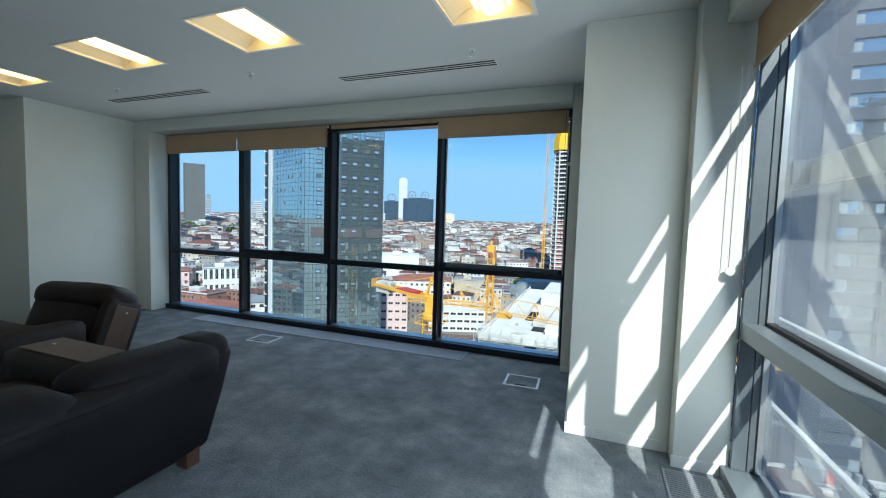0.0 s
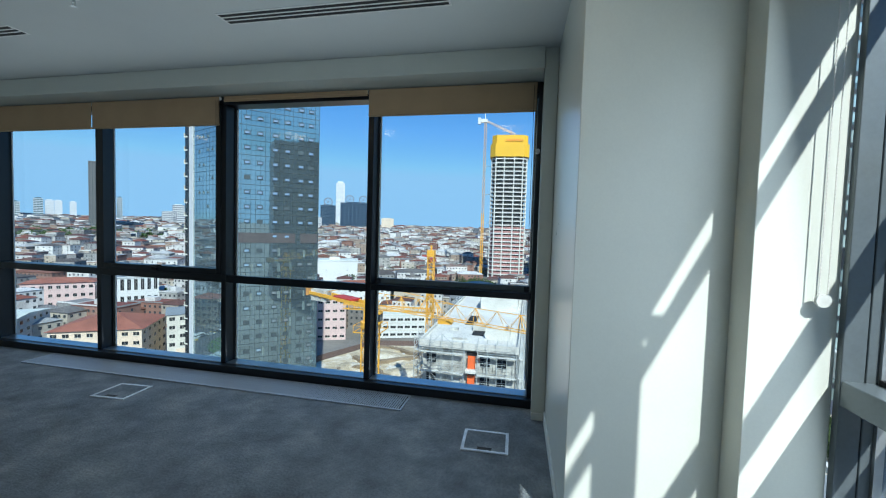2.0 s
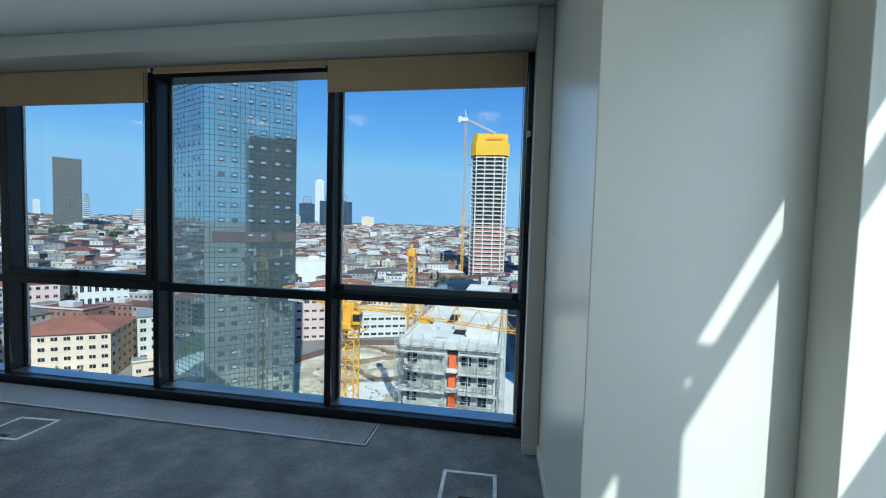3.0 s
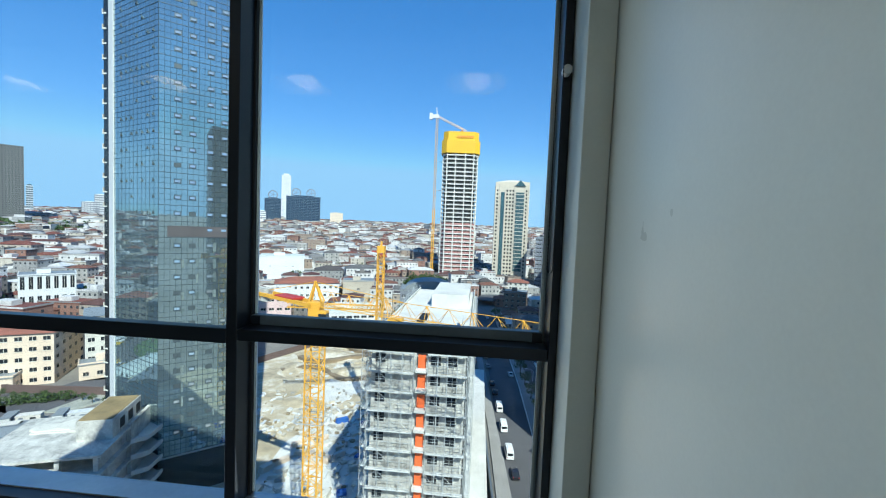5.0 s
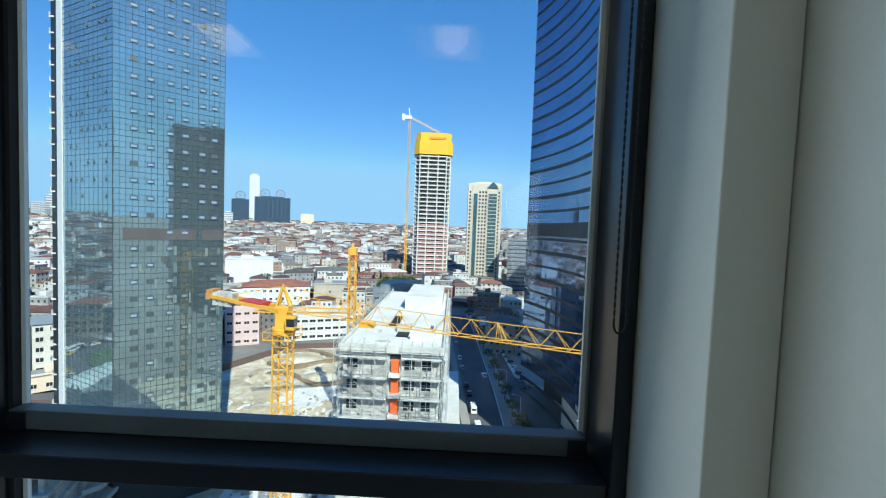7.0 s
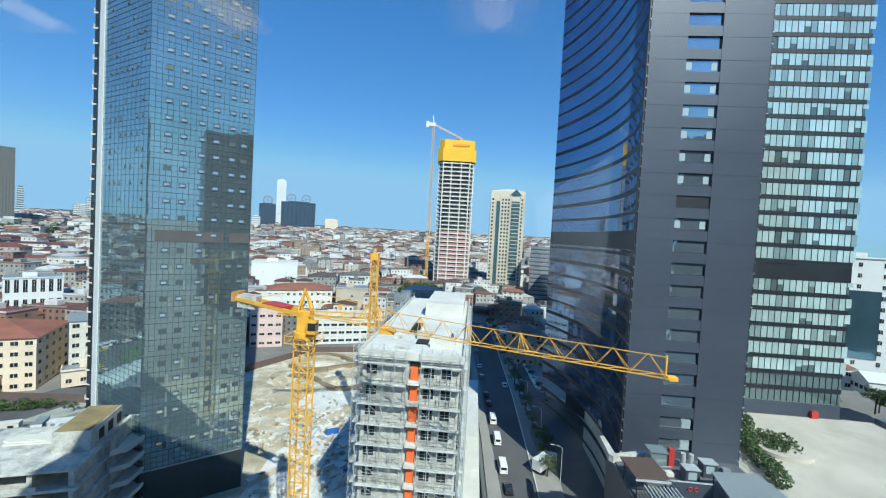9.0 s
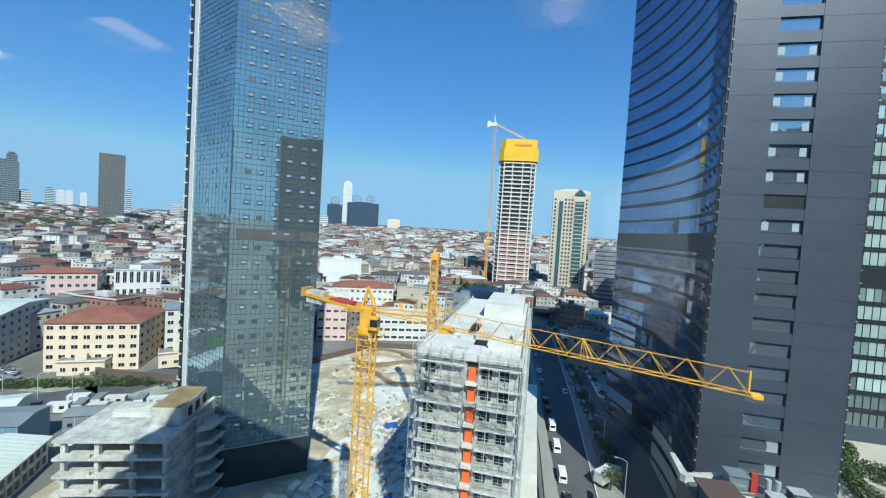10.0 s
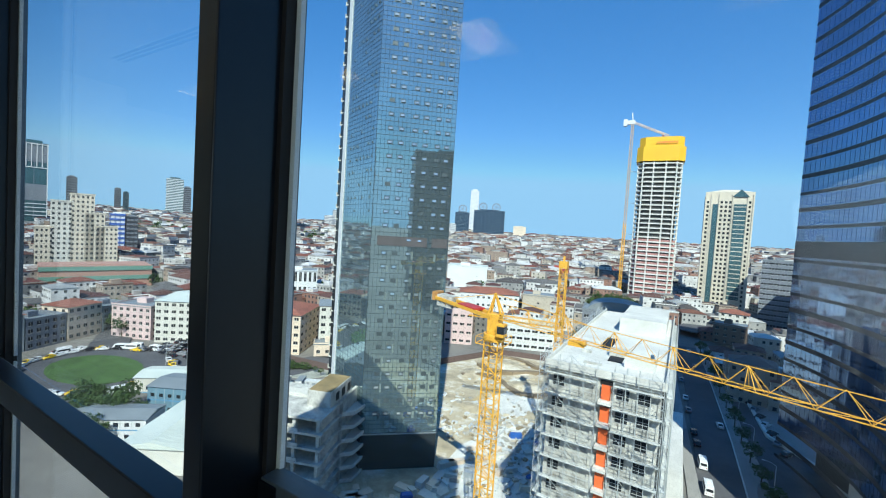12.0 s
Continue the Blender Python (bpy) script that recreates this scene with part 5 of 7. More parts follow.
# ---- scaffolded building ----
def scaffolded_block():
    t = thing("scaffolded_block", "concrete block under construction wrapped in scaffolding", "building", pose(0, 0, 0))
    x0, x1, y0, y1, zt = -16.0, -1.6, 58.4, 112.0, -16.9
    F = 3.05
    part("walls", B((x0, x1, y0, y1, G, zt)), CONCRETE, t)
    part("roof_slab", B((x0 - 0.6, x1 + 0.6, y0 - 0.7, y1 + 0.4, zt, zt + 0.5)), CONCRETE_PALE, t, "pale roof slab with dust")
    part("parapet", B((x0 - 0.6, x1 + 0.6, y0 - 0.7, y0 - 0.45, zt + 0.5, zt + 1.1), (x0 - 0.6, x0 - 0.35, y0 - 0.45, y1, zt + 0.5, zt + 1.1), (x1 + 0.35, x1 + 0.6, y0 - 0.45, y1, zt + 0.5, zt + 1.1)), CONCRETE_PALE, t)
    part("stair_core", B((x0 + 5.5, x1 - 0.6, y0 + 30, y1 - 4, zt + 0.5, zt + 3.4)), CONCRETE_PALE, t, "raised roof core")
    part("roof_wall", B((-6.7, -3.0, y0 + 5, y0 + 5.3, zt + 0.5, zt + 2.2), (-3.0, -2.7, y0 + 5, y0 + 14, zt + 0.5, zt + 2.2)), CONCRETE_PALE, t)
    part("roof_hatch", B((-9.2, -7.2, y0 + 6.5, y0 + 9.5, zt + 0.51, zt + 0.62), (-11.5, -9.8, y0 + 14, y0 + 22, zt + 0.51, zt + 0.6)), BLACK, t, "dark roof opening")
    part("roof_box", B((-9.4, -7.0, y0 + 9.6, y0 + 11, zt + 0.5, zt + 1.7), (-13.5, -12, y0 + 9, y0 + 9.7, zt + 0.5, zt + 0.9), (-12, -9.5, y0 + 3, y0 + 3.4, zt + 0.5, zt + 0.8)), CONCRETE, t)
    rnd = random.Random(5)
    me_w = B((-0.75, 0.75, -0.05, 0.12, -0.85, 0.85)).mesh("window", DARKWIN_AND_SHADE)
    me_f = B((-0.8, 0.8, -0.09, -0.055, 0.55, 0.62), (-0.8, 0.8, -0.09, -0.055, -0.05, 0.02), (-0.03, 0.03, -0.09, -0.055, -0.85, 0.85)).mesh("window_frame", STEEL)
    n = 9
    for k in range(n):
        z = zt - 1.75 - F * k
        for x in (-14.6, -6.1, -3.5):
            w = part("window", me_w, DARKWIN_AND_SHADE, t)
            w.location = (x, y0 - 0.1, z)
            f = part("window_frame", me_f, STEEL, w)
        part("hoist_door", B((-8.75, -7.55, y0 - 0.55, y0 - 0.45, z - 1.15, z + 0.85)), ORANGE, t, "orange landing gate")
        part("landing", B((-9.0, -7.35, y0 - 1.5, y0 - 0.1, z - 1.6, z - 1.2)), CONCRETE_PALE, t)
        part("door_void", B((-8.95, -7.4, y0 - 0.2, y0 - 0.05, z + 0.85, z + 1.35)), BLACK, t)
        side = Shape()
        for y in range(62, 110, 5):
            side.box(x1 - 0.05, x1 + 0.06, y, y + 1.5, z - 0.8, z + 0.8)
        part("side_windows", side, DARKWIN_AND_SHADE, t)
    sc = thing("scaffold", "grey steel scaffolding with boards round a block", "scaffold", pose(0, 0, 0))
    lv = [zt + 0.9 - 1.52 * i for i in range(23)]
    posts, rails, diag = Shape(), Shape(), Shape()

    def run(pa, pb, off, nbay):
        pa, pb, off = Vector(pa), Vector(pb), Vector(off)
        for i in range(nbay + 1):
            q = pa + (pb - pa) * i / nbay
            for o in (off * 0.35, off):
                posts.bar((q.x + o.x, q.y + o.y, zt - 36), (q.x + o.x, q.y + o.y, zt + 1.9 + rnd.uniform(-0.4, 0.3)), 0.07)
        for j, z in enumerate(lv):
            a, b = pa + off, pb + off
            rails.bar((a.x, a.y, z), (b.x, b.y, z), 0.055)
            rails.bar((a.x, a.y, z + 0.5), (b.x, b.y, z + 0.5), 0.045)
            for i in range(nbay):
                if rnd.random() < 0.34:
                    u, v = pa + (pb - pa) * i / nbay + off, pa + (pb - pa) * (i + 1) / nbay + off
                    u, v = (u, v) if rnd.random() < 0.5 else (v, u)
                    diag.bar((u.x, u.y, z), (v.x, v.y, z + 1.5), 0.05)
            if j % 2 == 1:
                brd = Shape()
                c, e = pa + off * 0.66, pb + off * 0.66
                brd.bar((c.x, c.y, z - 0.06), (e.x, e.y, z - 0.06), abs(off.x + off.y) * 0.45, 0.06)
                brd.bar((a.x, a.y, z + 0.05), (b.x, b.y, z + 0.05), 0.04, 0.14)
                part("board", brd, GALV, sc)
    run((x0 - 0.3, y0, 0), (-9.3, y0, 0), (0, -1.35, 0), 4)
    run((-7.2, y0, 0), (x1 + 0.3, y0, 0), (0, -1.35, 0), 4)
    run((x0, y1, 0), (x0, y0 - 0.6, 0), (-1.35, 0, 0), 22)
    run((x1, y0 - 0.6, 0), (x1, y1, 0), (1.35, 0, 0), 22)
    part("posts", posts, STEEL, sc)
    part("rails", rails, STEEL, sc)
    part("braces", diag, STEEL, sc)


scaffolded_block()
setting("site_deck", B((-1.0, 3.4, 60, 151, -53.4, -52)), CONCRETE_PALE, "pale concrete deck beside the scaffolded block", "slab")
setting("site_deck_legs", B((2.4, 3.2, 62, 63, G, -53.4), (2.4, 3.2, 80, 81, G, -53.4), (2.4, 3.2, 100, 101, G, -53.4), (-0.9, 3.3, 62.5, 116, G, -56)), CONCRETE, "concrete columns under the deck", "column")


# ---- near buildings ----
def facade_building(name, label, m, w, d, h, wall, roof, floors, cols, side_cols=4, roof_kind="flat", win=(1.5, 1.3), group="", strip=False, roof_h=2.5, frame_mat=None):
    """A block at pose m: x along its front, y into its depth, front wall at y = 0."""
    t = thing(name, label, "building", m, group)
    part("wall", B((0, w, 0, d, 0, h)), wall, t)
    if roof_kind == "hip":
        part("roof", Shape().hip(0, w, 0, d, h, roof_h, 0.7), roof, t)
    elif roof_kind == "gable":
        part("roof", Shape().add([(-0.5, -0.5, h), (w + 0.5, -0.5, h), (w + 0.5, d + 0.5, h), (-0.5, d + 0.5, h), (-0.5, d / 2, h + roof_h), (w + 0.5, d / 2, h + roof_h)], [(0, 1, 5, 4), (2, 3, 4, 5), (0, 4, 3), (1, 2, 5), (3, 2, 1, 0)]), roof, t)
    else:
        part("roof", B((-0.25, w + 0.25, -0.25, d + 0.25, h, h + 0.35)), roof, t)
        part("roof_hut", B((w * 0.3, w * 0.55, d * 0.4, d * 0.65, h + 0.35, h + 2.6)), wall, t)
        part("parapet", B((-0.25, w + 0.25, -0.25, 0.05, h + 0.35, h + 0.9), (-0.25, 0.05, 0.05, d, h + 0.35, h + 0.9), (w - 0.05, w + 0.25, 0.05, d, h + 0.35, h + 0.9)), wall, t)
    F = h / floors
    ww, hh = win
    me = B((-ww / 2, ww / 2, -0.06, 0.05, 0, hh)).mesh("window", DARKWIN_AND_SHADE)
    fm = B((-ww / 2 - 0.1, ww / 2 + 0.1, -0.14, -0.005, -0.14, 0), (-0.05, 0.05, -0.10, -0.06, 0, hh)).mesh("window_sill", frame_mat or OFFWHITE)
    for k in range(floors):
        for i in range(cols):
            o = part("window", me, DARKWIN_AND_SHADE, t)
            o.location = (w * (i + 0.5) / cols, 0, F * k + F * 0.32)
            part("window_sill", fm, frame_mat or OFFWHITE, o)
        for sx, ang in ((w, 90), (0, -90)):
            for i in range(side_cols):
                o = part("window", me, DARKWIN_AND_SHADE, t)
                o.location = (sx, d * (i + 0.5) / side_cols, F * k + F * 0.32)
                o.rotation_euler = (0, 0, radians(ang))
    if strip:
        part("string_course", B(*[(-0.15, w + 0.15, -0.15, 0, F * k - 0.15, F * k + 0.15) for k in range(1, floors)]), frame_mat or OFFWHITE, t)
    return t


def facing(ax, ay, bx, by, z=G):
    """A pose with its origin at a and its x axis towards b."""
    return pose(ax, ay, z, 0, 0, math.degrees(math.atan2(by - ay, bx - ax)))


facade_building("apartment_block", "cream apartment block with red hipped roof", facing(-168, 107.6, -142.5, 122), 29, 26, 17.6, CREAM, ROOF_RED, 5, 8, 5, "hip", (1.9, 1.3), roof_h=4.2)
facade_building("annex", "low cream annex in front of the block", facing(-160, 106.5, -147, 113.8), 14, 5, 4.5, CREAM, ROOF_GREY, 1, 4, 1)
facade_building("apartment_block", "white apartment block with rust-stained lower wall", facing(-204, 92, -186, 104.5), 23, 34, 19, OFFWHITE, ROOF_WHITE, 6, 7, 7, "gable", (1.8, 1.3), roof_h=1.6)
facade_building("apartment_block", "pale pink apartment block with flat roof", facing(-226, 84, -208, 92), 20, 18, 15, PINK, ROOF_GREY, 5, 6, 4)
facade_building("apartment_block", "white and grey apartment block with balconies", facing(-141, 131, -127, 145), 18, 18, 21, OFFWHITE, ROOF_GREY, 6, 5, 4, "gable", (1.9, 1.4), roof_h=1.4)
facade_building("shop_building", "low cream building with dark shopfront", facing(-136, 124, -124, 136), 15, 7, 5.5, CREAM, ROOF_GREY, 1, 4, 2)
facade_building("office_building", "white office block with tall dark windows", facing(-252, 198, -240, 212), 24, 20, 22, FARW, ROOF_GREY, 2, 7, 5, "flat", (1.8, 7.0))
facade_building("office_building", "salmon-coloured office block with white windows", facing(-285, 172, -262, 196), 33, 18, 20, PINK, ROOF_RED, 4, 9, 4, "hip", (1.8, 1.8))
facade_building("apartment_block", "pink apartment block with dark window rows", facing(-105, 184, -88, 192), 14.5, 20, 22, PINK, OFFWHITE, 5, 4, 4, "gable", (2.2, 1.1), roof_h=2.2)
facade_building("warehouse", "white low building with a long flat roof", facing(-82, 196, -52, 208), 34, 26, 12, FARW, ROOF_WHITE, 3, 9, 5, "flat", (2.8, 1.2), strip=True)
facade_building("school_building", "long white building with red tiled roof", facing(-136, 258, -98, 276), 42, 22, 16, FARW, ROOF_RED, 3, 11, 5, "hip", (1.6, 1.5), roof_h=3.5)
facade_building("warehouse", "big windowless white block with flat roof", facing(-194, 340, -158, 356), 38, 34, 26, FARW, ROOF_WHITE, 2, 2, 3, "flat", (0.8, 0.8))
facade_building("beige_block", "beige windowless gable block", facing(-96, 278, -74, 284), 22, 18, 17, surface("beige", (0.5, 0.44, 0.35), 0.85, var=0.15, scale=0.1, bump=0), ROOF_GREY, 2, 1, 2)
facade_building("showroom", "dark red clad block with flat roof", facing(-142, 500, -118, 508), 25, 22, 22, REDB, FARW, 3, 3, 2)
facade_building("hall_building", "grey office building with a low vaulted roof", facing(-40, 203, -10, 207), 31, 20, 25, GREYB, ROOF_GREY, 5, 8, 4, "flat", (2.0, 1.4), frame_mat=FARW)
vt = thing("vaulted_roof", "dark vaulted roof on the grey building", "roof", pose(-39, 205, G + 25.4, 0, 0, 7.5))
vs = Shape()
pts = []
for i in range(13):
    a = math.pi * i / 12
    pts += [(14 - 13 * math.cos(a), 0, 4.6 * math.sin(a)), (14 - 13 * math.cos(a), 18, 4.6 * math.sin(a))]
vs.add(pts, [(2 * i, 2 * i + 1, 2 * i + 3, 2 * i + 2) for i in range(12)] + [tuple(range(0, 26, 2)), tuple(range(1, 26, 2))[::-1]])
part("vault", vs, ROOF_GREY, vt)
facade_building("office_building", "dark banded office block beside a street", facing(50, 372, 72, 368), 22, 20, 52, GREYB, ROOF_GREY, 14, 6, 5, "flat", (3.0, 1.3), frame_mat=FARW)
facade_building("office_building", "dark banded office block beside a street", facing(64, 335, 84, 331), 20, 20, 44, GREYB, ROOF_GREY, 12, 5, 5, "flat", (3.2, 1.4), frame_mat=FARW)
facade_building("house", "small house with red hipped roof", facing(24, 330, 40, 328, -50), 16, 12, 9, OFFWHITE, ROOF_RED, 3, 4, 3, "hip")
facade_building("house", "brown low house beside the street", facing(18, 282, 34, 280, -53), 16, 14, 11, surface("brown_render", (0.22, 0.15, 0.11), 0.85, var=0.15, scale=0.1, bump=0), ROOF_GREY, 3, 4, 3)
for i in range(5):
    facade_building("apartment_block", "old grey apartment block along the avenue", facing(-213 - 5.5 * i, 26 + 14.5 * i, -218.5 - 5.5 * i, 40.2 + 14.5 * i), 15, 14, 12 + 3 * (i % 2), (GREYB, OFFWHITE, GREYB, CREAM, GREYB)[i], ROOF_RED if i % 2 else ROOF_GREY, 4, 5, 3, "hip" if i % 2 else "flat", (1.5, 1.5))
# beyond the plaza
bt = facade_building("office_building", "white office slab with blue glass front", facing(143, 168, 171, 160, -45), 15, 14, 46, FARW, ROOF_GREY, 11, 2, 3, "flat", (1.2, 1.6))
part("blue_front", B((0.6, 10.5, -0.3, -0.1, 8, 34)), facade_glass("teal_front", (0.12, 0.22, 0.28), 0.7, 0.06, 0.05), bt, "blue glass front")
facade_building("house", "small white house with red roof", facing(122, 158, 136, 154, -46), 15, 12, 8, FARW, ROOF_RED, 2, 4, 3, "hip")
facade_building("warehouse", "low white hall with pale roof", facing(134, 146, 156, 142, -45), 20, 9, 5, FARW, ROOF_WHITE, 1, 8, 4, "gable")
for i in range(8):
    a = random.Random(i * 17 + 3)
    tree(128 + a.uniform(-10, 16), 132 + a.uniform(-8, 8), -46, a.uniform(7, 12), i, "leafy tree beyond the plaza")


# concrete skeleton building, unfinished
def skeleton():
    t = thing("concrete_skeleton", "unfinished grey concrete building with open floors", "building", facing(-77, 51.8, -61, 57.5))
    w, d, F, n = 17, 15, 3.1, 6
    h = n * F
    for k in range(n + 1):
        part("floor_slab", B((-0.8, w + 0.8, -0.8, d, k * F + 0.3, k * F + 0.75)), CONCRETE, t)
        if k < n:
            for i in range(4):
                part("column", B((w * i / 3 - 0.35 + (0.35 if i == 0 else -0.35 if i == 3 else 0), w * i / 3 + 0.35 + (0.35 if i == 0 else -0.35 if i == 3 else 0), 0.0, 0.7, k * F + 0.75, k * F + F + 0.3)), CONCRETE, t)
            part("upstand", B((0.5, w * 0.30, -0.75, -0.55, k * F + 0.75, k * F + 1.6), (w * 0.38, w * 0.74, -0.75, -0.55, k * F + 0.75, k * F + 1.4)), CONCRETE, t)
            part("core_wall", B((0.8, w - 0.8, 5.0, 5.3, k * F + 0.75, k * F + F + 0.3)), CONCRETE, t)
            part("side_wall", B((w - 0.3, w, 0.8, d, k * F + 0.75, k * F + F + 0.3)), CONCRETE, t)
    part("roof_room", B((w - 5.4, w, 4.5, d, h + 0.75, h + 4.2)), CONCRETE, t)
    part("roof_room_top", B((w - 5.2, w - 0.2, 4.7, d - 0.2, h + 4.2, h + 4.3)), surface("rust_mat", (0.28, 0.21, 0.10), 0.9, var=0.3, scale=0.3, bump=0), t, "brown covered roof")
    part("roof_windows", B((w + 0.0, w + 0.06, 7, 8.6, h + 1.4, h + 3.2), (w, w + 0.06, 10, 11.6, h + 1.4, h + 3.2), (w, w + 0.06, 13, 14.6, h + 1.4, h + 3.2)), BLACK, t)
    for k in range(6):
        fan = part("curved_balcony", Shape().prism([(w + 0.8, d - 6), (w + 3.2, d - 4.6), (w + 3.9, d - 0.5), (w + 3.2, d + 3), (w + 0.8, d + 4)], k * F + 0.4, k * F + 0.7), CONCRETE_PALE, t)
        part("balcony_front", Shape().bar((w + 3.2, d - 4.6, k * F + 1.0), (w + 3.9, d - 0.5, k * F + 1.0), 0.2, 0.7).bar((w + 0.8, d - 6, k * F + 1.0), (w + 3.2, d - 4.6, k * F + 1.0), 0.2, 0.7), CONCRETE_PALE, fan)
    part("stair_block", B((w + 0.1, w + 0.8, d - 5.8, d + 4, 0, h + 1)), CONCRETE, t)
    for i in range(14):
        a = random.Random(i)
        part("roof_bundle", B((a.uniform(1, 9), a.uniform(9.2, 10.5), a.uniform(8, 10), a.uniform(10.5, 12), h + 0.75, h + 0.95 + 0.3 * a.random())), OFFWHITE, t)


skeleton()


# white long hall and site offices
def long_hall():
    t = thing("long_hall", "long hall with a white sheet roof", "building", facing(-106, 40.7, -87, 52.5))
    d = 24.0
    part("wall", B((0, 15, 0, d, 0, 6)), OFFWHITE, t)
    part("roof", Shape().add([(-0.6, -0.6, 6), (7.5, -0.6, 7.6), (15.6, -0.6, 6), (-0.6, d + 0.6, 6), (7.5, d + 0.6, 7.6), (15.6, d + 0.6, 6)], [(0, 1, 4, 3), (1, 2, 5, 4), (0, 2, 1), (3, 4, 5), (0, 3, 5, 2)]), ROOF_WHITE, t, "white corrugated roof")
    rb = Shape()
    for i in range(16):
        rb.bar((7.5, 0.3 + 1.5 * i, 7.63), (15.6, 0.3 + 1.5 * i, 6.03), 0.09, 0.05)
    part("roof_ribs", rb, ROOF_WHITE, t)
    for i in range(10):
        part("window", B((14.98, 15.06, 1.2 + 2.3 * i, 2.5 + 2.3 * i, 3.4, 5.0)), DARKWIN_AND_SHADE, t)
        part("window", B((14.98, 15.06, 1.2 + 2.3 * i, 2.5 + 2.3 * i, 0.8, 2.4)), DARKWIN_AND_SHADE, t)
        part("wall_post", B((15.0, 15.2, 0.5 + 2.3 * i, 0.7 + 2.3 * i, 0, 6)), STEEL, t)


long_hall()


def site_office(m, w, d, h, wall, roof, label, floors=2):
    t = thing("site_office", label, "site office", m, "site offices")
    part("wall", B((0, w, 0, d, 0, h)), wall, t)
    part("roof", Shape().add([(-0.4, -0.4, h), (w + 0.4, -0.4, h), (w + 0.4, d + 0.4, h), (-0.4, d + 0.4, h), (-0.4, d / 2, h + 0.9), (w + 0.4, d / 2, h + 0.9)], [(0, 1, 5, 4), (2, 3, 4, 5), (0, 4, 3), (1, 2, 5), (3, 2, 1, 0)]), roof, t)
    for k in range(floors):
        z = h / floors * k
        for i in range(int(w / 2.6)):
            part("window", B((1.0 + 2.6 * i, 2.1 + 2.6 * i, -0.05, 0.02, z + 1.1, z + 2.1)), DARKWIN_AND_SHADE, t)
        part("blue_trim", B((0, w, -0.04, 0, z + 0.05, z + 0.35)), surface("blue_trim", (0.12, 0.3, 0.5), 0.5, var=0.1, bump=0) if k == 0 and "blue_trim" not in bpy.data.materials else bpy.data.materials["blue_trim"], t)
        part("panel_posts", B(*[(2.6 * i - 0.05, 2.6 * i + 0.05, -0.05, 0, z, z + h / floors) for i in range(1, int(w / 2.6) + 1)]), STEEL, t)


site_office(facing(-129.8, 38.6, -114.8, 50.1), 19, 9, 6, FARW, ROOF_GREY, "white two-storey site office with blue trim")
site_office(facing(-132, 58, -113, 68), 21, 11, 8, surface("steel_blue", (0.16, 0.27, 0.34), 0.5, var=0.15, scale=0.2, bump=0), ROOF_GREY, "steel-blue glazed site office with grey roof")
site_office(facing(-150, 62, -132, 77), 24, 11, 5, OFFWHITE, ROOF_WHITE, "white single-storey site hall with pale roof", 1)
site_office(facing(-118, 80, -105, 88), 12, 6, 4, GREYB, ROOF_GREY, "small grey site office", 1)
for i in range(4):
    hedge(-166 + 10.3 * i, 91.5 + 5.0 * i, -157 + 10.3 * i, 96 + 5.0 * i, 3.0, 3.0, G + 0.1, "overgrown green hedge along the site road", 60 + i)
rk = random.Random(77)
for i in range(12):
    t = thing("site_container", "small white steel container on the building site", "container", pose(-131 + 5.2 * (i % 6) + rk.uniform(-1, 1), 88 + 6 * (i // 6) + 1.6 * (i % 6) + rk.uniform(-1, 1), G + 0.3, 0, 0, 30 + rk.choice([0, 90])), "containers on site")
    mt = (FARW, GALV, OFFWHITE)[i % 3]
    part("body", B((-2.6, 2.6, -1.15, 1.15, 0, 2.4)), mt, t, bevel=0.04)
    part("roof", B((-2.7, 2.7, -1.25, 1.25, 2.4, 2.52)), ROOF_GREY if i % 2 else mt, t)
    part("door", B((-1.9, -1.0, -1.18, -1.152, 0.1, 2.1)), GREYB, t)
    part("window", B((0.4, 1.6, -1.18, -1.152, 1.0, 1.9)), DARKWIN_AND_SHADE, t)
CLUTTER = [(OFFWHITE, "pale stacked building materials"), (GALV, "grey stacked steel formwork"), (surface("blue_tarp", (0.03, 0.12, 0.42), 0.6, var=0.15, bump=0), "blue plastic drums and tarpaulin"), (CREAM, "yellowish stacked timber")]
for i in range(110):
    x, y = rk.choice([(rk.uniform(-62, -20), rk.uniform(60, 74)), (rk.uniform(-48, -20), rk.uniform(76, 112)), (rk.uniform(-114, -84), rk.uniform(74, 96)), (rk.uniform(-46, -20), rk.uniform(64, 100))])
    mt, lb = rk.choice(CLUTTER[:2] + CLUTTER)
    t = thing("material_stack", lb + " on the building site", "building material", pose(x, y, G + 0.25, 0, 0, rk.uniform(0, 90)), "building materials on site")
    w, d = rk.uniform(0.6, 2.6), rk.uniform(0.3, 1.0)
    for k in range(rk.randint(2, 4)):
        part("layer", B((-w + 0.1 * k, w - rk.uniform(0, 0.3), -d, d, 0.35 * k, 0.35 * k + 0.32)), mt, t)
setting("site_slab", Shape().prism([(-47, 74), (-22, 72), (-19, 112), (-30, 124), (-44, 116), (-49, 98)], G, G + 0.29), CONCRETE_PALE, "pale dusty concrete slab on the building site", "slab")
setting("site_slab_far", Shape().prism([(-58, 128), (-44, 122), (-34, 140), (-50, 150)], G, G + 0.29), CONCRETE_PALE, "pale dusty concrete slab on the building site", "slab")
setting("site_ramp", Shape().bar((-76, 176, G + 0.4), (-30, 186, G + 0.9), 5, 0.6).bar((-74, 160, G + 0.3), (-40, 164, G + 0.5), 3, 0.5), SOIL, "raised earth bank across the building site", "ground")
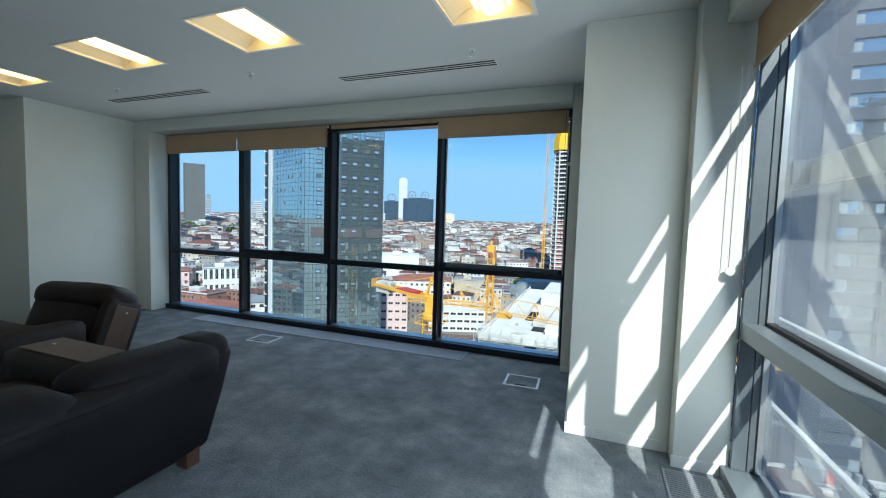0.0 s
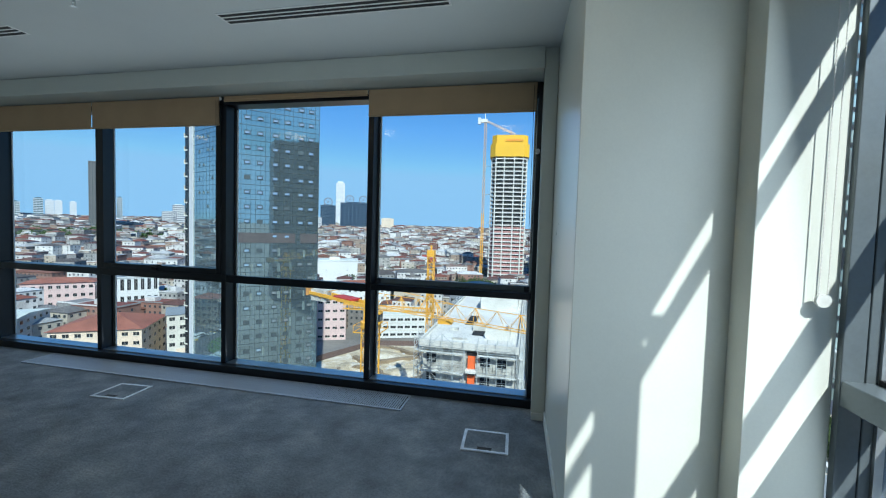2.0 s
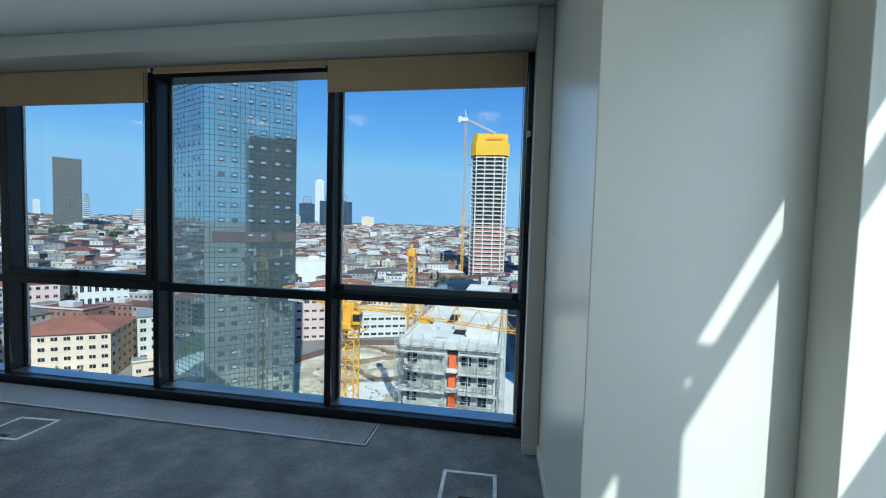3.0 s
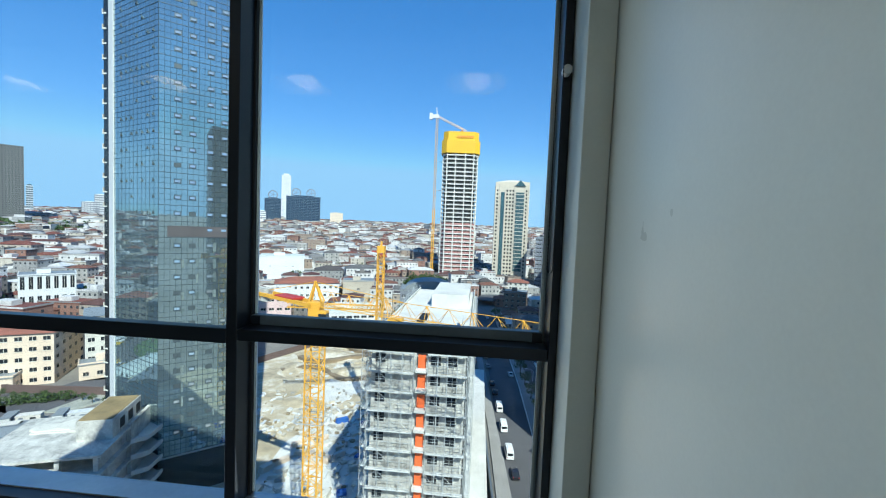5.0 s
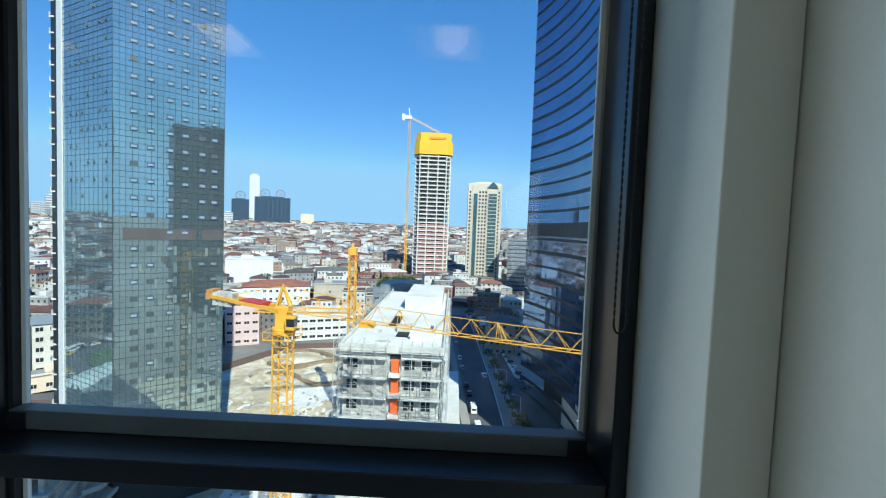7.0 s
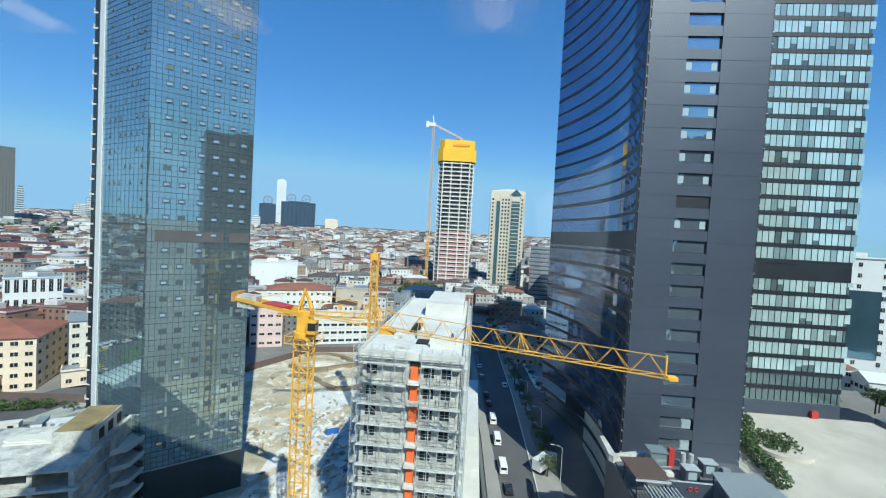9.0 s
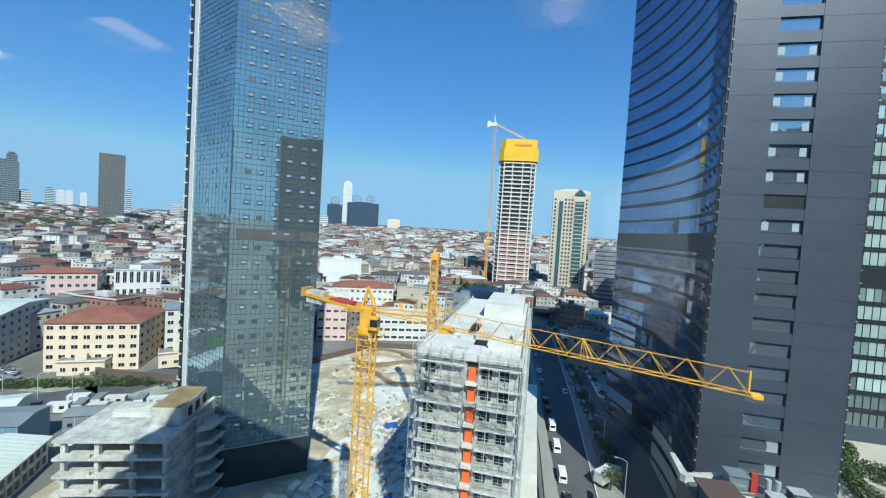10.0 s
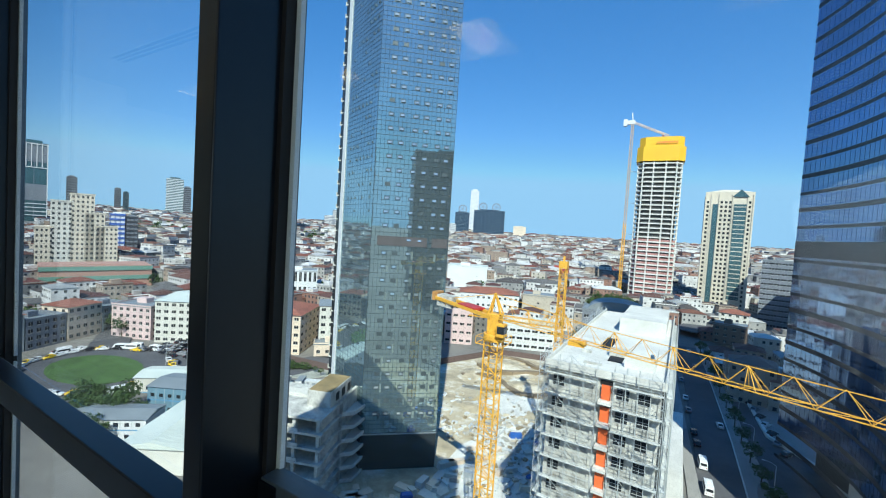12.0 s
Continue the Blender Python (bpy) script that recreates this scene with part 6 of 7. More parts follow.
# dug pits and heaps
for i, (x, y, r, h, mt) in enumerate([(-64, 168, 16, 2.4, SOIL), (-50, 150, 11, 1.8, SOIL), (-42, 172, 12, 2.2, SOIL), (-72, 150, 9, 1.6, SOIL), (-36, 128, 7, 1.0, SOIL), (-56, 122, 7, 1.0, SOIL), (-30, 150, 9, 2.0, SOIL)]):
    s = Shape()
    n, a = 22, random.Random(i)
    pts = [(0, 0, h)]
    for q, zz in ((0.3, 0.92), (0.6, 0.55), (0.85, 0.2), (1.0, -0.05)):
        pts += [(r * q * math.cos(6.2832 * j / n) * a.uniform(0.85, 1.1), 0.6 * r * q * math.sin(6.2832 * j / n) * a.uniform(0.85, 1.1), h * zz * a.uniform(0.8, 1.1)) for j in range(n)]
    fs = [(0, 1 + j, 1 + (j + 1) % n) for j in range(n)]
    for k in range(3):
        fs += [(1 + k * n + j, 1 + (k + 1) * n + j, 1 + (k + 1) * n + (j + 1) % n, 1 + k * n + (j + 1) % n) for j in range(n)]
    t = thing("earth_heap", "low heap of pale excavated earth", "earth heap", pose(x, y, G + 0.2, 0, 0, i * 33), "earth heaps")
    part("heap", s.add(pts, fs), mt, t, smooth=True)
for i in range(9):
    a = random.Random(i + 40)
    setting("site_patch", B((-60 + 4 * i, -57.5 + 4 * i + a.uniform(0, 2), 118 + a.uniform(0, 40), 122 + a.uniform(4, 44), G + 0.2, G + 0.256)), SOIL if i % 2 else surface("site_sand", (0.50, 0.38, 0.20), 0.95, var=0.2, scale=0.1, bump=0), "patch of sand on the building site", "ground")


def rubble():
    a, s = random.Random(91), Shape()
    for i in range(850):
        x, y = a.choice([(a.uniform(-62, -22), a.uniform(76, 104)), (a.gauss(-40, 9), a.gauss(108, 12)), (a.uniform(-70, -24), a.uniform(104, 176))])
        if x < -46 and y < 100:
            continue
        w, d, h, th = a.uniform(0.2, 1.3), a.uniform(0.15, 0.6), a.uniform(0.1, 0.7), a.uniform(0, 3.14)
        c, e = math.cos(th), math.sin(th)
        b = Shape().box(-w, w, -d, d, 0, h)
        s.add([(x + c * p[0] - e * p[1], y + e * p[0] + c * p[1], G + 0.24 + p[2]) for p in b.v], b.f)
    t = tagged(new("site_rubble"), "scattered pale rubble and boards on the building site", "rubble", kind="stuff")
    part("pieces", s, choice("rubble_pieces", [(0.66, 0.65, 0.6), (0.4, 0.38, 0.33), (0.55, 0.5, 0.4), (0.72, 0.72, 0.7), (0.3, 0.24, 0.15), (0.6, 0.62, 0.62)], 0.9), t)


rubble()
for y0, bow, h in ((146, 6, 1.3), (162, -5, 1.8), (176, 4, 1.5)):
    bank = Shape()
    pts = [(-74 + 5.2 * i, y0 + bow * math.sin(i * 0.9) + 0.4 * i, G + h / 2) for i in range(10)]
    for p, q in zip(pts, pts[1:]):
        bank.bar(p, q, 2.2, h)
    setting("earth_bank", bank, surface("bank_soil", (0.26, 0.20, 0.13), 0.95, var=0.35, scale=0.2, fine=1, bump=0.3), "dug earth bank across the building site", "ground")
setting("site_road", Shape().prism([(-157, 94), (-118, 104), (-112, 118), (-120, 121), (-127, 127), (-140, 112)], G - 0.2, G + 0.27), surface("gravel_ramp", (0.36, 0.37, 0.31), 0.95, var=0.25, scale=0.3, fine=2, bump=0.2), "pale gravel ramp inside the hoarding", "ground")

# terrace building at the tower's foot
def terrace():
    t = thing("terrace_building", "low building with a furnished roof terrace", "building", pose(0, 0, 0))
    part("body", Shape().prism([(25.6, 75), (25.2, 58), (40, 54), (48, 55), (48, 75)], G, -36.4), R_DARK, t, "dark clad walls")
    part("deck", Shape().prism([(26, 74.6), (25.7, 58.4), (40, 54.5), (47.6, 55.4), (47.6, 74.6)], -36.39, -36.2), surface("terrace_deck", (0.11, 0.115, 0.12), 0.85, var=0.2, scale=0.3, fine=3, bump=0), t, "grey paved terrace deck")
    part("stone_parapet", Shape().prism([(25.4, 78.8), (25.0, 72.0), (25.6, 71.4), (33, 74.2), (33, 75.0), (26.2, 72.6), (26.2, 78.8)], -36.39, -35.2), CONCRETE, t, "pale stone parapet")
    part("canopy", Shape().prism([(25.0, 67.0), (25.3, 61.2), (30.4, 61.8), (30.3, 67.6)], -33.1, -32.85), surface("brown_canopy", (0.10, 0.065, 0.05), 0.7, var=0.15, bump=0), t, "brown flat canopy")
    part("canopy_edge", B((25.3, 30.4, 61.2, 61.4, -33.4, -33.1)), STEEL, t)
    for x, y in ((25.6, 66.6), (25.7, 61.7), (30.0, 62.1), (29.9, 67.0)):
        part("post", B((x - 0.08, x + 0.08, y - 0.08, y + 0.08, -36.2, -33.1)), R_BAND, t)
    part("grey_canopy", Shape().prism([(38.2, 65.2), (37.0, 58.3), (45.9, 59.0), (45.4, 65.9)], -33.2, -33.0), ROOF_GREY, t, "grey sheet canopy")
    for x, y in ((38.4, 64.8), (37.4, 58.8), (45.4, 59.4), (45.0, 65.4)):
        part("post", B((x - 0.08, x + 0.08, y - 0.08, y + 0.08, -36.2, -33.2)), R_BAND, t)
    gl = facade_glass("terrace_glass", (0.3, 0.36, 0.38), 0.5, 0.1)
    part("glass_roof", B((31.2, 34.2, 70.2, 73.0, -33.4, -33.25)), gl, t, "small glazed roof")
    part("glass_box", B((31.4, 34.0, 70.4, 72.8, -36.2, -33.4)), gl, t)
    for i in range(9):
        part("pergola_beam", B((26.4 + 0.55 * i, 26.55 + 0.55 * i, 58.2, 61.0, -33.9, -33.7)), STEEL, t)
    for x, y in ((35.2, 66.6), (39.2, 69.0)):
        bx = part("cabinet", B((x, x + 2.2, y, y + 1.8, -36.2, -33.9)), R_DARK, t, "dark service cabinet", bevel=0.05)
        part("cabinet_top", B((x - 0.1, x + 2.3, y - 0.1, y + 1.9, -33.9, -33.75)), STEEL, bx)
        part("screen", B((x + 0.4, x + 1.7, y - 0.02, y, -35.4, -34.2)), LIGHT_PANEL, bx, "pale glowing-grey screen")
    part("screen_wall", B((31.2, 37.4, 63.0, 63.2, -36.2, -33.9)), R_DARK, t, "dark terrace screen wall")
    part("screen_cap", B((31.2, 37.4, 62.95, 63.25, -33.9, -33.8)), STEEL, t)
    for x in (34.0, 34.9):
        s = Shape()
        for i in range(12):
            a, b = 6.2832 * i / 12, 6.2832 * (i + 1) / 12
            s.tube((x + 0.3 * math.cos(a), 62.9, -34.8 + 0.3 * math.sin(a)), (x + 0.3 * math.cos(b), 62.9, -34.8 + 0.3 * math.sin(b)), 0.07, n=6)
        part("life_ring", s, RED, t, "red life ring")
    for i, (x, y) in enumerate([(32, 60), (34.2, 60.4), (31.6, 66), (33, 68.2), (41, 72), (43.5, 71)]):
        part("seat_block", B((x, x + 1.3, y, y + 1.0, -36.2, -35.5)), (OFFWHITE, FARW, GREYB)[i % 3], t, "terrace lounge seat", bevel=0.1)
    part("railing", Shape().bar((31, 69.0, -35.1), (39, 70.2, -35.1), 0.08).bar((31, 69.0, -35.6), (39, 70.2, -35.6), 0.05).bar((47.4, 74, -35.1), (47.4, 56, -35.1), 0.08), STEEL, t)
    for x, y in ((37.2, 71.6), (38.4, 71.4)):
        part("chimney", Shape().tube((x, y, -36.2), (x, y, -33.6), 0.4, n=14), STEEL, t)
    part("red_box", B((34.8, 35.7, 71.4, 72.2, -36.2, -33.0)), RED, t)


terrace()
truck = thing("box_truck", "white tilted tarpaulin roof of a parked lorry", "lorry", pose(20.3, 103.5, G + 0.5, 0, 0, 50))
part("cargo_box", B((-4, 2.2, -1.25, 1.25, 0.9, 3.6)), FARW, truck, bevel=0.06)
cabp = part("cab", B((2.35, 4.2, -1.2, 1.2, 0.6, 2.9)), FARW, truck, bevel=0.15)
part("windscreen", B((4.18, 4.23, -1.05, 1.05, 1.6, 2.6)), DARKWIN_AND_SHADE, cabp)
for x in (-3, -1.8, 3.2):
    for k in (-1, 1):
        part("wheel", Shape().tube((x, k * 0.95, 0.5), (x, k * 1.28, 0.5), 0.5, n=16), RUBBER, truck)


pb = thing("planter", "dark planter box with green shrubs beside the street", "planter", pose(21.2, 117, G + 0.5, 0, 0, 4))
part("box", B((-1.7, -1.5, -5, 5, 0, 2.4), (1.5, 1.7, -5, 5, 0, 2.4), (-1.5, 1.5, -5, -4.8, 0, 2.4), (-1.5, 1.5, 4.8, 5, 0, 2.4), (-1.5, 1.5, -4.8, 4.8, 0, 2.2)), FRAME_GREY, pb)
pl = Shape()
pr = random.Random(15)
for i in range(9):
    leaf_cloud(pl, (pr.uniform(-1, 1), -4.4 + 1.1 * i, 2.7), (0.9, 0.9, 0.6), 60, pr, 0.3)
part("shrubs", pl, HEDGE, pb, "bright green shrubs")


def street_lamp(x, y, turn):
    t = thing("street_lamp", "tall grey street lamp with curved arm", "street lamp", pose(x, y, G + 0.4, 0, 0, turn), "street lamps")
    part("pole", Shape().tube((0, 0, 0), (0, 0, 8.5), 0.11, 0.07), STEEL, t)
    part("arm", Shape().tube((0, 0, 8.5), (0.9, 0, 9.1), 0.05).tube((0.9, 0, 9.1), (2.2, 0, 9.25), 0.05), STEEL, t)
    part("head", B((2.0, 2.8, -0.15, 0.15, 9.18, 9.32)), STEEL, t, bevel=0.03)


for i in range(6):
    street_lamp(23.2 - 1.35 * i, 98 + 22 * i, 180)
for i in range(5):
    street_lamp(-132 - 9 * i, 92 - 3 * i, 30)


# ---- high-rises in the middle distance ----
def yellow_topped():
    t = thing("unfinished_tower", "tower shell under construction with yellow screens", "tower", pose(-24.9, 434, 0, 0, 0, 4))
    r = 18.6
    ring = [(r, -9), (r - 5, -14), (-r + 5, -14), (-r, -9), (-r, 9), (-r + 5, 14), (r - 5, 14), (r, 9)]
    # solid core painted dark for the shade inside the open floors
    part("core", Shape().prism([(x * 0.86, y * 0.86) for x, y in ring], -60, 74), surface("tower_core_shade", (0.10, 0.10, 0.095), 0.9, var=0.3, scale=0.1, bump=0), t, "solid dark core, shade of open floors in its colour")
    z, k = -52.0, 0
    pinks = surface("pink_blocks", (0.42, 0.22, 0.20), 0.9, var=0.2, scale=0.2, bump=0)
    while z < 76:
        part("floor_slab", Shape().prism(ring, z, z + 1.15), CONCRETE_PALE, t)
        if z < 6:
            part("infill_wall", Shape().prism([(x * 0.95, y * 0.95) for x, y in ring], z + 1.15, z + 3.0), pinks, t, "pinkish block infill")
        z += 4.25
        k += 1
    for x, y in [(r - 0.7, -8.6), (r - 5, -13.4), (5, -13.6), (-5, -13.6), (-r + 5, -13.4), (-r + 0.7, -8.6), (-r + 0.6, 0), (r - 0.6, 0)]:
        part("column", B((x - 0.6, x + 0.6, y - 0.6, y + 0.6, -57, 80)), CONCRETE_PALE, t)
    big = [(x * 1.07, y * 1.07) for x, y in ring]
    part("yellow_screen", Shape().prism(big, 78, 91), YELLOW_NET, t, "bright yellow safety screens")
    part("screen_top", Shape().prism([(x * 0.98, y * 0.98) for x, y in ring], 91.01, 100), YELLOW_NET, t, "bright yellow safety screens")
    marks = Shape()
    for i in range(9):
        marks.box(-4 + 1.9 * i, -4 + 1.9 * i + 1.2, -15.1, -15.0, 94, 95.4)
    part("lettering_bars", marks, ORANGE, t, "illegible lettering bars")
    part("red_mast", B((0, 1.2, -1, 1, 100, 107)), RED, t)
    c = thing("tower_crane", "slim climbing crane beside the unfinished tower", "crane", pose(-50.5, 428, 0))
    s = Shape()
    lattice(s, (0, 0, -55), (0, 0, 20), 2.2, 2.6, 0.5, 0.25)
    part("mast_lower", s, YELLOW, c)
    s2 = Shape()
    lattice(s2, (0, 0, 20), (0, 0, 116), 2.0, 2.6, 0.45, 0.22)
    part("mast_upper", s2, surface("dusty_crane", (0.5, 0.38, 0.28), 0.6, var=0.1, bump=0), c)
    s3 = Shape()
    lattice(s3, (0, 0, 117), (31, 4, 103), 1.4, 2.5, 0.35, 0.2)
    part("jib", s3, surface("pale_crane", (0.6, 0.5, 0.42), 0.6, var=0.1, bump=0), c)
    part("machinery", B((-7, 2, -1.5, 1.5, 115, 118.5), (-8, -5, -1.6, 1.6, 113.5, 120)), FARW, c)
    part("apex", Shape().bar((0, 0, 118), (-1, 0, 126), 0.8), FARW, c)
    for z in (10, 40, 70):
        part("wall_tie", Shape().bar((0, 0, z), (8, 4, z), 0.5), STEEL, c)


yellow_topped()


def stone_tower():
    t = thing("residential_tower", "cream stone tower with green glass bays", "tower", pose(30, 414, 0, 0, 0, -4))
    part("shaft", B((-16.5, 16.5, -11, 11, -60, 48)), STONE_T, t)
    part("dark_side", B((-17.0, -16.45, -9, 9, -57, 44)), GREYB, t)
    part("glass_bay", B((3.5, 11.5, -11.9, -11, -40, 38)), TEAL, t, "green glazed bay")
    part("glass_bay", B((-11, -7.5, -11.5, -11, -50, 38)), TEAL, t, "green glazed bay")
    ws = Shape()
    z = -55
    while z < 40:
        for x in (-14.5, -5, -2, 0.8, 13.5):
            ws.box(x - 0.8, x + 0.8, -11.12, -11, z, z + 1.9)
        for y in (-7, -3, 1, 5):
            ws.box(-17.1, -16.9, y - 0.8, y + 0.8, z, z + 1.9)
        z += 3.6
    part("windows", ws, DARKWIN_AND_SHADE, t)
    part("floor_lines", B(*[(3.4, 11.6, -12.0, -11.85, -40 + 3.6 * i, -39.4 + 3.6 * i) for i in range(22)]), STONE_T, t)
    part("crown", Shape().hip(-15, 15, -10, 10, 48, 3, 0.5), STONE_T, t)
    part("gable", Shape().add([(2, -12, 44), (13, -12, 44), (7.5, -12, 50), (2, -8, 44), (13, -8, 44), (7.5, -8, 50)], [(0, 1, 2), (5, 4, 3), (0, 2, 5, 3), (1, 4, 5, 2)]), TEAL, t)
    part("pilaster", B(*[(x - 0.5, x + 0.5, -11.7, -11.0, -57, 46) for x in (-16, -12, -6.6, 2.6, 12.4, 16)]), STONE_T, t)


stone_tower()


FAR_LINE = surface("far_line", (0.52, 0.55, 0.58), 0.7, var=0.08, scale=0.03, bump=0)


def far_tower(name, label, ax, ay, bx, by, top, base, wall, line, depth=26, rows=14, cols=6, kind="grid"):
    t = thing(name, label, "tower", facing(ax, ay, bx, by, base))
    w, h = math.hypot(bx - ax, by - ay), top - base
    part("shaft", B((0, w, 0, depth, -60, h)), wall, t)
    if kind == "windows":
        wn_ = Shape()
        for i in range(rows):
            for j in range(cols):
                wn_.box(w * (j + 0.28) / cols, w * (j + 0.72) / cols, -0.12, 0.02, h * (i + 0.3) / rows, h * (i + 0.75) / rows)
        part("windows", wn_, WIN_STRIP, t)
        part("parapet", B((-0.3, w + 0.3, -0.3, depth, h, h + 1.0)), wall, t)
        return t
    s = Shape()
    for i in range(rows):
        z = h * (i + 0.5) / rows
        s.box(-0.3, w + 0.3, -0.6, 0, z, z + h / rows * 0.42)
    if kind == "grid":
        for i in range(cols + 1):
            s.box(w * i / cols - w * 0.012, w * i / cols + w * 0.012, -0.7, 0, 0, h)
    part("facade_lines", s, line, t)
    part("roof_plant", B((w * 0.2, w * 0.8, depth * 0.2, depth * 0.7, h, h + h * 0.035)), wall, t)
    return t


far_tower("high_rise", "pale banded tower with tapered shape on the skyline", -1449, 679, -1428, 722, 117, -40, TEAL, FARW, rows=30, kind="bands")
far_tower("high_rise", "dark glass tower on the skyline", -1430, 722, -1420, 742, 92, -40, GREYB, BROWN_T, rows=20)
far_tower("high_rise", "slim grey tower on the skyline", -1697, 855, -1690, 868, 79, -40, GREYB, BROWN_T, rows=18)
far_tower("high_rise", "dark teal office tower on the skyline", -1396, 781, -1374, 820, 118, -32, TEAL, GREYB, rows=26)
far_tower("high_rise", "dark teal crown block of tower", -1388, 800, -1378, 818, 138, -32, BROWN_T, GREYB, rows=26)
far_tower("high_rise", "sloping teal tower wing on the skyline", -1373, 824, -1366, 842, 44, -32, TEAL, FARW, rows=12)
for ax, ay, bx, by, top, wl in ((-1601, 1024, -1588, 1043, 66, TEAL), (-1585, 1047, -1574, 1065, 61, FARW), (-1573, 1066, -1562, 1082, 61, FARW), (-1551, 1097, -1541, 1111, 59, FARW), (-1604, 1030, -1575, 1062, 10, CREAM), (-1165, 945, -1157, 955, 66, TEAL)):
    far_tower("high_rise", "distant residential tower on the skyline", ax, ay, bx, by, top, -25, wl, FAR_LINE, rows=16, cols=3)
far_tower("high_rise", "dark grey gridded tower on the skyline", -882, 657, -856, 691, 119, -20, surface("tower_grid", (0.13, 0.135, 0.13), 0.6, var=0.1, bump=0), BROWN_T, depth=28, rows=34, cols=10, kind="windows")
far_tower("high_rise", "white building cluster on a hill", -1022, 957, -998, 982, 30, -5, FARW, GREYB, rows=7)
far_tower("high_rise", "white building cluster on a hill", -1004, 975, -984, 996, 50, -5, FARW, GREYB, rows=9)
far_tower("high_rise", "slender white skyscraper behind the twin blocks", -817, 1604, -785, 1620, 188, 0, FARW, FAR_LINE, rows=34, cols=4)
TEAL_LINE = surface("teal_line", (0.07, 0.11, 0.15), 0.3, var=0.1, scale=0.05, bump=0)
for ax, ay, bx, by, top in ((-727, 1312, -682, 1336, 76), (-666, 1344, -566, 1389, 88)):
    tw = far_tower("twin_tower", "dark blue glass block with rings on roof", ax, ay, bx, by, top, -3, BLUE_B, TEAL_LINE, rows=16, cols=8)
    w = math.hypot(bx - ax, by - ay)
    for c in ((0.5,) if w < 70 else (0.28, 0.72)):
        s = Shape()
        for i in range(20):
            a, b = 6.2832 * i / 20, 6.2832 * (i + 1) / 20
            s.bar((w * c + 14 * math.cos(a), 6, top + 3 + 12 + 14 * math.sin(a)), (w * c + 14 * math.cos(b), 6, top + 3 + 12 + 14 * math.sin(b)), 3)
            if i % 4 == 0:
                s.bar((w * c, 6, top + 15), (w * c + 14 * math.cos(a), 6, top + 15 + 14 * math.sin(a)), 1.5)
        part("roof_ring", s, GREYB, tw, "open steel roof ring")
far_tower("high_rise", "cream block on the horizon", -533, 1402, -492, 1417, 36, -5, CREAM, STONE_T, rows=7, cols=4)
far_tower("high_rise", "white grooved block beside the twin blocks", -745, 1300, -722, 1312, 32, -10, FARW, GREYB, rows=6, cols=4)
far_tower("high_rise", "small dark twin tower on the horizon", -176, 1260, -158, 1262, 8, -20, GREYB, BROWN_T, rows=6, cols=2)
far_tower("high_rise", "small dark twin tower on the horizon", -150, 1262, -138, 1263, 6, -20, GREYB, BROWN_T, rows=6, cols=2)
tl = far_tower("high_rise", "tall tower with white frame lines", -876, 207, -869, 236, 99, -20, TEAL, GREYB, depth=30, rows=2, cols=2)
w = math.hypot(7, 29)
part("white_frame", B(*[(w * i / 5 - 0.6, w * i / 5 + 0.6, -1.2, -0.7, (82 if 0 < i < 5 else 0), 118) for i in range(6)], *[(0, w, -1.2, -0.7, z, z + 1.3) for z in (116, 80, 24, 18, 12, 6)]), FARW, tl, "white frame lines")
far_tower("high_rise", "grey tower on the skyline", -1438, 429, -1432, 450, 86, -20, GREYB, BROWN_T, rows=16)
far_tower("high_rise", "slim grey tower on the skyline", -1500, 560, -1494, 574, 70, -20, GREYB, BROWN_T, rows=16)
far_tower("high_rise", "slim grey tower on the skyline", -1440, 560, -1436, 572, 58, -20, TEAL, BROWN_T, rows=14)
for i, (u0, u1, top) in enumerate([(0.0, 0.22, -14), (0.18, 0.45, 6), (0.42, 0.72, 12), (0.60, 0.86, -2), (0.74, 1.04, -12)]):
    ax, ay, bx, by = -404 + 12 * u0, 103 + 44 * u0, -404 + 12 * u1, 103 + 44 * u1
    far_tower("stepped_block", "cream stepped apartment complex with blue panels", ax, ay, bx, by, top, -42, STONE_T if i != 1 else OFFWHITE, GREYB, depth=22, rows=max(5, int((top + 42) / 3.6)), cols=max(4, int(46 * (u1 - u0) / 2.6)), kind="windows")
far_tower("office_building", "blue and white office block", -489, 179, -485, 190, -1, -38, FARW, surface("blue_clad", (0.05, 0.12, 0.4), 0.5, var=0.1, bump=0), rows=8, cols=3)
far_tower("office_building", "dark office block beside a white one", -485, 191, -482, 200, -3, -38, GREYB, BROWN_T, rows=8, cols=3)
far_tower("warehouse", "long hall with green roof", -352, 92, -338, 150, -37, -50, surface("brick_hall", (0.42, 0.25, 0.2), 0.9, var=0.1, bump=0), surface("green_roof", (0.16, 0.3, 0.24), 0.7, var=0.1, bump=0), depth=30, rows=2, cols=2, kind="bands")


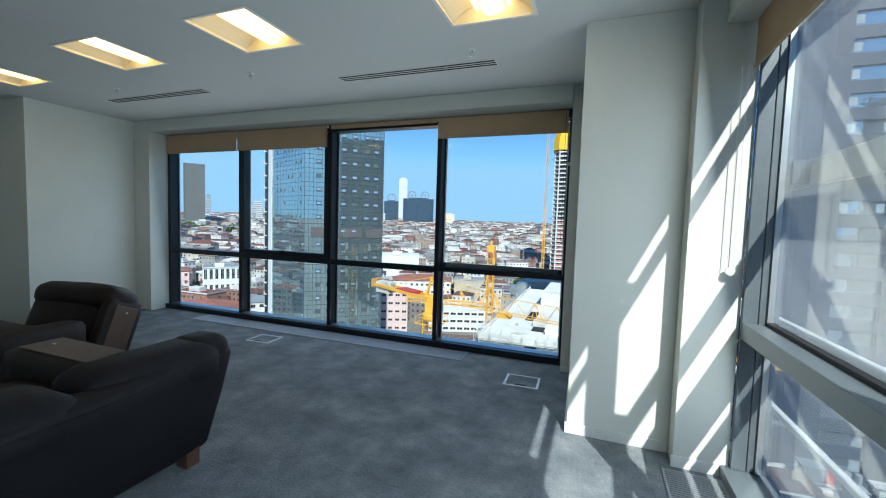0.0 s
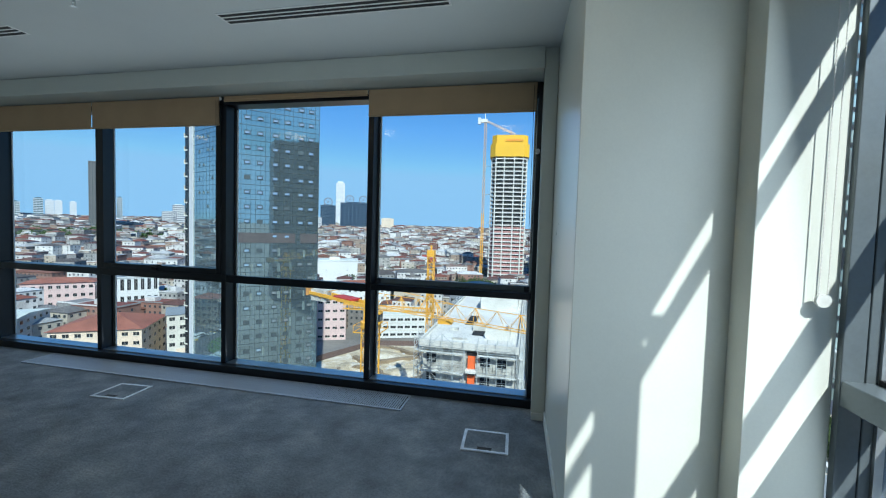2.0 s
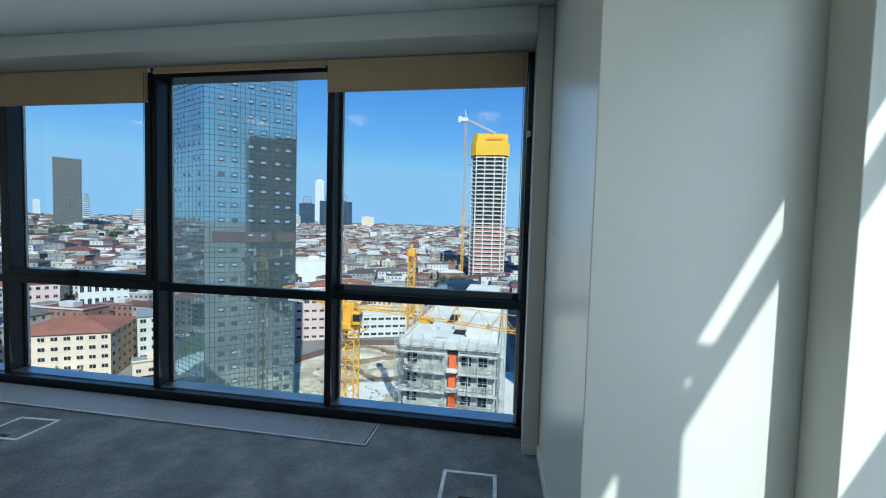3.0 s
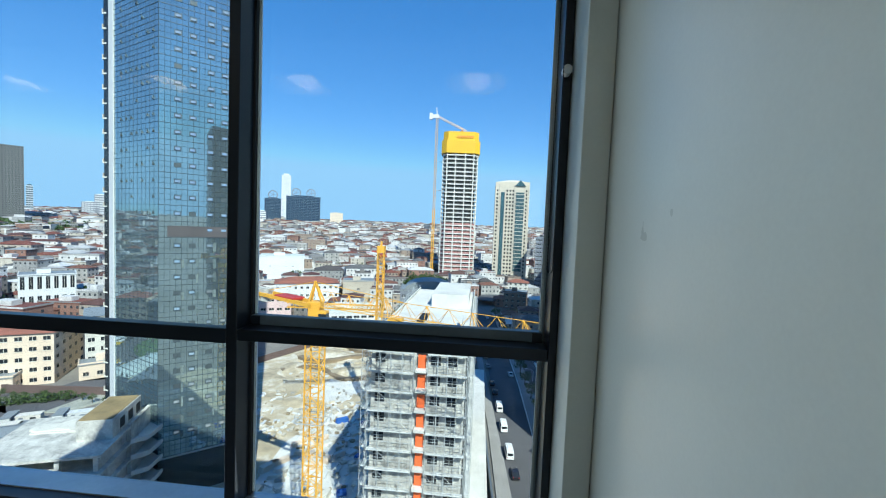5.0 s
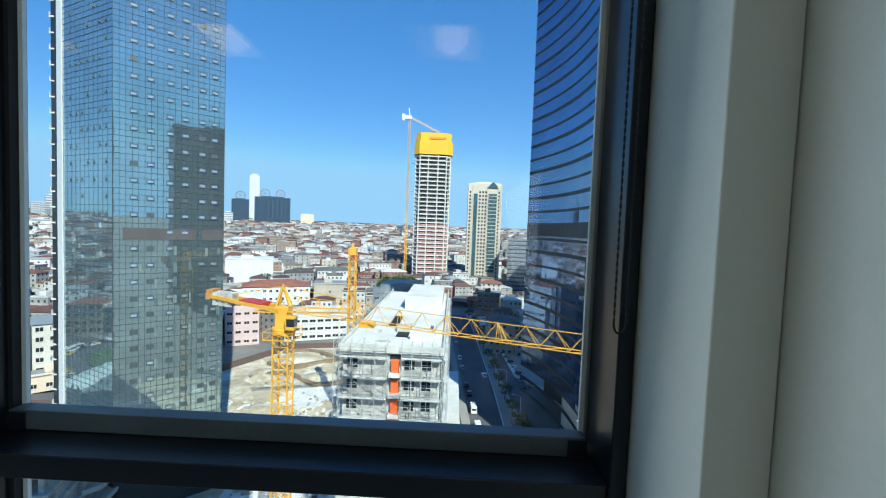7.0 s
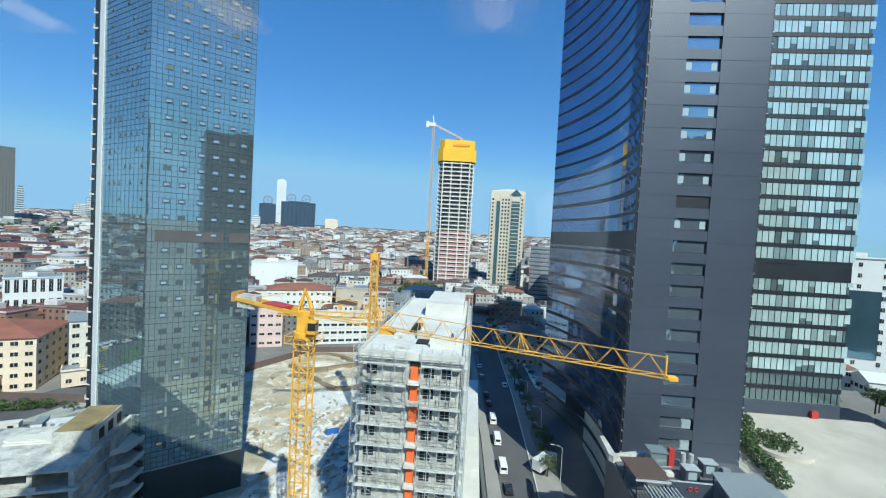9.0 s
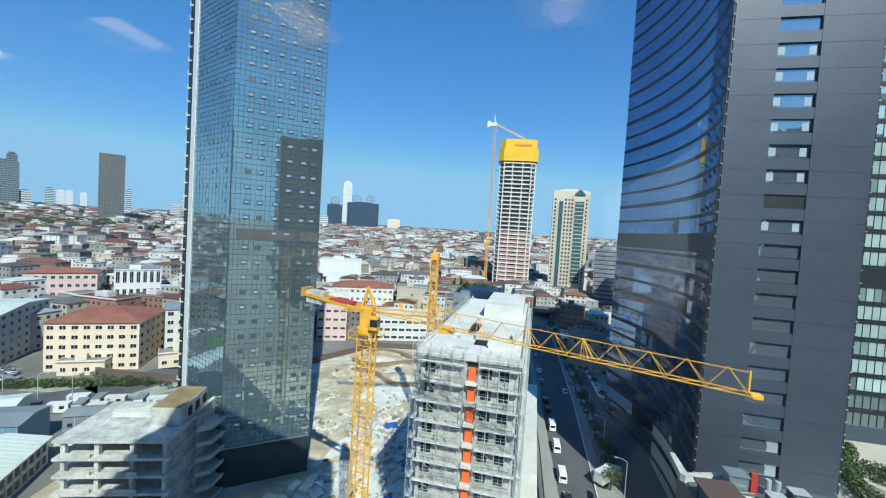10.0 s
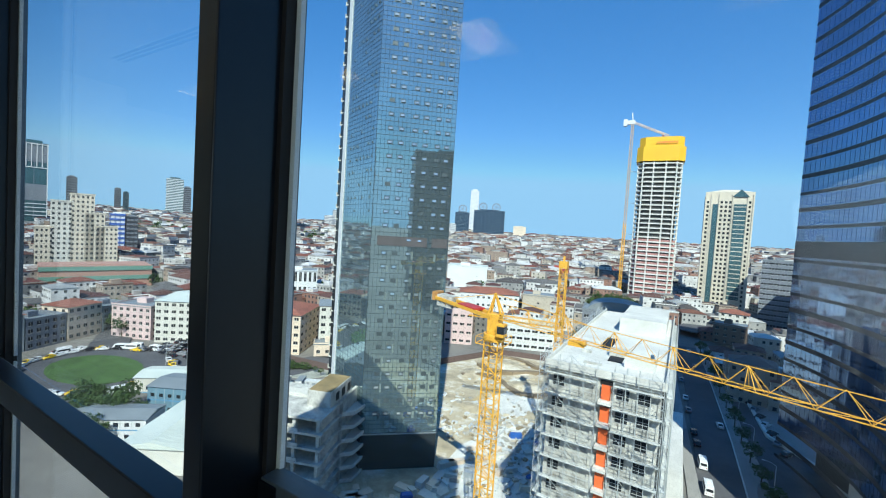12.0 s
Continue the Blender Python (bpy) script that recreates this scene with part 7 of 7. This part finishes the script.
# ---- the town: thousands of small houses ----
def town():
    rnd = random.Random(11)
    walls, roofs, wins = Shape(), Shape(), Shape()
    cells = 0
    keep = [(-182, 64, 44), (-224, 60, 36), (-160, 112, 34), (-196, 96, 28), (-218, 88, 18), (-132, 138, 24), (-248, 205, 26), (-274, 186, 28), (-96, 188, 20), (-68, 205, 30), (-116, 268, 34), (-176, 350, 34), (-84, 282, 20), (-130, 506, 24), (-24, 214, 30), (-24, 434, 34), (30, 414, 32), (60, 370, 26), (74, 335, 24), (30, 330, 22), (26, 282, 22), (-46, 335, 26), (-236, 98, 20), (-404, 120, 36), (-345, 120, 40), (-487, 190, 20), (-40, 240, 34), (154, 164, 24), (128, 156, 14), (140, 140, 24), (-66, 84, 26), (60, 110, 70), (-868, 675, 30)]
    r = 128.0
    while r < 3600:
        step = 12.2 + r * 0.0054
        n = int(2.9 * r / step)
        for i in range(n):
            a = -0.62 + 2.9 * (i + rnd.uniform(-0.25, 0.25)) / n
            rr_ = r + rnd.uniform(-0.3, 0.3) * step
            x, y = -rr_ * math.sin(a), rr_ * math.cos(a)
            if y < 20 or (-168 < x < 34 and y < 104) or (-128 < x < 34 and y < 132) or (-110 < x < 34 and y < 196) or (x > 24 and x < 110 and y < 160) or (abs(x - 7 + (y - 200) * 0.06) < 16 and y < 330):
                continue
            if any((x - kx) ** 2 + (y - ky) ** 2 < kr * kr for kx, ky, kr in keep) or rnd.random() < 0.06:
                continue
            w, d = step * rnd.uniform(0.38, 0.55), step * rnd.uniform(0.36, 0.54)
            big = rnd.random() < 0.17
            if big:
                w, d = w * rnd.uniform(1.4, 2.3), d * rnd.uniform(0.9, 1.3)
            h = rnd.choice([5.0, 6.5, 8.0, 9.5, 9.5, 12.5, 15.5]) * (0.85 + 0.3 * rnd.random())
            if r > 900:
                h *= 1.15
            z = land(x, y)
            th = 0.5 * noise.noise(Vector((x / 260, y / 260, 1.7))) + 0.25 + rnd.uniform(-0.06, 0.06)
            c, s_ = math.cos(th), math.sin(th)

            def tr(p):
                return (x + c * p[0] - s_ * p[1], y + s_ * p[0] + c * p[1], z + p[2])
            b = Shape().box(-w, w, -d, d, -4, h)
            walls.add([tr(p) for p in b.v], b.f)
            if rnd.random() < (0.4 if big else 0.7):
                b = Shape().hip(-w, w, -d, d, h, min(w, d) * rnd.uniform(0.22, 0.42), 0.4)
            else:
                b = Shape().box(-w - 0.2, w + 0.2, -d - 0.2, d + 0.2, h, h + 0.4)
                pb = Shape().box(-w - 0.2, w + 0.2, -d - 0.2, -d, h + 0.4, h + 1.1).box(w, w + 0.2, -d, d, h + 0.4, h + 1.1)
                walls.add([tr(p) for p in pb.v], pb.f)
                if rnd.random() < 0.6:
                    hb = Shape().box(-w * 0.4, w * 0.2, -d * 0.3, d * 0.4, h + 0.4, h + 2.6)
                    walls.add([tr(p) for p in hb.v], hb.f)
            roofs.add([tr(p) for p in b.v], b.f)
            if r < 900:
                fl = max(2, int(h / 3.1))
                for side in (0, 1, 2):
                    L = w if side == 0 else d
                    k = max(2, int(2 * L / (2.8 if r < 420 else 4.2)))
                    for f in range(fl):
                        z0 = h / fl * f + 1.0
                        for q in range(k):
                            if rnd.random() < 0.15:
                                continue
                            u = -L + 2 * L * (q + 0.5) / k
                            if side == 0:
                                p4 = [(u - 0.6, -d - 0.05, z0), (u + 0.6, -d - 0.05, z0), (u + 0.6, -d - 0.05, z0 + 1.35), (u - 0.6, -d - 0.05, z0 + 1.35)]
                            else:
                                sx = w + 0.05 if side == 1 else -w - 0.05
                                p4 = [(sx, u - 0.6, z0), (sx, u + 0.6, z0), (sx, u + 0.6, z0 + 1.35), (sx, u - 0.6, z0 + 1.35)]
                            wins.add([tr(p) for p in p4], [(0, 1, 2, 3)])
            cells += 1
        r += step * 1.02
    t = tagged(new("town_houses"), "dense town of small houses with red roofs", "houses", kind="stuff")
    part("walls", walls, CITY_WALL, t)
    part("roofs", roofs, CITY_ROOF, t, "red tiled and grey roofs")
    part("windows", wins, WIN_STRIP, t)


town()


def far_trees():
    rnd = random.Random(31)
    s = Shape()
    for i in range(900):
        a, r = rnd.uniform(-0.5, 2.1), rnd.uniform(240, 1500)
        x, y = -r * math.sin(a), r * math.cos(a)
        if y < 30 or (-100 < x < 100 and y < 200):
            continue
        h = rnd.uniform(5, 9)
        for k in range(3):
            leaf_cloud(s, (x + rnd.uniform(-3, 3), y + rnd.uniform(-3, 3), land(x, y) + h * rnd.uniform(0.5, 0.9)), (h * 0.4, h * 0.4, h * 0.4), 16, rnd, h * 0.16)
    for i in range(200):
        a, r = rnd.uniform(0.78, 1.2), rnd.uniform(820, 1000)
        x, y = -r * math.sin(a), r * math.cos(a)
        h = rnd.uniform(9, 15)
        for k in range(3):
            leaf_cloud(s, (x + rnd.uniform(-6, 6), y + rnd.uniform(-6, 6), land(x, y) + 1 + h * rnd.uniform(0.5, 0.9)), (h * 0.5, h * 0.5, h * 0.4), 14, rnd, h * 0.2)
    t = tagged(new("town_trees"), "scattered dark green trees between houses", "trees", kind="stuff")
    part("leaves", s, LEAF, t)


far_trees()

# ---- a neighbouring high-rise across the plaza, mirrored in the glass tower ----
def neighbour():
    t = thing("high_rise", "dark neighbouring high-rise mirrored in the glass tower", "tower", facing(117, -82, 188, -20))
    part("shaft", B((0, 94, -30, 0, 0, 123)), R_DARK, t)
    for k in range(28):
        part("window_band", B((0.5, 93.5, -0.01, 0.06, 4 + 4.2 * k, 6.2 + 4.2 * k)), WIN_STRIP, t)
    part("roof_plant", B((20, 60, -22, -8, 123, 126)), R_BAND, t)


neighbour()

# ---- the rest of our own building, which shades the ground outside ----
own = tagged(new("wall_own_building"), "facade of the high-rise around the room", "building", kind="structure")
part("storeys_below", B((-28, 1.33, -30, 0.16, G, -0.27)), R_DARK, own)
part("storeys_above", B((-28, 1.33, -30, 0.16, H + 0.47, 40)), R_DARK, own)
part("side_wing", B((-28, -9.0, -30, 0.16, -0.27, H + 0.47)), R_DARK, own)
part("rear_storey", B((-9.0, 1.33, -30, -12.22, -0.27, H + 0.47)), R_DARK, own)
part("outer_skin", B((-9.0, -7.61, -12.2, 0.16, -0.26, H + 0.46)), R_DARK, own)
for k in range(26):
    z = G + 1.5 + 3.6 * k
    if not -1.2 < z < H + 0.6:
        part("floor_band", B((-28, 1.3, 0.165, 0.24, z, z + 0.45)), ALU, own, "pale metal floor band")
